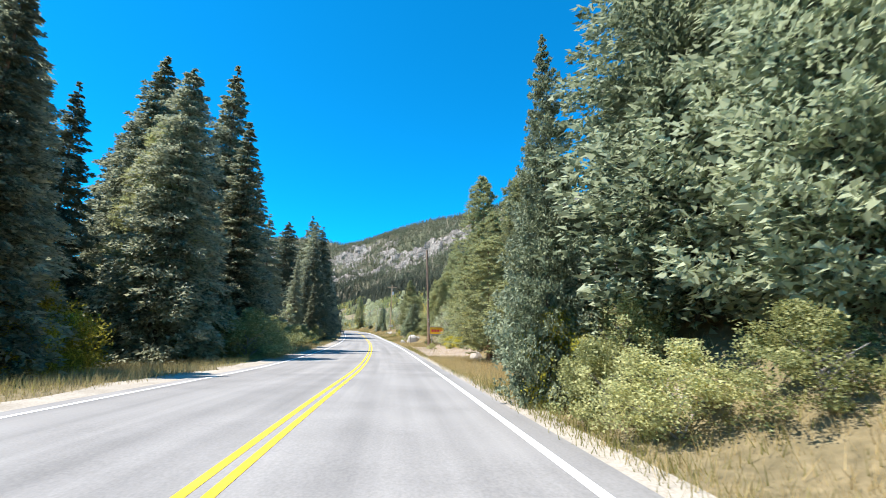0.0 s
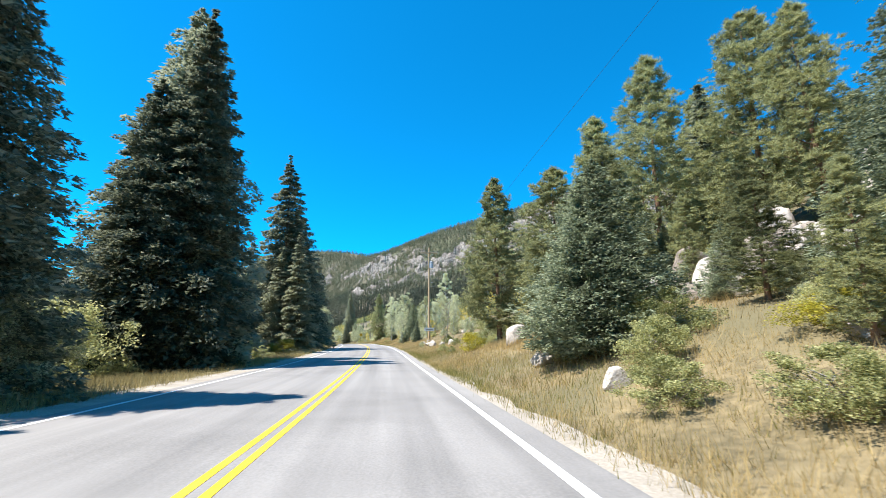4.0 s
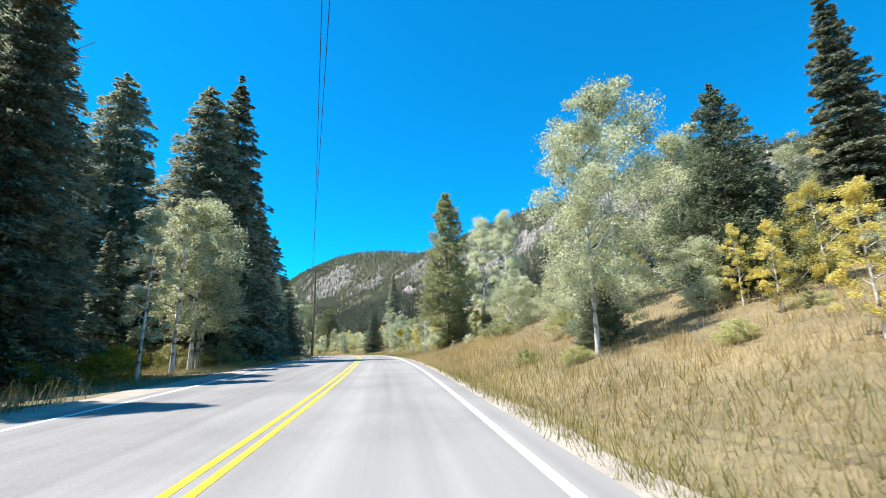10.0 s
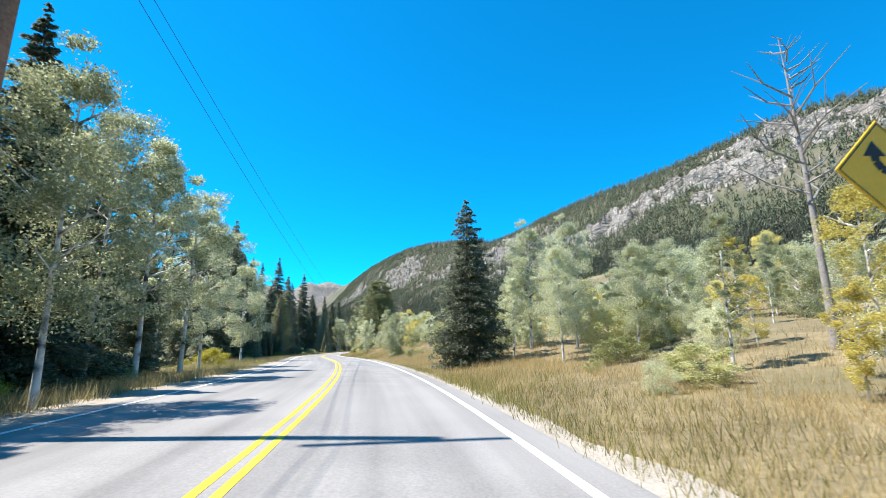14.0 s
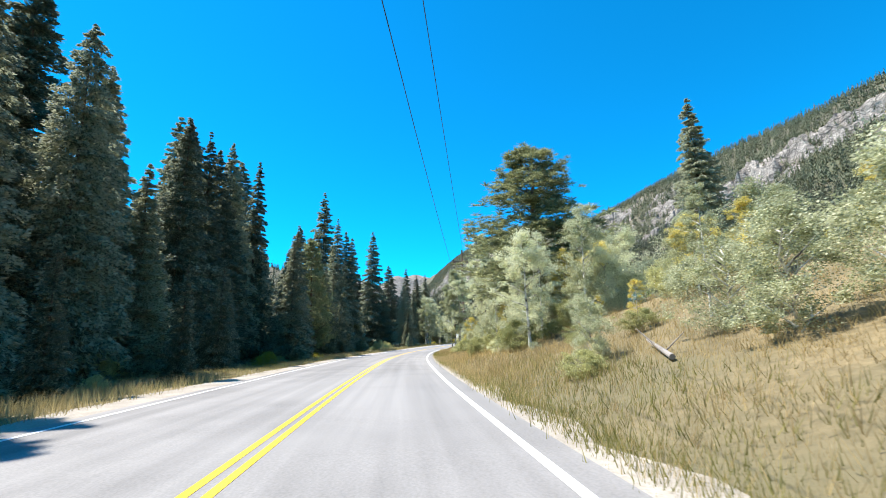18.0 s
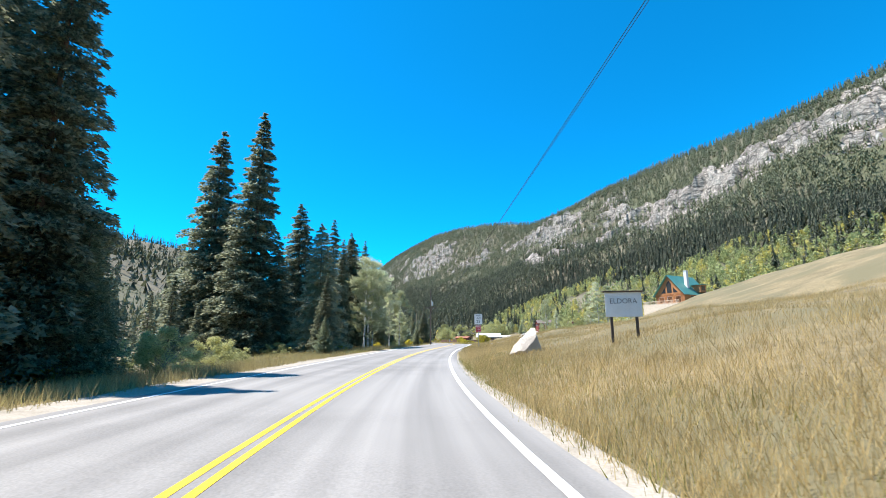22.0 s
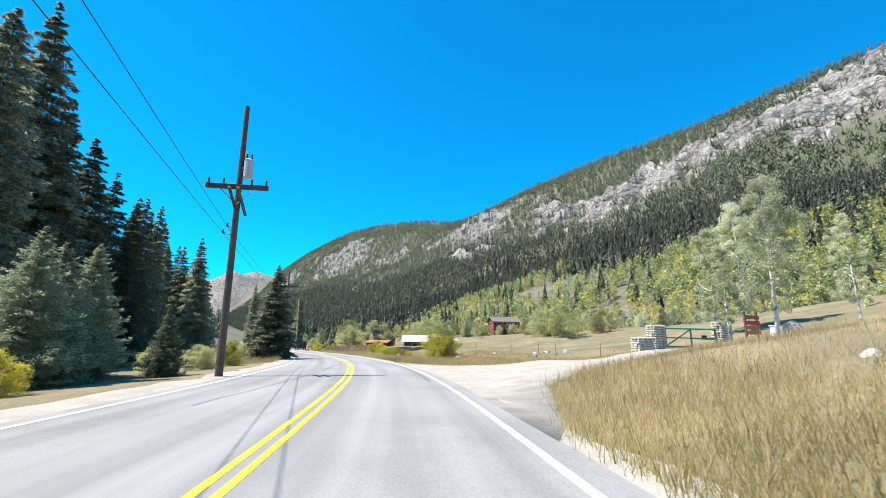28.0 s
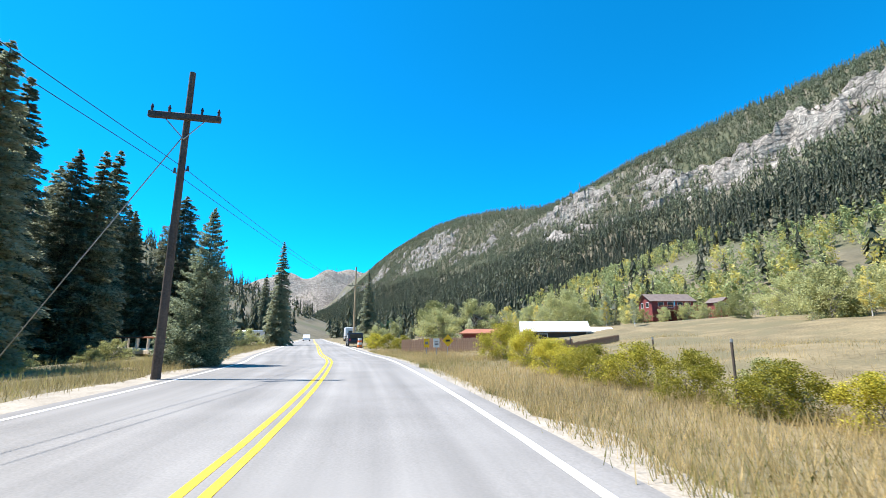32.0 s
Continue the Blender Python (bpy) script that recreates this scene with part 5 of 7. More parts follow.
for i in range(40):
    s = fill.uniform(105, 222)
    grow(fill.choice(["sapling", "sapling", "shrub"]), s, fill.uniform(10, 17), fill.uniform(1.2, 2.4), "bushes on the grass bank", fill.uniform(.9, 1.3))
for i in range(34):
    s = fill.uniform(0, 100)
    grow("shrub", s, fill.uniform(8, 20), fill.uniform(.5, 1.3), "low shrubs on the slope", fill.uniform(1, 1.6))
for i in range(90):
    s = -5 + i * 6.2
    grow(fill.choice(["shrub", "shrub", "willow"]), s + fill.uniform(-2, 2), -fill.uniform(8.2, 12) if s < 250 else -fill.uniform(9, 17), fill.uniform(.7, 1.7), "undergrowth below the spruces", fill.uniform(1, 1.5))


for i in range(46):
    s = fill.uniform(319, 348)
    d = fill.uniform(10.4, 16.5)
    grow(fill.choice(["aspen", "sapling", "sapling", "yellow"]), s, d, fill.uniform(2.4, 4.2) + (d - 8) * .2, "aspen thicket on the bank", fill.uniform(1, 1.4))


for i in range(30):
    grow(fill.choice(["sapling", "sapling", "aspen"]), fill.uniform(286, 300), fill.uniform(9.0, 13.5), fill.uniform(2.0, 3.6), "aspen thicket on the bank", fill.uniform(1, 1.3))
for i in range(46):
    grow(fill.choice(["sapling", "shrub", "sapling", "yellow"]), fill.uniform(316, 348), fill.uniform(8.6, 13), fill.uniform(.8, 1.8), "shrubs below the thicket", fill.uniform(1, 1.35))
for i in range(26):
    grow(fill.choice(["yellow", "sapling", "sapling"]), fill.uniform(282, 304), fill.uniform(13.5, 24), fill.uniform(1.5, 2.4), "low aspens on the hillside", fill.uniform(1.2, 1.6))
for i in range(30):
    grow(fill.choice(["sapling", "sapling", "yellow"]), fill.uniform(176, 216), fill.uniform(11, 20), fill.uniform(1.4, 2.6), "pale bushes on the hillside", fill.uniform(1.2, 1.6))


for i in range(44):
    grow(fill.choice(["aspen", "sapling", "aspen", "yellow"]), fill.uniform(240, 266), fill.uniform(12, 27), fill.uniform(3.0, 5.4), "aspens behind the verge", fill.uniform(1, 1.3))
for i in range(12):
    grow(fill.choice(["pine", "pine", "blue"]), fill.uniform(72, 92), fill.uniform(13, 22), fill.uniform(1.5, 4.5), "young pines among the rocks")
for i in range(95):
    s = fill.uniform(68, 345)
    grow(fill.choice(["sapling", "shrub", "shrub"]), s, fill.uniform(6.2, 12), fill.uniform(.35, .95), "low shrubs on the bank", fill.uniform(1.2, 1.9))
bank = random.Random(41)
for i in range(18):
    grow(bank.choice(["sapling", "sapling", "yellow"]), bank.uniform(283, 297), bank.uniform(10.8, 15.5), bank.uniform(2.2, 3.8), "aspen thicket on the bank", bank.uniform(1, 1.3))
for i in range(40):
    s = bank.uniform(317, 340)
    grow(bank.choice(["shrub", "shrub", "sapling"]), s, bank.uniform(6.4, 10), bank.uniform(.4, 1.1), "scrub on the cut bank", bank.uniform(1, 1.5))
for i in range(34):
    s = bank.uniform(222, 290)
    grow(bank.choice(["sapling", "yellow", "sapling"]), s, bank.uniform(8.6, 13), bank.uniform(1.0, 2.4), "scrub on the cut bank", bank.uniform(1, 1.4))
for s, d, h in [(556.1, 68.6, 4.2), (554, 72.5, 4.8), (553.8, 76.5, 4.4), (558.5, 65.5, 4.0), (553, 80, 4.6), (562, 64.5, 5.0), (552.5, 84, 4.2)]:
    grow("shrub", s, d, h * .7, "trees below the red house", .9)
for i in range(60):
    s = fill.uniform(500, 600)
    d = fill.uniform(44, 66)
    if abs(d - 1.6 - (s - 481) * .94) < 8 or abs(d - 1.6 - (s - 458) * .7) < 6:
        continue
    grow(fill.choice(["shrub", "aspen", "yellow", "shrub", "blue"]), s, d, fill.uniform(3, 6), "trees behind the sheds")
for i in range(34):
    grow(fill.choice(["sapling", "yellow", "aspen"]), fill.uniform(480, 545), fill.uniform(70, 100), fill.uniform(2.5, 5), "trees at the meadow's upper edge")


# ---- rocks ----
def rock_mesh(name, seed, flat=0.7):
    """A broken block: a rough ball cut back by a dozen flat joints."""
    rng = random.Random(seed)
    bm = bmesh.new()
    bmesh.ops.create_icosphere(bm, subdivisions=4, radius=1)
    cuts = []
    for k in range(13):
        n = Vector((rng.gauss(0, 1), rng.gauss(0, 1), rng.gauss(0, .8))).normalized()
        cuts.append((n, rng.uniform(.5, .82)))
    for v in bm.verts:
        p = v.co.copy()
        p *= 1 + 0.14 * noise.noise(p * 1.1 + Vector((seed * 7, 0, 0)))
        for n, reach in cuts:
            over = p.dot(n) - reach
            if over > 0:
                p -= n * over * .93
        p *= 1 + 0.035 * noise.noise(p * 4.1 + Vector((0, seed * 5, 0))) + 0.02 * noise.noise(p * 11 + Vector((seed, 2, 0)))
        v.co = (p.x, p.y, p.z * flat)
    me = bpy.data.meshes.new(name)
    bm.to_mesh(me)
    bm.free()
    me.materials.append(M_ROCK)
    return me


ROCKS = [rock_mesh("boulder", i, f) for i, f in enumerate((.75, .95, .6, 1.15))]
CRAGS = []
for me in ROCKS:
    crag = me.copy()
    crag.materials[0] = M_CLIFF
    CRAGS.append(crag)
wedge = rock_mesh("boulder", 6, 1.0)
for v in wedge.vertices:
    k = 1.05 - 0.38 * v.co.z
    v.co.x, v.co.y = v.co.x * k + 0.12 * v.co.z, v.co.y * k
ROCKS.append(wedge)


def boulder(s, d, size, n=0, sink=0.35, tall=1.0, material=None):
    p, a = stand(s, d)
    ob = new("boulder", ROCKS[n] if material is None else CRAGS[n])
    p.z += size * (0.7 - sink) * tall
    ob.matrix_basis = Matrix.LocRotScale(p, Euler((0, 0, fill.uniform(0, 6))), (size, size * fill.uniform(.8, 1.15), size * tall))
    tagged(ob, "pale granite boulder lying in the grass" if material is None else "brown rock standing out of the cut bank", "boulder", "boulders")


for s, d, r in [(89.7, 8.4, .75), (119.6, 7.4, .55), (117.2, 8.2, .4), (116.1, 9, .5), (421.9, 9.9, .3), (443.5, 10.6, .2), (432, 15, .6), (454.2, 20.6, .6), (44.4, 11.6, .7), (417, 9.1, .36), (480, 22, .4), (476, 21.5, .45), (474, 17, .3), (478.5, 15, .3), (472, 28, .5), (212, 9.8, .4), (215, 12, .5), (214, 11, .3), (127.8, 7.4, .42), (121.8, 7.3, .55), (128, 13, .4), (140, 10, .45), (477, 10.6, .35)]:
    boulder(s, d, r, int(s * 7 + d * 3) % 4)
for s, d, r, n in [(412.8, 7.6, .42, 0), (412.2, 8.0, .3, 2), (411.1, 8.4, .34, 1), (410.6, 8.7, .22, 3), (408.0, 8.0, .27, 2), (408.2, 8.6, .3, 0), (403.5, 7.7, .2, 1), (427.4, 12.6, .55, 3), (426.2, 12.0, .35, 0), (409.4, 8.2, .16, 1), (406.2, 8.2, .2, 3)]:
    boulder(s, d, r, n, .5, .75)
boulder(381.4, 7.8, 1.0, 4, .3, 1.15)
boulder(382.6, 7.7, .5, 1, .4)
crag = random.Random(31)
for i in range(170):
    s = crag.gauss(21, 4.2)
    d = 8.0 + abs(crag.gauss(0, 5.2))
    boulder(s, d, crag.choice((.2, .26, .32, .4, .5, .66)) * crag.uniform(.8, 1.2), i % 4, .45, crag.uniform(.7, 1.2), M_CLIFF)
for i in range(26):
    boulder(crag.uniform(9, 32), crag.uniform(7.5, 20), crag.uniform(.25, .6), i % 4)
for s, d, r, n, t in [(69.9, 6.6, .95, 1, 1.0), (68.9, 5.0, .62, 0, .8), (71.2, 7.4, .6, 2, 1.0), (75.8, 6.2, .4, 0, .9), (81.2, 6.6, .5, 2, .9), (73.5, 9.5, .5, 3, .8)]:
    boulder(s, d, r, n, .25, t)
for s, d, r, t in [(80, 15.5, 1.2, 1.5), (83, 17.5, 1.4, 1.7), (78, 18, 1.3, 1.8), (86, 20, 1.6, 1.6), (81, 21, 1.9, 1.5), (76, 14.2, .8, 1.2), (72, 23, 1.9, 1.5), (90, 24, 1.6, 1.5), (28, 18, 1.6, 1.3), (22, 21, 1.8, 1.3), (34, 17, 1.2, 1.3)]:
    boulder(s, d, r * .62, int(s) % 4, .3, t)
    boulder(s + 1.6, d + 1.1, r * .45, int(s + 1) % 4, .3, t * .9)


for i in range(64):
    s, d = crag.gauss(81.5, 2.4), 13.2 + abs(crag.gauss(0, 3.6))
    boulder(s, d, crag.choice((.3, .4, .5, .65, .8, 1.0)) * crag.uniform(.8, 1.15), i % 4, .4, crag.uniform(.9, 1.6), M_CLIFF if i % 5 < 2 else None)


log_place, log_turn = stand(303.5, 7.6, .05)
fallen = thing("fallen_log", pose(*log_place, 0, 0, log_turn + 68), "bleached fallen log lying on the grass bank", "log")
part("trunk", rod((-1.1, 0, .02), (1.2, .1, .32), .06, .035, 9), M_DEADWOOD, fallen)
part("branch", rod((.3, .06, .2), (.7, .4, .6), .025, .01, 6), M_DEADWOOD, fallen)
part("branch", rod((-.4, .0, .1), (-.7, -.35, .5), .02, .01, 6), M_DEADWOOD, fallen)


# ---- grass ----
def grass(name, count, s0, s1, d0, d1, low, high, material, seed, label, patch=0.3, power=1.0, blades=3, stout=1.0):
    rng = np.random.default_rng(seed)
    s, d = rng.uniform(s0, s1, count), d0 + (d1 - d0) * rng.uniform(0, 1, count) ** power
    drive = (d < 25) & (s > np.interp(d, [4, 6, 9, 14, 24], [442, 448.5, 451.5, 456, 461])) & (s < np.interp(d, [4, 4.9, 5.6, 6.5, 9, 14, 24], [474, 468.5, 465.5, 463, 459.5, 460.3, 465.5]))
    keep = (rng.uniform(0, 1, count) < 0.75 + patch * 2 * bump2(s, d, 6.0, seed)) & ~drive
    keep &= ~((s > 34) & (s < 55) & (d > 4.4) & (d < 9.5) & (rng.uniform(0, 1, count) > .14))  # the bare cut bank
    s, d = s[keep], d[keep]
    p = at(s, d, rise(s, d) - .03)
    h = rng.uniform(low, high, len(s)) * (0.85 + 0.35 * bump2(s, d, 9.0, seed + 2))
    tris = []
    for k in range(blades):
        a, lean = rng.uniform(0, 6.28, len(s)), rng.uniform(.08, .6, len(s))
        base = p + np.stack([rng.normal(0, .14, len(s)), rng.normal(0, .14, len(s)), 0 * s], -1)
        w = np.stack([np.cos(a), np.sin(a), 0 * a], -1) * (stout * rng.uniform(.005, .011, len(s)) * (0.45 + h))[:, None]
        b = rng.uniform(0, 6.28, len(s))
        tip = base + np.stack([np.cos(b) * lean * h, np.sin(b) * lean * h, h * rng.uniform(.6, 1.1, len(s))], -1)
        tris.append(np.stack([base - w, base + w, tip], 1))
    tagged(new(name, tri_mesh(name, np.concatenate(tris), material)), label, "grass", kind="stuff")


grass("verge_grass", 220000, -8, 520, 4.15, 9.0, .12, .46, M_GRASS, 1, "tall tawny dry grass along the verge", .3, 1.3)
grass("bank_grass", 150000, -8, 520, 7.5, 32, .2, .5, M_GRASS, 2, "dry tawny grass on the bank and meadow", .25, 1.7)
grass("meadow_grass", 110000, 340, 480, 4.4, 30, .2, .5, M_GRASS, 5, "tall dry meadow grass", .1, 1.5, 3, .8)
grass("green_verge_grass", 100000, -8, 520, 4.1, 7.2, .10, .34, M_GREENGRASS, 3, "yellow-green grass along the edge of the road", .3, 2.0, 3, 1.4)
grass("verge_weeds", 12000, -8, 520, 5.4, 14, .2, .5, M_WEEDS, 7, "brown seed heads and weeds on the bank", .9, 1.2, 6, .7)
grass("pale_tussocks", 16000, -8, 520, 5.0, 13, .25, .5, M_GRASS, 9, "pale tussocks standing out of the verge grass", .9, 1.2, 10, .8)
grass("left_verge_grass", 190000, -8, 560, -12.5, -5.5, .25, .65, M_LEFTWEEDS, 4, "tall brown grass and weeds below the spruces", .35)
grass("left_green_grass", 45000, -8, 560, -16, -5.9, .2, .6, M_GREENGRASS, 6, "yellow-green grass and weeds below the spruces", .5)


# ---- utility poles and wires ----
def pole(s, d, h, material, label, arms=(), extra=(), r=0.16):
    """A round pole; arms: height, half length; returns the thing and its frame."""
    p, a = stand(s, d, 0.3)
    m = pose(*p, 0, 0, a)
    ob = thing("utility_pole", m, label, "utility pole", "utility poles")
    part("post", rod((0, 0, 0), (0, 0, h + .3), r, r * .68, 14), material, ob)
    for z, half in arms:
        part("crossarm", cube(-half, half, -r - .13, -r + .02, z - .02, z + .20, .015), material, ob)
        for sx in (-1, 1):
            part("brace", rod((sx * half * .55, -r - .02, z), (0, -r + .02, z - .7), .02, sides=6), M_STEEL, ob)
        for x in (-.92, -.45, .45, .92):
            ins = part("insulator", rod((x * half, -r - .05, z + .19), (x * half, -r - .05, z + .40), .05, .035, 8), M_CERAMIC, ob)
            part("pin", rod((x * half, -r - .05, z + .36), (x * half, -r - .05, z + .48), .06, .02, 8), M_CERAMIC, ins)
    return ob, m


def can(ob, x, y, z, r=.26, h=.8):
    """A pole-mounted transformer with bushings and a hanger."""
    body = part("transformer", rod((x, y, z), (x, y, z + h), r, r, 16), M_GREYPAINT, ob, "grey pole-mounted transformer can")
    part("lid", rod((x, y, z + h), (x, y, z + h + .08), r * 1.05, r * .7, 16), M_GREYPAINT, body)
    for k in (-1, 1):
        part("bushing", rod((x + .1 * k, y, z + h + .06), (x + .1 * k, y, z + h + .32), .04, .03, 8), M_CERAMIC, body)
    part("hanger", cube(min(0, x), max(0, x), y - .04, y + .04, z + h * .5, z + h * .5 + .08), M_STEEL, ob)


def board(ob, w, h, z, y, material, bars=(), label="", name="board", x=0.0):
    """A sign board facing the traffic, with rows of unreadable print: x, z, half width, half height, material."""
    b = part(name, cube(x - w / 2, x + w / 2, y - .02, y, z - h / 2, z + h / 2, .006), material, ob, label)
    for bx, bz, hw, hh, mt in bars:
        part("print", cube(x + bx - hw, x + bx + hw, y - .026, y - .0205, z + bz - hh, z + bz + hh), mt, b)
    return b


pole_a, m_a = pole(55.8, 7.2, 12.3, M_POLE, "bare reddish-brown wooden pole leaning at the roadside", r=.17)
pole_a.matrix_basis = m_a @ pose(0, 0, 0, 0, -2.6, 0)
for z in (3.4, 3.7, 6.2):
    part("tag", cube(-.06, .06, -.19, -.155, z, z + .09), M_SIGNWHITE, pole_a)
pole_b, m_b = pole(130.6, 8.5, 13.7, M_PALEPOLE, "pale new wooden pole with crossarm and transformer", [(13.1, 1.35)], r=.19)
can(pole_b, .32, -.1, 10.9, .3, .9)
board(pole_b, 1.45, .48, 2.0, -.22, M_SIGNWHITE, [(0, 0, .5, .05, M_GREYPRINT)], "blank white board nailed to the pole", "board")
part("footing", rod((0, -.1, .15), (0, -.1, .5), .42, .36, 12), M_ROCK, pole_b, "pale stone footing")
pole_c, m_c = pole(237, -5.3, 13.9, M_POLE, "weathered brown wooden pole with a single crossarm", [(13.4, 1.35)], r=.19)
part("conduit", cube(.17, .24, -.1, -.02, 9.0, 10.4), M_SIGNWHITE, pole_c, "white line guard")
pole_e, m_e = pole(357.6, 7.8, 13.7, M_POLE, "brown wooden pole with twin crossarms and a white board", [(12.2, 1.35)], r=.18)
part("crossarm", cube(-1.35, 1.35, .16, .29, 12.15, 12.35, .015), M_POLE, pole_e)
part("brace", rod((.75, -.2, 11.2), (.1, -.2, 12.1), .05, sides=6), M_SIGNWHITE, pole_e)
board(pole_e, 1.32, .46, 2.35, -.2, M_SIGNWHITE, [(-.3, .08, .2, .035, M_GREYPRINT), (.28, .08, .2, .035, M_GREYPRINT), (-.2, -.07, .3, .035, M_GREYPRINT), (.4, -.07, .12, .035, M_GREYPRINT)], "white board with faded print")
pole_h, m_h = pole(455.7, -5.2, 12.1, M_DARKPOLE, "dark wooden pole with crossed arms and equipment", [(8.3, 1.3)], r=.16)
part("crossarm", rod((-.1, .5, 7.3), (-.1, -1.0, 8.1), .07, sides=8), M_DARKPOLE, pole_h)
part("crossarm", rod((.25, .5, 7.3), (.25, -1.0, 8.1), .07, sides=8), M_DARKPOLE, pole_h)
can(pole_h, .34, -.05, 8.9, .2, .8)
part("guard", cube(.14, .2, -.08, 0, 9.2, 10.2), M_SIGNWHITE, pole_h)
pole_i, m_i = pole(496.9, -5.0, 10.6, M_DARKPOLE, "dark wooden pole with a crossarm and a stay", [(9.0, 1.15)], r=.145)
part("stay", rod((-.1, 0, 8.4), (-5.6, 1.2, .0), .02, sides=6), M_STEEL, pole_i)
pole_j, m_j = pole(553.8, 5.6, 12.5, M_PALEPOLE, "pale wooden pole with a crossarm past the parked car", [(9.6, 1.2)], r=.17)


def wire(a, b, sag):
    cu = bpy.data.curves.new("power_line", "CURVE")
    cu.dimensions, cu.bevel_depth, cu.bevel_resolution = "3D", 0.010, 1
    sp = cu.splines.new("POLY")
    n = 24
    sp.points.add(n - 1)
    for i in range(n):
        t = i / (n - 1)
        p = Vector(a).lerp(Vector(b), t)
        sp.points[i].co = (p.x, p.y, p.z - sag * 4 * t * (1 - t), 1)
    cu.materials.append(M_WIRE)
    tagged(new("power_line", cu), "thin black power line sagging between poles", "cable", "power lines")


def hook(s, d, z):
    return Vector(at(s, d, z))


def bracket(ob, s, d, dd, z):
    """A short bar that holds a wire off the pole."""
    zz = z - float(rise(s, d)) + .32
    part("bracket", rod((0, 0, zz - .12), (dd, 0, zz), .03, .025, 8), M_STEEL, ob)
    part("insulator", rod((dd, 0, zz - .04), (dd, 0, zz + .14), .05, .035, 8), M_CERAMIC, ob)


for ob, s, d, hooks in ((pole_b, 130.6, 8.5, ((9.1, 9.4), (9.6, 8.9))), (pole_c, 237, -5.3, ((-5.6, 11.6), (-5.9, 12.7))), (pole_e, 357.6, 7.8, ((7.2, 9.2), (8.5, 11.0))), (pole_h, 455.7, -5.2, ((-5.65, 6.0), (-5.5, 6.3))), (pole_i, 496.9, -5.0, ((-5.2, 6.8), (-4.8, 6.9)))):
    for x, z in hooks:
        bracket(ob, s, d, x - d, z)
uphill = hook(57.9, 20.5, 24.7)
first = hook(130.6, 9.1, 9.4)
wire(uphill + (uphill - first) * 1.2, first, .0)
for b_, c_, e_, h_, i_ in (((9.1, 9.4), (-5.6, 11.6), (7.2, 9.2), (-5.65, 6.0), (-5.2, 6.8)), ((9.6, 8.9), (-5.9, 12.7), (8.5, 11.0), (-5.5, 6.3), (-4.8, 6.9))):
    wire(hook(130.6, *b_), hook(237, *c_), 1.7)
    wire(hook(237, *c_), hook(357.6, *e_), 3.0)
    wire(hook(357.6, *e_), hook(455.7, *h_), .85)
    wire(hook(455.7, *h_), hook(496.9, *i_), .2)
    wire(hook(496.9, *i_), hook(553.8, 5.6 + i_[0] * .1 + .5, 9.0), .6)
    wire(hook(553.8, 5.6 + i_[0] * .1 + .5, 9.0), hook(640, 8, 12), .9)


# ---- signs ----
def writing(name, words, size, material, parent, x, y, z, stretch=1.0):
    """Raised lettering, centred, facing the traffic."""
    cu = bpy.data.curves.new(name, "FONT")
    cu.body, cu.size, cu.extrude, cu.align_x, cu.align_y, cu.resolution_u = words, size, 0.002, "CENTER", "CENTER", 3
    tmp = new(name, cu)
    bpy.context.view_layer.update()
    me = bpy.data.meshes.new_from_object(tmp.evaluated_get(bpy.context.evaluated_depsgraph_get()))
    bpy.data.objects.remove(tmp)
    me.name = name
    me.materials.clear()
    me.materials.append(material)
    ob = new(name, me)
    ob.parent = parent
    ob.matrix_basis = pose(x, y, z, 90, 0, 0) @ Matrix.Diagonal((stretch, 1, 1, 1))
    return ob


def sign_post(name, s, d, label, category, turn=0.0):
    p, a = stand(s, d, 0.1)
    return thing(name, pose(*p, 0, 0, a + turn), label, category)


sp = sign_post("speed_limit_sign", 407.6, 5.95, "white speed limit sign over a red board on a steel post", "road sign", -6)
part("post", cube(-.03, .03, -.02, .03, 0, 4.0, .006), M_STEEL, sp)
pl = part("speed_plate", cube(-.46, .46, -.05, -.03, 2.86, 4.06, .008), M_SIGNWHITE, sp)
for x0, x1, z0, z1 in ((-.43, .43, 2.885, 2.902), (-.43, .43, 4.018, 4.035), (-.43, -.413, 2.902, 4.018), (.413, .43, 2.902, 4.018)):
    part("border", cube(x0, x1, -.0535, -.0505, z0, z1), M_BLACK, pl)
writing("lettering", "SPEED", .235, M_BLACK, pl, 0, -.053, 3.85)
writing("lettering", "LIMIT", .235, M_BLACK, pl, 0, -.053, 3.56)
writing("lettering", "25", .47, M_BLACK, pl, 0, -.053, 3.18)
rp = part("kids_plate", cube(-.3, .3, -.05, -.03, 1.98, 2.76, .008), M_SIGNRED, sp)
for x0, x1, z0, z1 in ((-.292, .292, 1.988, 2.004), (-.292, .292, 2.736, 2.752), (-.292, -.276, 2.004, 2.736), (.276, .292, 2.004, 2.736)):
    part("border", cube(x0, x1, -.0535, -.0505, z0, z1), M_SIGNWHITE, rp)
for words, size, z in (("DRIVE", .175, 2.64), ("LIKE YOUR", .105, 2.47), ("KIDS", .19, 2.29), ("LIVE HERE", .105, 2.09)):
    writing("lettering", words, size, M_SIGNWHITE, rp, 0, -.053, z)

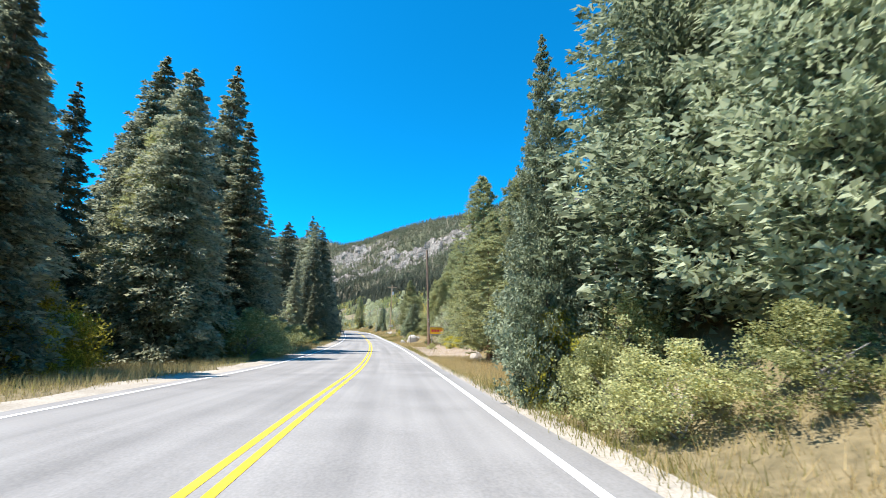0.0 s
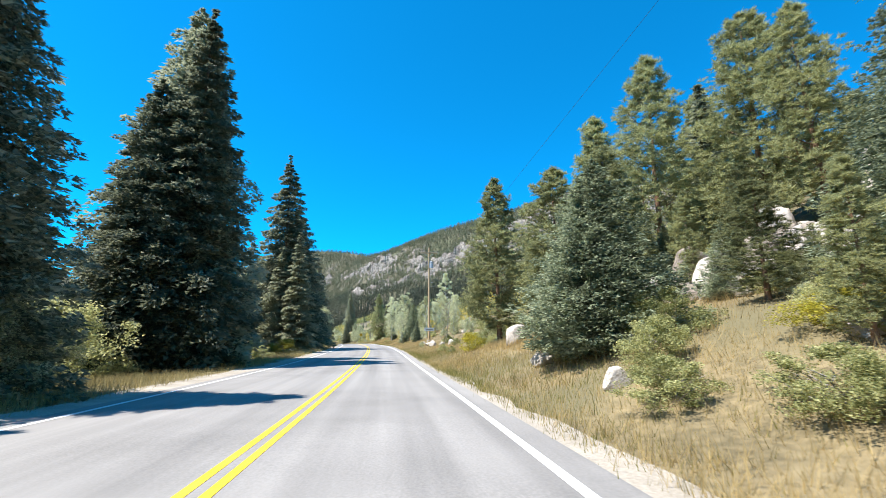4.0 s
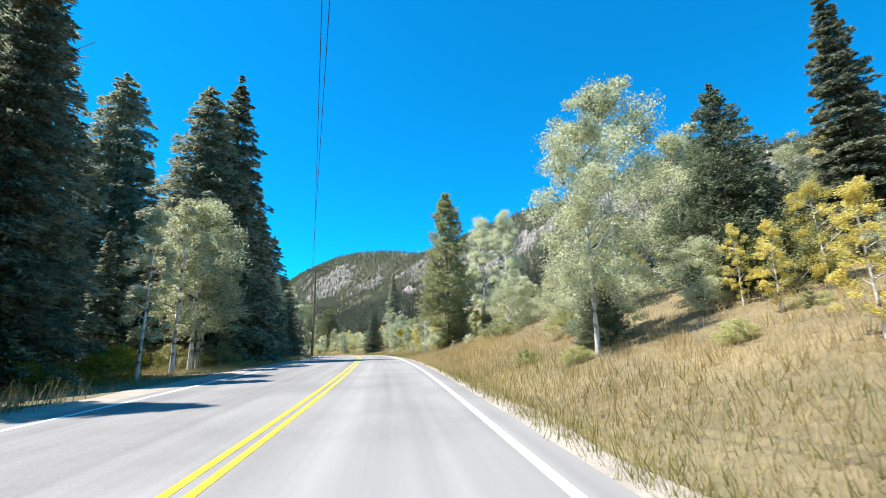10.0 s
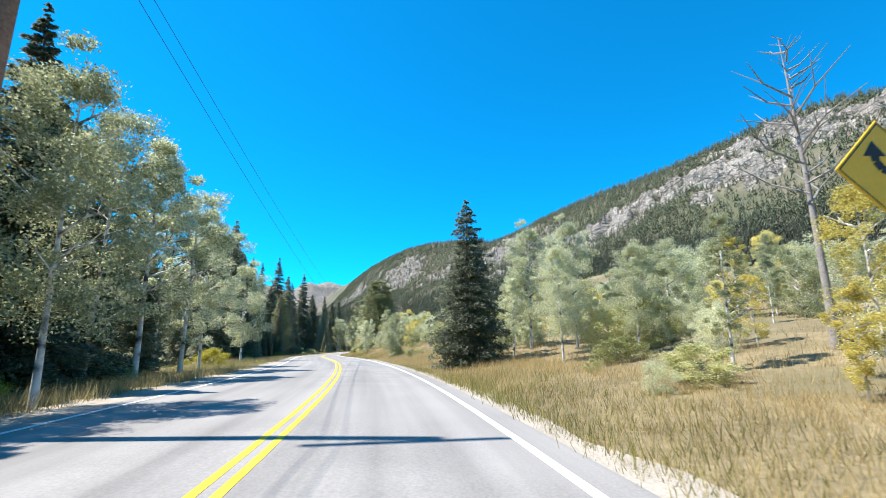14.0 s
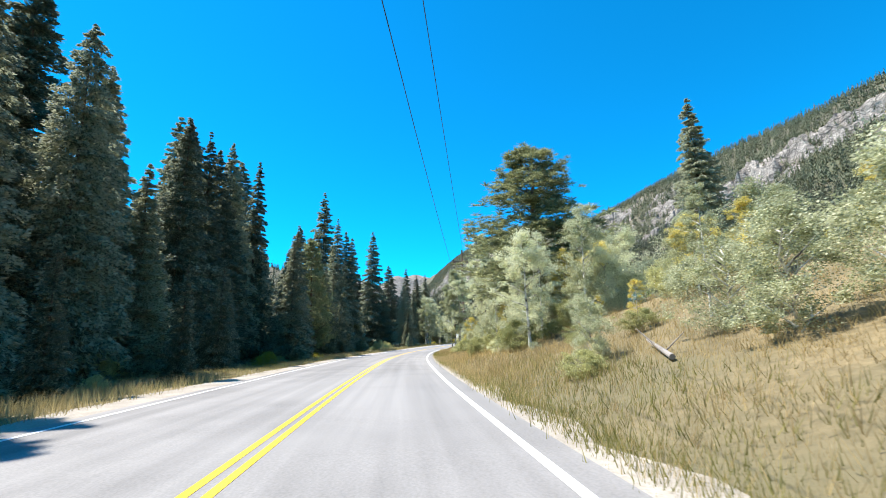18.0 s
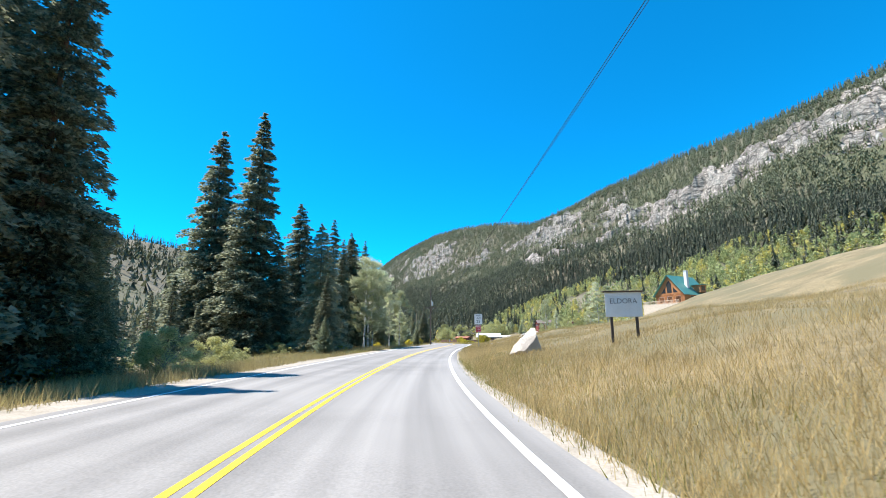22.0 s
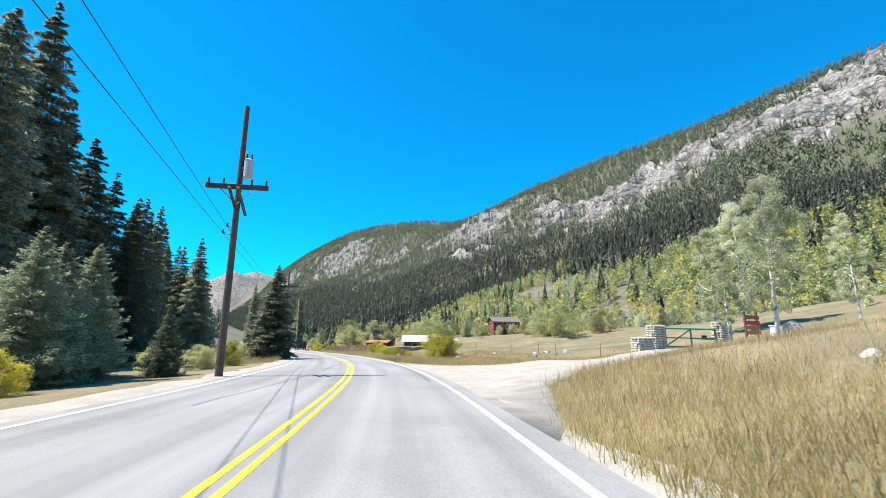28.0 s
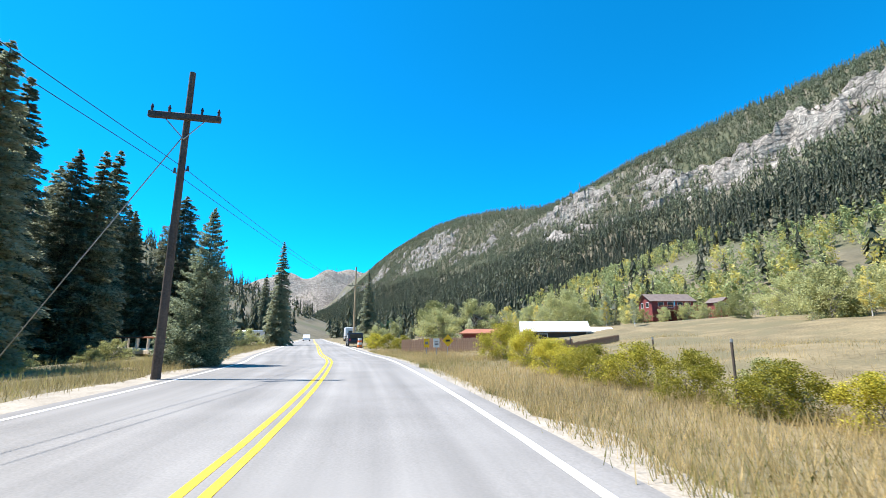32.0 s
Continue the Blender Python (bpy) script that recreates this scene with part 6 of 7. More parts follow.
cs = sign_post("curve_sign", 233.4, 7.5, "yellow diamond warning sign with a winding black arrow", "road sign", -4)
part("post", cube(-.035, .035, -.02, .035, 0, 3.3, .006), M_FENCE, cs)
bm = cube(-.47, .47, -.05, -.03, -.47, .47, .01)
bmesh.ops.transform(bm, matrix=pose(0, 0, 3.15, 0, 45, 0), verts=bm.verts)
dp = part("diamond_plate", bm, M_SIGNYELLOW, cs)
bm = bmesh.new()
way = [(.16, 2.83), (.16, 2.98), (.10, 3.08), (-.06, 3.17), (-.12, 3.26), (-.12, 3.34)]
for (xa, za), (xb, zb) in zip(way, way[1:]):
    dx, dz = xb - xa, zb - za
    n = math.hypot(dx, dz)
    ox, oz = -dz / n * .055, dx / n * .055
    v = [bm.verts.new((x, -.054, z)) for x, z in ((xa + ox, za + oz), (xa - ox, za - oz), (xb - ox, zb - oz), (xb + ox, zb + oz))]
    bm.faces.new(v)
bm.faces.new([bm.verts.new((x, -.054, z)) for x, z in ((-.27, 3.33), (.03, 3.33), (-.12, 3.53))])
part("arrow", bm, M_BLACK, dp)
bm = bmesh.new()
for k in range(4):
    m = pose(0, 0, 3.15, 0, 45 + 90 * k, 0)
    bm.faces.new([bm.verts.new(m @ Vector(v)) for v in ((-.44, -.0535, .425), (.44, -.0535, .425), (.44, -.0535, .44), (-.44, -.0535, .44))])
part("border", bm, M_BLACK, dp)

og = sign_post("orange_board_sign", 53.1, 7.7, "orange board sign with red print in a timber frame", "sign")
for x in (-.55, .55):
    part("post", rod((x, .03, 0), (x, .03, 2.5), .055, .05, 8), M_DEADWOOD, og)
board(og, 1.7, .78, 2.12, -.03, M_SIGNORANGE, [(-.5, 0, .13, .14, M_SIGNRED), (-.15, 0, .13, .14, M_SIGNRED), (.2, 0, .13, .14, M_SIGNRED), (.55, 0, .13, .14, M_CONE)])
for x0, x1, z0, z1 in ((-.92, .92, 2.51, 2.59), (-.92, .92, 1.65, 1.73), (-.92, -.85, 1.73, 2.51), (.85, .92, 1.73, 2.51)):
    part("frame_rail", cube(x0, x1, -.07, 0, z0, z1, .01), M_DEADWOOD, og)

mk = sign_post("marker_post", 69.1, 6.2, "slim brown marker post with a yellow reflector", "marker")
part("stake", cube(-.03, .03, -.02, .02, 0, 1.75, .005), M_DEADWOOD, mk)
part("reflector", cube(-.075, .075, -.04, -.021, 1.62, 1.8, .005), M_SIGNYELLOW, mk, "square yellow reflector")

el = sign_post("village_sign", 373.7, 10.3, "white village name board under a narrow roof board", "sign", -8)
for x in (-.5, .5):
    part("post", cube(x - .05, x + .05, 0, .1, 0, 1.7, .01), M_DARKWALL, el)
eb = board(el, 1.45, 1.0, 1.55, 0, M_SIGNWHITE)
writing("lettering", "ELDORA", .30, M_GREYPRINT, eb, 0, -.025, 1.68, .95)
part("cap", cube(-.8, .8, -.1, .14, 2.06, 2.11, .01), M_DARKWALL, el)

bx = sign_post("utility_box", 360.6, 9.4, "white plastic marker post beside the pole", "marker")
part("body", cube(-.13, .13, -.06, .06, 0, 1.15, .03), M_SIGNWHITE, bx)
part("decal", cube(-.08, .08, -.066, -.0605, .75, 1.0), M_SIGNORANGE, bx)
mb = sign_post("mailbox_post", 366, 15.5, "grey mailbox on a slim post in the grass", "mailbox")
part("post", rod((0, 0, 0), (0, 0, 1.3), .05, .05, 8), M_STEEL, mb)
part("box", rod((-.3, 0, 1.5), (.3, 0, 1.5), .24, .24, 14), M_GREYPAINT, mb)
part("post", rod((.35, .1, 0), (.35, .1, 1.5), .05, .05, 8), M_STEEL, mb)

# ---- little signs, fence and cones past the meadow ----
for s, d, w, mt, bars in ((510.2, 6.6, .5, M_SIGNYELLOW, [(0, 0, .15, .12, M_GREYPRINT)]), (509.9, 7.2, .55, M_SIGNWHITE, [(0, .1, .17, .04, M_GREYPRINT), (0, -.1, .17, .06, M_GREYPRINT)])):
    sg = sign_post("small_sign", s, d, "small square road sign before the board fence", "road sign")
    part("post", cube(-.03, .03, 0, .05, 0, 1.6), M_STEEL, sg)
    board(sg, w, .75, 1.2, 0, mt, bars)
    sg.matrix_basis = sg.matrix_basis @ Matrix.Scale(.78, 4)
sg = sign_post("crossing_sign", 509.6, 7.9, "small yellow diamond road sign before the board fence", "road sign")
part("post", cube(-.03, .03, 0, .05, 0, 1.6), M_STEEL, sg)
bm = cube(-.34, .34, -.02, 0, -.34, .34)
bmesh.ops.transform(bm, matrix=pose(0, 0, 1.3, 0, 45, 0), verts=bm.verts)
dp = part("diamond_plate", bm, M_SIGNYELLOW, sg)
part("symbol", cube(-.18, .18, -.026, -.0205, 1.22, 1.38), M_BLACK, dp)
sg.matrix_basis = sg.matrix_basis @ Matrix.Scale(.84, 4)


def board_fence(a, b, label, tall=1.0):
    """A fence of upright boards on two rails, from one place to another."""
    a, b = Vector(a), Vector(b)
    n = max(4, int((b - a).length / .17))
    ob = thing("board_fence", pose(*a, 0, 0, math.degrees(math.atan2(b.y - a.y, b.x - a.x))), label, "fence")
    L = (b - a).length
    me = [None, None, None]
    for k, h in enumerate((1.5, 1.58, 1.44)):
        bm = cube(0, .15, -.012, .012, .02, h)
        m2 = bpy.data.meshes.new("fence_board")
        bm.to_mesh(m2)
        bm.free()
        m2.materials.append(M_FENCE)
        me[k] = m2
    slope_z = (b.z - a.z) / L
    for i in range(n):
        o = hang("board", me[fill.randrange(3)], ob)
        x = L * i / n
        o.matrix_basis = pose(x, 0, x * slope_z, 0, fill.uniform(-1.2, 1.2), 0) @ Matrix.Diagonal((1, 1, tall, 1))
    for z in (.4 * tall, 1.2 * tall):
        part("rail", rod((0, .05, z), (L, .05, z + slope_z * L), .04, .04, 6), M_FENCE, ob)


def flat(s, d):
    return stand(s, d, 0.02)[0]


board_fence(flat(517, 6.3), flat(510.5, 12.2), "reddish weathered board fence beside the road", .68)
board_fence(flat(509.2, 14), flat(510.2, 18.3), "reddish weathered board fence round the yard", .56)
board_fence(flat(510.2, 18.3), flat(517, 27), "reddish weathered board fence round the yard", .4)


def traffic_cone(s, d):
    p, a = stand(s, d, 0)
    ob = thing("traffic_drum", pose(*p, 0, 0, a), "orange and white striped traffic drum at the road edge", "traffic drum", "traffic drums")
    part("base", rod((0, 0, .02), (0, 0, .1), .36, .34, 14), M_TYRE, ob)
    for i, (z, r) in enumerate(((.1, .27), (.38, .255), (.62, .24), (.86, .225))):
        part("band", rod((0, 0, z), (0, 0, z + .24), r, r - .01, 14), M_CONE if i % 2 == 0 else M_SIGNWHITE, ob)


traffic_cone(533, 4.5)
traffic_cone(548.5, -5.1)

# wire fence along the meadow
for s, d in [(475.9, 9.6), (478, 12.8), (479, 17.1), (477.1, 19.1), (473.7, 19.0), (487.8, 7.3), (491.5, 8.6), (497, 9.2), (504, 9.9), (470.6, 21.3), (467.5, 23.5)]:
    p, a = stand(s, d, .1)
    ob = thing("fence_post", pose(*p, fill.uniform(-3, 3), fill.uniform(-3, 3), 0), "thin rusty steel fence post in the grass", "fence post", "meadow fence posts")
    part("stake", rod((0, 0, 0), (0, 0, 1.3), .024, .022, 6), M_DARKPOLE, ob)
    part("cap", rod((0, 0, 1.26), (0, 0, 1.32), .028, .022, 6), M_STEEL, ob)


# ---- stone gate ----
M_CREAM = surface("cream_fieldstone", (0.42, 0.36, 0.285), (0.70, 0.635, 0.545), scale=1.3, fine=12, rough=0.9, bump=0.02, spread=0.5)


def stone_pier(s, d, h, w, label):
    p, a = stand(s, d, .05)
    ob = thing("stone_pier", pose(*p, 0, 0, a), label, "gate pier", "gate piers")
    part("core", cube(-w / 2 + .08, w / 2 - .08, -.38, .38, 0, h - .05), M_GRAVEL, ob)
    rg = random.Random(int(s * 10))
    meshes = []
    for k in range(4):
        bm = cube(-.19, .19, -.11, .11, -.085, .085, .045)
        m2 = bpy.data.meshes.new("pier_stone")
        bm.to_mesh(m2)
        bm.free()
        m2.materials.append(M_CREAM)
        meshes.append(m2)
    z = .1
    while z < h - .05:
        for side, (ax, n) in enumerate((("x", w), ("y", .9), ("x", w), ("y", .9))):
            k = max(2, int(n / .36))
            for i in range(k):
                t = -n / 2 + n * (i + .5) / k + rg.uniform(-.04, .04)
                o = hang("stone", meshes[rg.randrange(4)], ob)
                x, y = (t, (-.42, .42)[side // 2]) if ax == "x" else ((-w / 2, w / 2)[side // 2], t * .8)
                o.matrix_basis = pose(x, y, z, rg.uniform(-6, 6), rg.uniform(-6, 6), (0 if ax == "x" else 90) + rg.uniform(-8, 8)) @ Matrix.Diagonal((rg.uniform(.65, 1.2), rg.uniform(.8, 1.2), rg.uniform(.7, 1.1), 1))
        z += .185
    return ob


stone_pier(467.2, 24.0, 2.2, 1.1, "tall pier of pale stacked stone beside the gate")
stone_pier(467.3, 22.8, 1.45, 1.5, "low wing of pale stacked stone beside the gate pier")
stone_pier(467.4, 30.6, 2.5, 1.3, "pale stacked stone pier beside the gate")
p, a = stand(467.1, 24.8, 0)
q, _ = stand(467.3, 29.8, 0)
gate = thing("green_gate", pose(*p, 0, 0, math.degrees(math.atan2(q.y - p.y, q.x - p.x))), "green painted tubular farm gate, closed", "gate")
L = (q - p).length
dz = q.z - p.z
for z, r in ((.3, .07), (1.0, .045), (1.75, .07)):
    part("bar", rod((0, 0, z), (L, 0, z + dz), r, sides=8), M_GATE, gate)
for t in (0, .5, 1):
    part("upright", rod((L * t, 0, .25 + dz * t), (L * t, 0, 1.8 + dz * t), .07, sides=8), M_GATE, gate)
part("diagonal", rod((0, 0, .35), (L * .5, 0, 1.7 + dz * .5), .05, sides=8), M_GATE, gate)
part("diagonal", rod((L * .5, 0, 1.0 + dz * .5), (L, 0, .9 + dz), .05, sides=8), M_GATE, gate)
part("latch", cube(L * .72, L * .8, -.12, .06, 1.05 + dz * .76, 1.25 + dz * .76, .02), M_BLACK, gate)
nb = sign_post("notice_board", 466.5, 32.6, "weathered notice board of red and orange boards on two posts", "notice board", 10)
for x in (-.75, .75):
    part("post", cube(x - .07, x + .07, -.07, .07, 0, 3.2, .01), M_DARKWALL, nb)
for z, mt in ((2.75, M_DECK), (2.3, M_SIGNRED), (1.9, M_LOG), (1.5, M_LOG)):
    part("board", cube(-.95, .95, -.12, -.075, z - .17, z + .17, .012), mt, nb)
cr = sign_post("wooden_box", 463.6, 31.4, "pale plywood box on dark legs beside the drive", "box", 12)
part("body", cube(-.6, .6, -.3, .3, .75, 1.25, .02), M_PALEDECK, cr)
for x in (-.5, .5):
    for y in (-.22, .22):
        part("leg", cube(x - .05, x + .05, y - .05, y + .05, 0, .75), M_DARKWALL, cr)
pb = sign_post("parcel_box", 455.5, 21.5, "white plastic parcel box standing in the grass", "box", 5)
part("body", cube(-.28, .28, -.25, .25, 0, .7, .06), M_SIGNWHITE, pb)
part("lid", cube(-.3, .3, -.27, .27, .705, .78, .02), M_GREYPAINT, pb)


# ---- houses ----
def gable_house(name, p, turn, w, depth_m, wall_h, roof_h, wall, roof, label, eave=.5, foundation=0.0, group="", gable=None):
    """A house with its gable to local -y; returns the thing."""
    ob = thing(name, pose(*p, 0, 0, turn), label, "house", group)
    th = .2
    z0 = -foundation
    gx = w / 2
    for y0, y1 in ((-depth_m / 2, -depth_m / 2 + th), (depth_m / 2 - th, depth_m / 2)):
        bm = bmesh.new()
        prof = [(-gx, z0), (gx, z0), (gx, wall_h), (0, wall_h + roof_h), (-gx, wall_h)]
        f1 = bm.faces.new([bm.verts.new((x, y0, z)) for x, z in prof])
        r = bmesh.ops.extrude_face_region(bm, geom=[f1])
        bmesh.ops.translate(bm, vec=(0, y1 - y0, 0), verts=[v for v in r["geom"] if isinstance(v, bmesh.types.BMVert)])
        bmesh.ops.recalc_face_normals(bm, faces=bm.faces)
        part("gable_wall", bm, gable or wall, ob)
    for x0, x1 in ((-gx, -gx + th), (gx - th, gx)):
        part("side_wall", cube(x0, x1, -depth_m / 2 + th + .003, depth_m / 2 - th - .003, z0, wall_h - .05), wall, ob)
    run = math.hypot(gx, roof_h)
    ang = math.degrees(math.atan2(roof_h, gx))
    for sx in (-1, 1):
        bm = cube(0, run + eave, -depth_m / 2 - eave, depth_m / 2 + eave, .02, .18, .02)
        bmesh.ops.transform(bm, matrix=pose(0, 0, wall_h + roof_h, 0, ang, 0), verts=bm.verts)
        if sx < 0:
            bmesh.ops.transform(bm, matrix=Matrix.Diagonal((-1, 1, 1, 1)), verts=bm.verts)
            bmesh.ops.reverse_faces(bm, faces=bm.faces)
        part("roof_slope", bm, roof, ob)
    return ob


def opening(ob, x0, x1, z0, z1, y, name="window", frame_mat=None, side=None):
    """A framed pane set proud of a wall; side: on the +x wall instead of the gable."""
    fm = frame_mat or M_SIGNWHITE
    def put(a0, a1, b0, b1, t0, t1):
        return cube(a0, a1, y - t1, y - t0, b0, b1) if side is None else cube(side + t0, side + t1, a0, a1, b0, b1)
    win = part(name, put(x0, x1, z0, z1, -.05, .02), M_GLASS, ob)
    for a0, a1, b0, b1 in ((x0 - .08, x1 + .08, z1, z1 + .09), (x0 - .08, x1 + .08, z0 - .09, z0), (x0 - .08, x0, z0, z1), (x1, x1 + .08, z0, z1)):
        part("frame", put(a0, a1, b0, b1, -.03, .05), fm, win)
    return win


def railing(ob, x0, y0, x1, y1, z, h, material):
    n = max(3, int(math.hypot(x1 - x0, y1 - y0) / .45))
    part("rail", rod((x0, y0, z + h), (x1, y1, z + h), .06, sides=6), material, ob)
    part("rail", rod((x0, y0, z + .15), (x1, y1, z + .15), .045, sides=6), material, ob)
    for i in range(n + 1):
        x, y = x0 + (x1 - x0) * i / n, y0 + (y1 - y0) * i / n
        part("baluster", cube(x - .035, x + .035, y - .035, y + .035, z, z + h), material, ob)


# log cabin above the meadow
cabin = gable_house("log_cabin", (-109.4, 440.2, 9.2), -40, 11, 13, 3.6, 6.6, M_LOG, M_GREENROOF, "orange log cabin with green metal roof and white chimney", 1.0, 6)
bm = bmesh.new()
bm.faces.new([bm.verts.new((x, -6.57, z)) for x, z in ((-.9, 4.0), (.9, 4.0), (.9, 7.2), (0, 8.3), (-.9, 7.2))])
part("window", bm, M_GLASS, cabin, "tall pointed gable window")
for sx in (-1, 1):
    bm = bmesh.new()
    vs = [(sx * 1.5, 4.0), (sx * 3.2, 4.0), (sx * 1.5, 6.0)]
    bm.faces.new([bm.verts.new((x, -6.57, z)) for x, z in vs])
    part("window", bm, M_GLASS, cabin, "triangular gable window")
for x0 in (-4.2, -1.0, 2.2):
    opening(cabin, x0, x0 + 1.9, .6, 2.6, -6.5)
for k in range(11):
    part("log", rod((-5.6, -6.62, .25 + .33 * k), (5.6, -6.62, .25 + .33 * k), .05, .05, 6), M_LOG, cabin)
ch = part("chimney", cube(3.0, 4.1, -2.2, -1.1, 4.5, 11.6, .04), M_CHIMNEY, cabin, "tall white plastered chimney")
part("chimney_cap", cube(2.9, 4.2, -2.3, -1.0, 11.6, 11.8), M_CHIMNEY, ch)
dm = part("dormer", cube(3.2, 6.6, 1.0, 4.4, 4.0, 6.6, .02), M_LOG, cabin)
part("dormer_roof", cube(2.6, 7.2, .6, 4.8, 6.6, 6.8), M_GREENROOF, dm)
part("dormer_window", cube(6.6, 6.65, 1.8, 3.6, 4.8, 6.2), M_GLASS, dm)
part("deck", cube(-8.5, 5.5, -10.0, -6.72, -.25, -.05), M_PALEDECK, cabin)
part("deck_skirt", cube(-8.5, 5.5, -9.98, -9.9, -6, -.25), M_PALEDECK, cabin)
railing(cabin, -8.5, -9.9, 5.5, -9.9, -.05, 1.1, M_PALEDECK)
railing(cabin, -8.5, -9.9, -8.5, -6.8, -.05, 1.1, M_PALEDECK)
opening(cabin, -3, -1.2, 1, 2.6, 0, side=5.5)
cabin.matrix_basis = cabin.matrix_basis @ Matrix.Scale(.62, 4)

# red house with a deck, and its hut
red = gable_house("red_house", (-158.6, 555.2, 7.3), -66, 8.5, 13, 2.9, 2.2, M_REDWALL, M_BROWNROOF, "red board house with brown roof over a raised deck", .8, 3.2)
opening(red, -2.6, -1.2, 1.0, 2.4, -6.5)
opening(red, .6, 2.4, 1.0, 2.4, -6.5)
for y in (-4.5, -1.5, 1.5, 4.0):
    opening(red, y, y + 1.6, .9, 2.4, 0, side=4.25)
part("deck", cube(4.28, 8.4, -5, 7.5, -.3, -.05), M_DECK, red)
for y in (-4.8, -.8, 3.2, 7.2):
    part("deck_post", cube(8.1, 8.3, y, y + .2, -12, -.3), M_DECK, red)
railing(red, 8.35, -5, 8.35, 7.5, -.05, 1.1, M_DECK)
railing(red, 4.4, -5, 8.35, -5, -.05, 1.1, M_DECK)
red.matrix_basis = red.matrix_basis @ Matrix.Scale(.70, 4)
um = thing("parasol", red.matrix_basis @ pose(6.2, -.5, -.05), "closed teal parasol standing on the deck", "parasol")
part("mast", rod((0, 0, 0), (0, 0, 2.9), .03, sides=8), M_SIGNWHITE, um)
part("canopy", rod((0, 0, 1.2), (0, 0, 2.8), .26, .05, 8), M_TEAL, um)
hut = gable_house("red_hut", (-147.2, 562.5, 7.6), 40, 4.6, 5.5, 2.6, 1.5, M_REDWALL, M_BROWNROOF, "small red board hut with a brown gable roof", .5, 3)
opening(hut, -.8, .6, .9, 2.1, -2.75)
hut.matrix_basis = hut.matrix_basis @ Matrix.Scale(.66, 4)
white = gable_house("long_shed", (-177.4, 517.4, .45), -76, 5.2, 9.5, 2.1, 1.35, M_DARKWALL, M_TINROOF, "long dark shed with a white metal roof", .5, 1.0, gable=M_PALEDECK)
opening(white, -1.2, 1.2, .1, 1.9, -4.75, "door", M_FENCE)
opening(white, -2.5, -1.2, .8, 1.6, 0, side=2.6)
shed = gable_house("small_shed", (-171.2, 521.9, .75), -70, 3.0, 3.4, 1.7, .6, M_DARKWALL, M_TINROOF, "small dark shed with a white metal roof", .6, 1.2)
opening(shed, -.8, .4, .1, 1.4, -1.7, "door", M_PALEDECK)
dark = gable_house("dark_cabin", (-190.2, 521.5, 1.9), -18, 5.2, 6, 2.2, 1.3, M_DARKWALL, M_DARKWALL, "dark brown cabin behind the board fence", .8, .8)
opening(dark, -1.6, -.2, .8, 1.9, -3)
opening(dark, .4, 1.6, .8, 1.9, -3)
low = gable_house("red_roofed_shed", (-185.0, 506.0, .9), 80, 3.2, 5.5, 1.2, .5, M_REDWALL, M_DECK, "low shed with a faded rusty roof", .4, .6)
opening(low, -.6, .6, .2, 1.3, -3.25, "door", M_FENCE)
hutl = gable_house("creek_hut", (-236, 478, .6), -30, 4.5, 5, 2.6, 1.2, M_REDWALL, M_BROWNROOF, "red hut among the spruces across the creek", .5, .8)
opening(hutl, -.6, .7, .9, 2.0, -2.5)

# timber footbridge across the creek
p, q = flat(531.3, -19.4), flat(520.5, -11.0)
br = thing("footbridge", pose(p.x, p.y, .55, 0, 0, math.degrees(math.atan2(q.y - p.y, q.x - p.x))), "timber footbridge with reddish rails over the creek", "footbridge")
L = (Vector((q.x, q.y)) - Vector((p.x, p.y))).length
for y in (-.9, .9):
    part("beam", cube(0, L, y - .12, y + .12, -.25, .05, .02), M_PALEDECK, br)
    part("handrail", rod((0, y, 1.05), (L, y, 1.05), .07, sides=6), M_DECK, br)
    for i in range(7):
        part("post", cube(L * i / 6 - .06, L * i / 6 + .06, y - .06, y + .06, .05, 1.1), M_PALEDECK, br)
for i in range(int(L / .3)):
    part("plank", cube(.3 * i + .01, .3 * i + .28, -1.0, 1.0, .052, .10), M_PALEDECK, br)


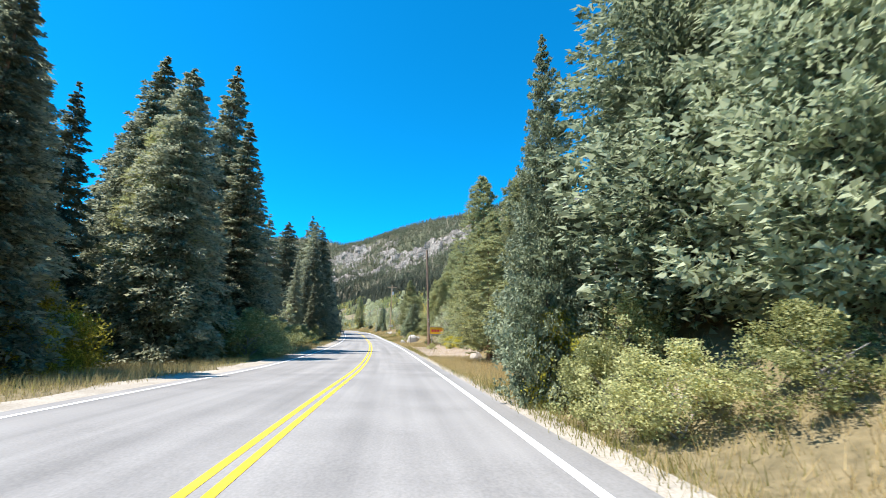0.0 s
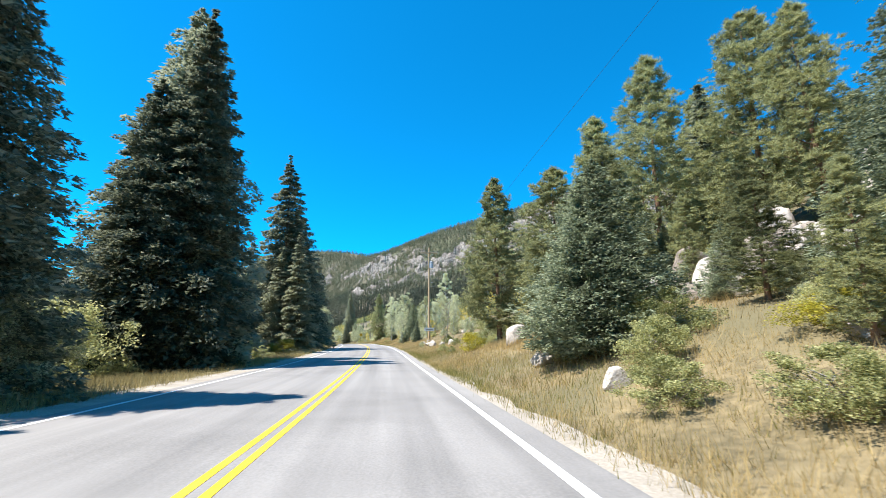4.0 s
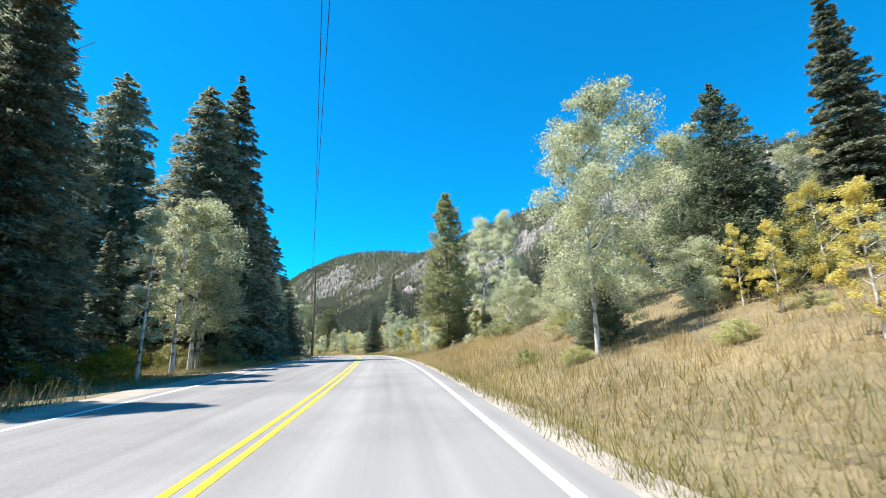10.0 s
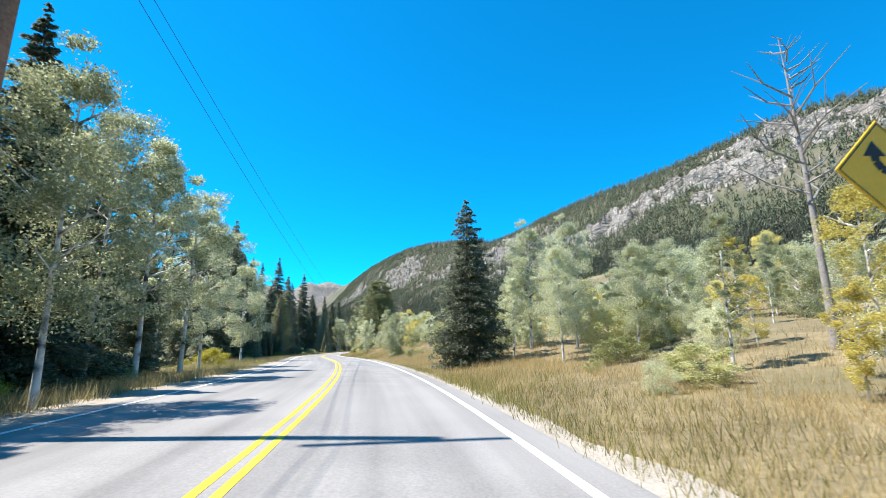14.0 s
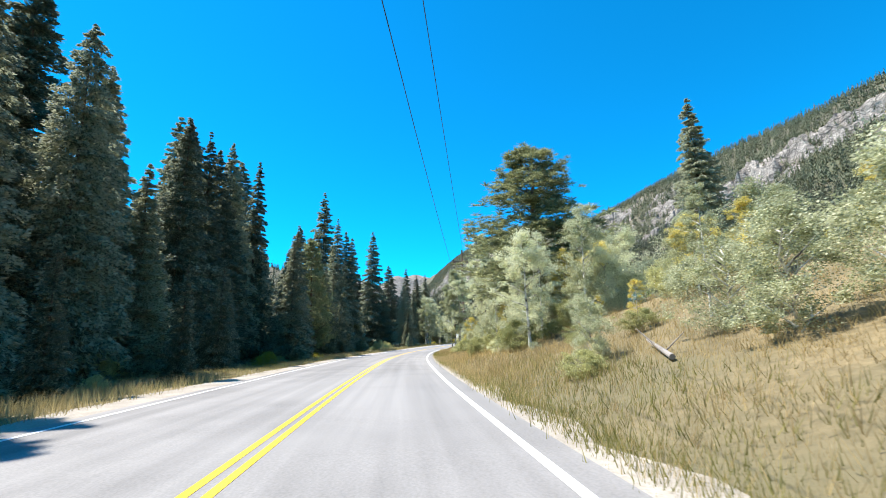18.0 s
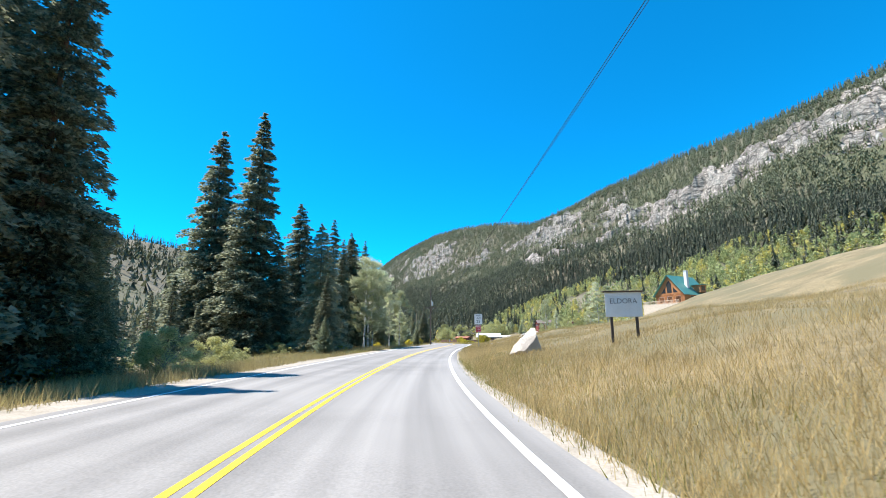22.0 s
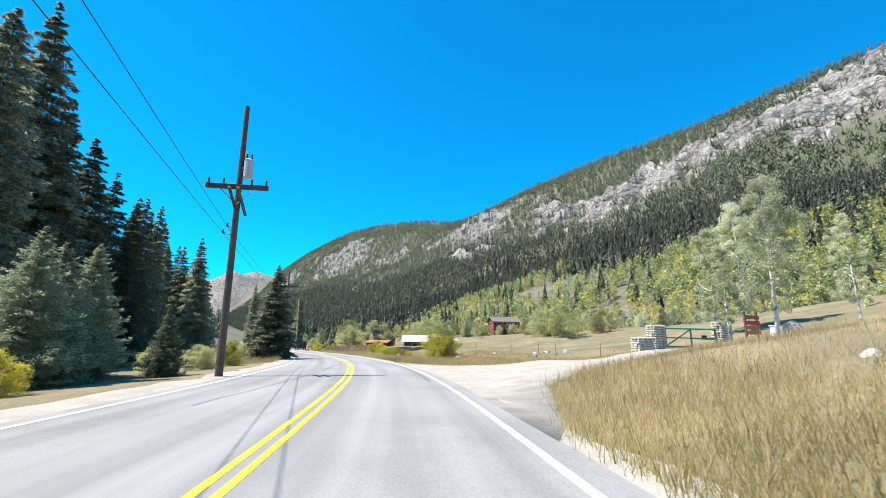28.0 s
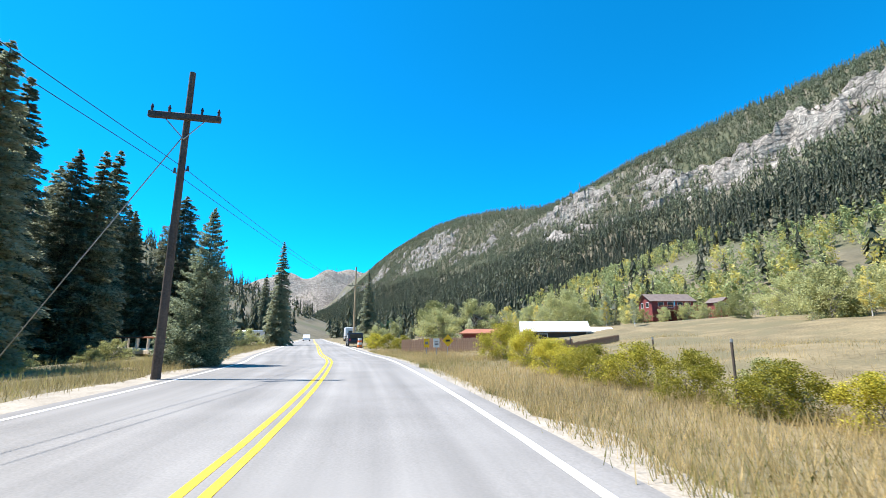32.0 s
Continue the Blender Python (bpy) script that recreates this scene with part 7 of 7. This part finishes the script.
# ---- vehicles ----
def car(p, turn, paint, label, kind_name="parked_car", L=4.6, W=1.85, H=1.6, box_back=False):
    ob = thing(kind_name, pose(*p, 0, 0, turn), label, "car")
    bm = bmesh.new()
    prof = [(-L / 2, .35), (L / 2, .35), (L / 2, .8), (L / 2 - .15, .95), (L * .22, 1.02), (L * .06, H), (-L * .42, H - .03), (-L / 2 + .05, 1.0), (-L / 2, .9)]
    f = bm.faces.new([bm.verts.new((-W / 2, y, z)) for y, z in prof])
    r = bmesh.ops.extrude_face_region(bm, geom=[f])
    bmesh.ops.translate(bm, vec=(W, 0, 0), verts=[v for v in r["geom"] if isinstance(v, bmesh.types.BMVert)])
    bmesh.ops.recalc_face_normals(bm, faces=bm.faces)
    bmesh.ops.bevel(bm, geom=bm.edges[:], offset=.06, segments=2, affect="EDGES")
    part("body", bm, paint, ob)
    part("rear_window", cube(-W / 2 + .2, W / 2 - .2, -L / 2 - .01 + .02, -L / 2 + .12, 1.0, H - .2), M_GLASS, ob)
    for sx in (-1, 1):
        part("side_window", cube(sx * W / 2 - .01, sx * W / 2 + .012, -L * .36, L * .06, 1.02, H - .15), M_GLASS, ob)
        part("tail_light", cube(sx * (W / 2 - .28), sx * (W / 2 - .1) if sx > 0 else sx * (W / 2 - .1) + .0001, -L / 2 - .02, -L / 2 + .05, .75, .95) if sx > 0 else cube(-(W / 2 - .1), -(W / 2 - .28), -L / 2 - .02, -L / 2 + .05, .75, .95), M_SIGNRED, ob)
        for y in (-L * .3, L * .31):
            wh = part("wheel", rod((sx * (W / 2 - .2), y, .33), (sx * (W / 2 + .01), y, .33), .33, .33, 18), M_TYRE, ob)
            part("rim", rod((sx * (W / 2), y, .33), (sx * (W / 2 + .02), y, .33), .2, .18, 14), M_STEEL, wh)
    part("bumper", cube(-W / 2 + .05, W / 2 - .05, -L / 2 - .06, -L / 2 + .1, .38, .6, .02), M_BLACK, ob)
    return ob


def on_road(s, d):
    p, a = stand(s, d, 0)
    return (p.x, p.y, float(at(s, 0)[2]) + .01), a


p, a = on_road(541.6, 4.6)
car(p, a, M_CARDARK, "dark blue parked car at the road edge", H=1.75)
p, a = on_road(616, -2.2)
car(p, a + 180, M_CARWHITE, "white pickup far along the road", "white_pickup", 5.2, 1.95, 1.8)
p, a = on_road(598, 8.5)
cp = thing("camper_truck", pose(*p, 0, 0, a), "white box camper parked by the road", "truck")
part("box", cube(-1.25, 1.25, -3, 2.2, .8, 3.5, .12), M_CARWHITE, cp)
part("cab", cube(-1.1, 1.1, 2.2, 4.0, .5, 2.2, .15), M_CARWHITE, cp)
part("stripe", cube(-1.27, 1.27, -3.02, 2.0, 1.1, 1.35), M_GREYPRINT, cp)
part("window", cube(-.5, .5, -3.03, -2.98, 2.0, 2.7), M_GLASS, cp)
for sx in (-1, 1):
    for y in (-1.8, 3.0):
        part("wheel", rod((sx * .9, y, .42), (sx * 1.2, y, .42), .42, .42, 16), M_TYRE, cp)
p, a = on_road(588, -13)
tr = thing("white_trailer", pose(*p, 0, 0, a + 70), "white trailer parked behind the spruce", "trailer")
part("box", cube(-3, 3, -1.1, 1.1, .5, 2.6, .1), M_CARWHITE, tr)
part("window", cube(-1, .5, -1.12, -1.08, 1.4, 2.0), M_GLASS, tr)
for y in (-.9, .9):
    part("wheel", rod((-.2, y - .1, .35), (-.2, y + .1, .35), .35, .35, 14), M_TYRE, tr)


# ---- single trees and bushes, by stretch: kind, along, across, height, width ----
for key, s, d, h, w, group in [
        ("spruce", 14.2, -11.4, 13.6, 1.0, "spruces on the river side"), ("spruce", 19.5, -14, 14.5, 1.0, "spruces on the river side"), ("pine", 28, -13, 15, 1.0, "spruces on the river side"),
        
        
        ("dead", 153.4, -9.8, 8.2, .8, "spruces on the river side"), ("aspen", 189.5, -8.7, 9.5, 1.2, "aspens beside the road"), ("aspen", 192.5, -9.0, 10.5, 1.2, "aspens beside the road"), ("aspen", 186.5, -8.8, 8.0, 1.2, "aspens beside the road"), ("shrub", 161, -9.4, 2.0, 1.2, "roadside bushes"), ("shrub", 166, -9.2, 1.6, 1.2, "roadside bushes"),
        ("spruce", 68.1, -11.4, 12.4, 0.9, "spruces on the river side"), ("spruce", 77.6, -10.2, 17.2, 0.85, "spruces on the river side"), ("spruce", 74.1, -10.2, 12.4, 0.85, "spruces on the river side"), ("spruce", 96.1, -11.5, 24.8, 1.0, "spruces on the river side"), ("aspen", 74.1, -10.5, 7.1, 1.5, "aspens beside the road"), ("aspen", 78.6, -11.0, 7.2, 1.5, "aspens beside the road"), ("shrub", 70.1, -9.0, 2.8, 1.1, "roadside bushes"), ("shrub", 73.6, -9.4, 2.8, 1.1, "roadside bushes"), ("sapling", 80.1, -10.0, 5.0, 1.2, "roadside bushes"),
        ("spruce", 408.4, -13.0, 16.0, 1.1, "spruces on the river side"), ("spruce", 403.9, -11.0, 8.7, 1.2, "spruces on the river side"), ("spruce", 414.4, -13.0, 15.1, 1.0, "spruces on the river side"), ("spruce", 421.4, -14.0, 17.1, 1.0, "spruces on the river side"), ("blue", 397.4, -8.6, 3.7, 1.0, "spruces on the river side"), ("blue", 177.9, 13.0, 7.2, 1.0, "spruces beside the road"), ("aspen", 182.9, 11.5, 11.4, 1.2, "aspens beside the road"), ("aspen", 188.9, 12.0, 6.2, 1.3, "aspens beside the road"),
        ("aspen", 210.9, 13.0, 13.9, 1.3, "aspens beside the road"), ("aspen", 179.4, 12.0, 6.8, 1.3, "aspens beside the road"), ("aspen", 193.4, 11.0, 3.6, 1.3, "aspens beside the road"), ("sapling", 178.9, 9.0, 2.6, 1.3, "bushes on the grass bank"), ("sapling", 186.9, 11.0, 3.2, 1.3, "bushes on the grass bank"), ("yellow", 174.4, 10.5, 2.3, 1.1, "aspens beside the road"), ("yellow", 170.9, 8.6, 2.5, 1.2, "aspens beside the road"), ("sapling", 177.4, 11.0, 2.3, 1.3, "bushes on the grass bank"), ("sapling", 193.9, 10.0, 3.5, 1.3, "bushes on the grass bank"), ("aspen", 146.9, 12.0, 5.4, 1.3, "aspens beside the road"), ("aspen", 149.9, 10.5, 6.3, 1.2, "aspens beside the road"),
        ("aspen", 193.9, -9.5, 10.2, 1.3, "aspens beside the road"), ("aspen", 197.4, -9.0, 7.4, 1.3, "aspens beside the road"), ("aspen", 196.4, -9.8, 9.9, 1.2, "aspens beside the road"), ("shrub", 195.4, -8.4, 1.5, 1.3, "roadside bushes"), ("aspen", 217.9, -9.5, 9.9, 1.2, "aspens beside the road"), ("aspen", 238.4, -10.0, 12.7, 1.2, "aspens beside the road"),
        ("willow", 17.2, -11.2, 3.3, .9, "roadside bushes"), ("willow", 15.6, -10.6, 2.3, .9, "roadside bushes"), ("shrub", 35.5, -8.4, 3.0, 1.0, "roadside bushes"), ("shrub", 38.5, -8.9, 3.2, 1.0, "roadside bushes"), ("shrub", 42, -9.2, 2.9, 1.2, "roadside bushes"),
        
        ("aspen", 345.2, 6.0, 7.4, 1.15, "aspens beside the road"), ("aspen", 338.4, 9.6, 10.5, 1.3, "aspens beside the road"), ("aspen", 343.6, 8.6, 5.2, 1.1, "aspens beside the road"), ("yellow", 336.4, 7.6, 3.2, 1.1, "aspens beside the road"),
        ("sapling", 334.4, 7.4, 1.7, 1.2, "shrubs below the thicket"), ("sapling", 333.2, 8.2, 2.2, 1.2, "shrubs below the thicket"), ("shrub", 335.6, 6.9, 1.0, 1.5, "shrubs below the thicket"), ("shrub", 337.8, 7.2, 1.1, 1.5, "shrubs below the thicket"), ("sapling", 341, 7.8, 2.6, 1.2, "shrubs below the thicket"),
        ("pine", 351.6, -12, 15.7, 1.0, "spruces on the river side"), ("spruce", 345.2, -11.4, 14, .9, "spruces on the river side"), ("spruce", 343.1, -11.4, 15, .9, "spruces on the river side"), ("spruce", 340, -10.6, 13, .9, "spruces on the river side"), ("spruce", 353, -16, 15, 1.0, "spruces on the river side"), ("shrub", 374, -8.2, 1.9, 1.1, "roadside bushes"), ("shrub", 378, -8.4, 1.6, 1.2, "roadside bushes")]:
    grow(key, s, d, h, group, w)
gold = random.Random(17)
for i in range(34):
    grow("yellow", gold.uniform(462, 575), gold.uniform(78, 128), gold.uniform(4, 7.5), "trees above the meadow", 1.15)
for i in range(12):
    grow("yellow", gold.uniform(284, 304), gold.uniform(9.5, 15), gold.uniform(2.2, 3.4), "aspen thicket on the bank", 1.25)
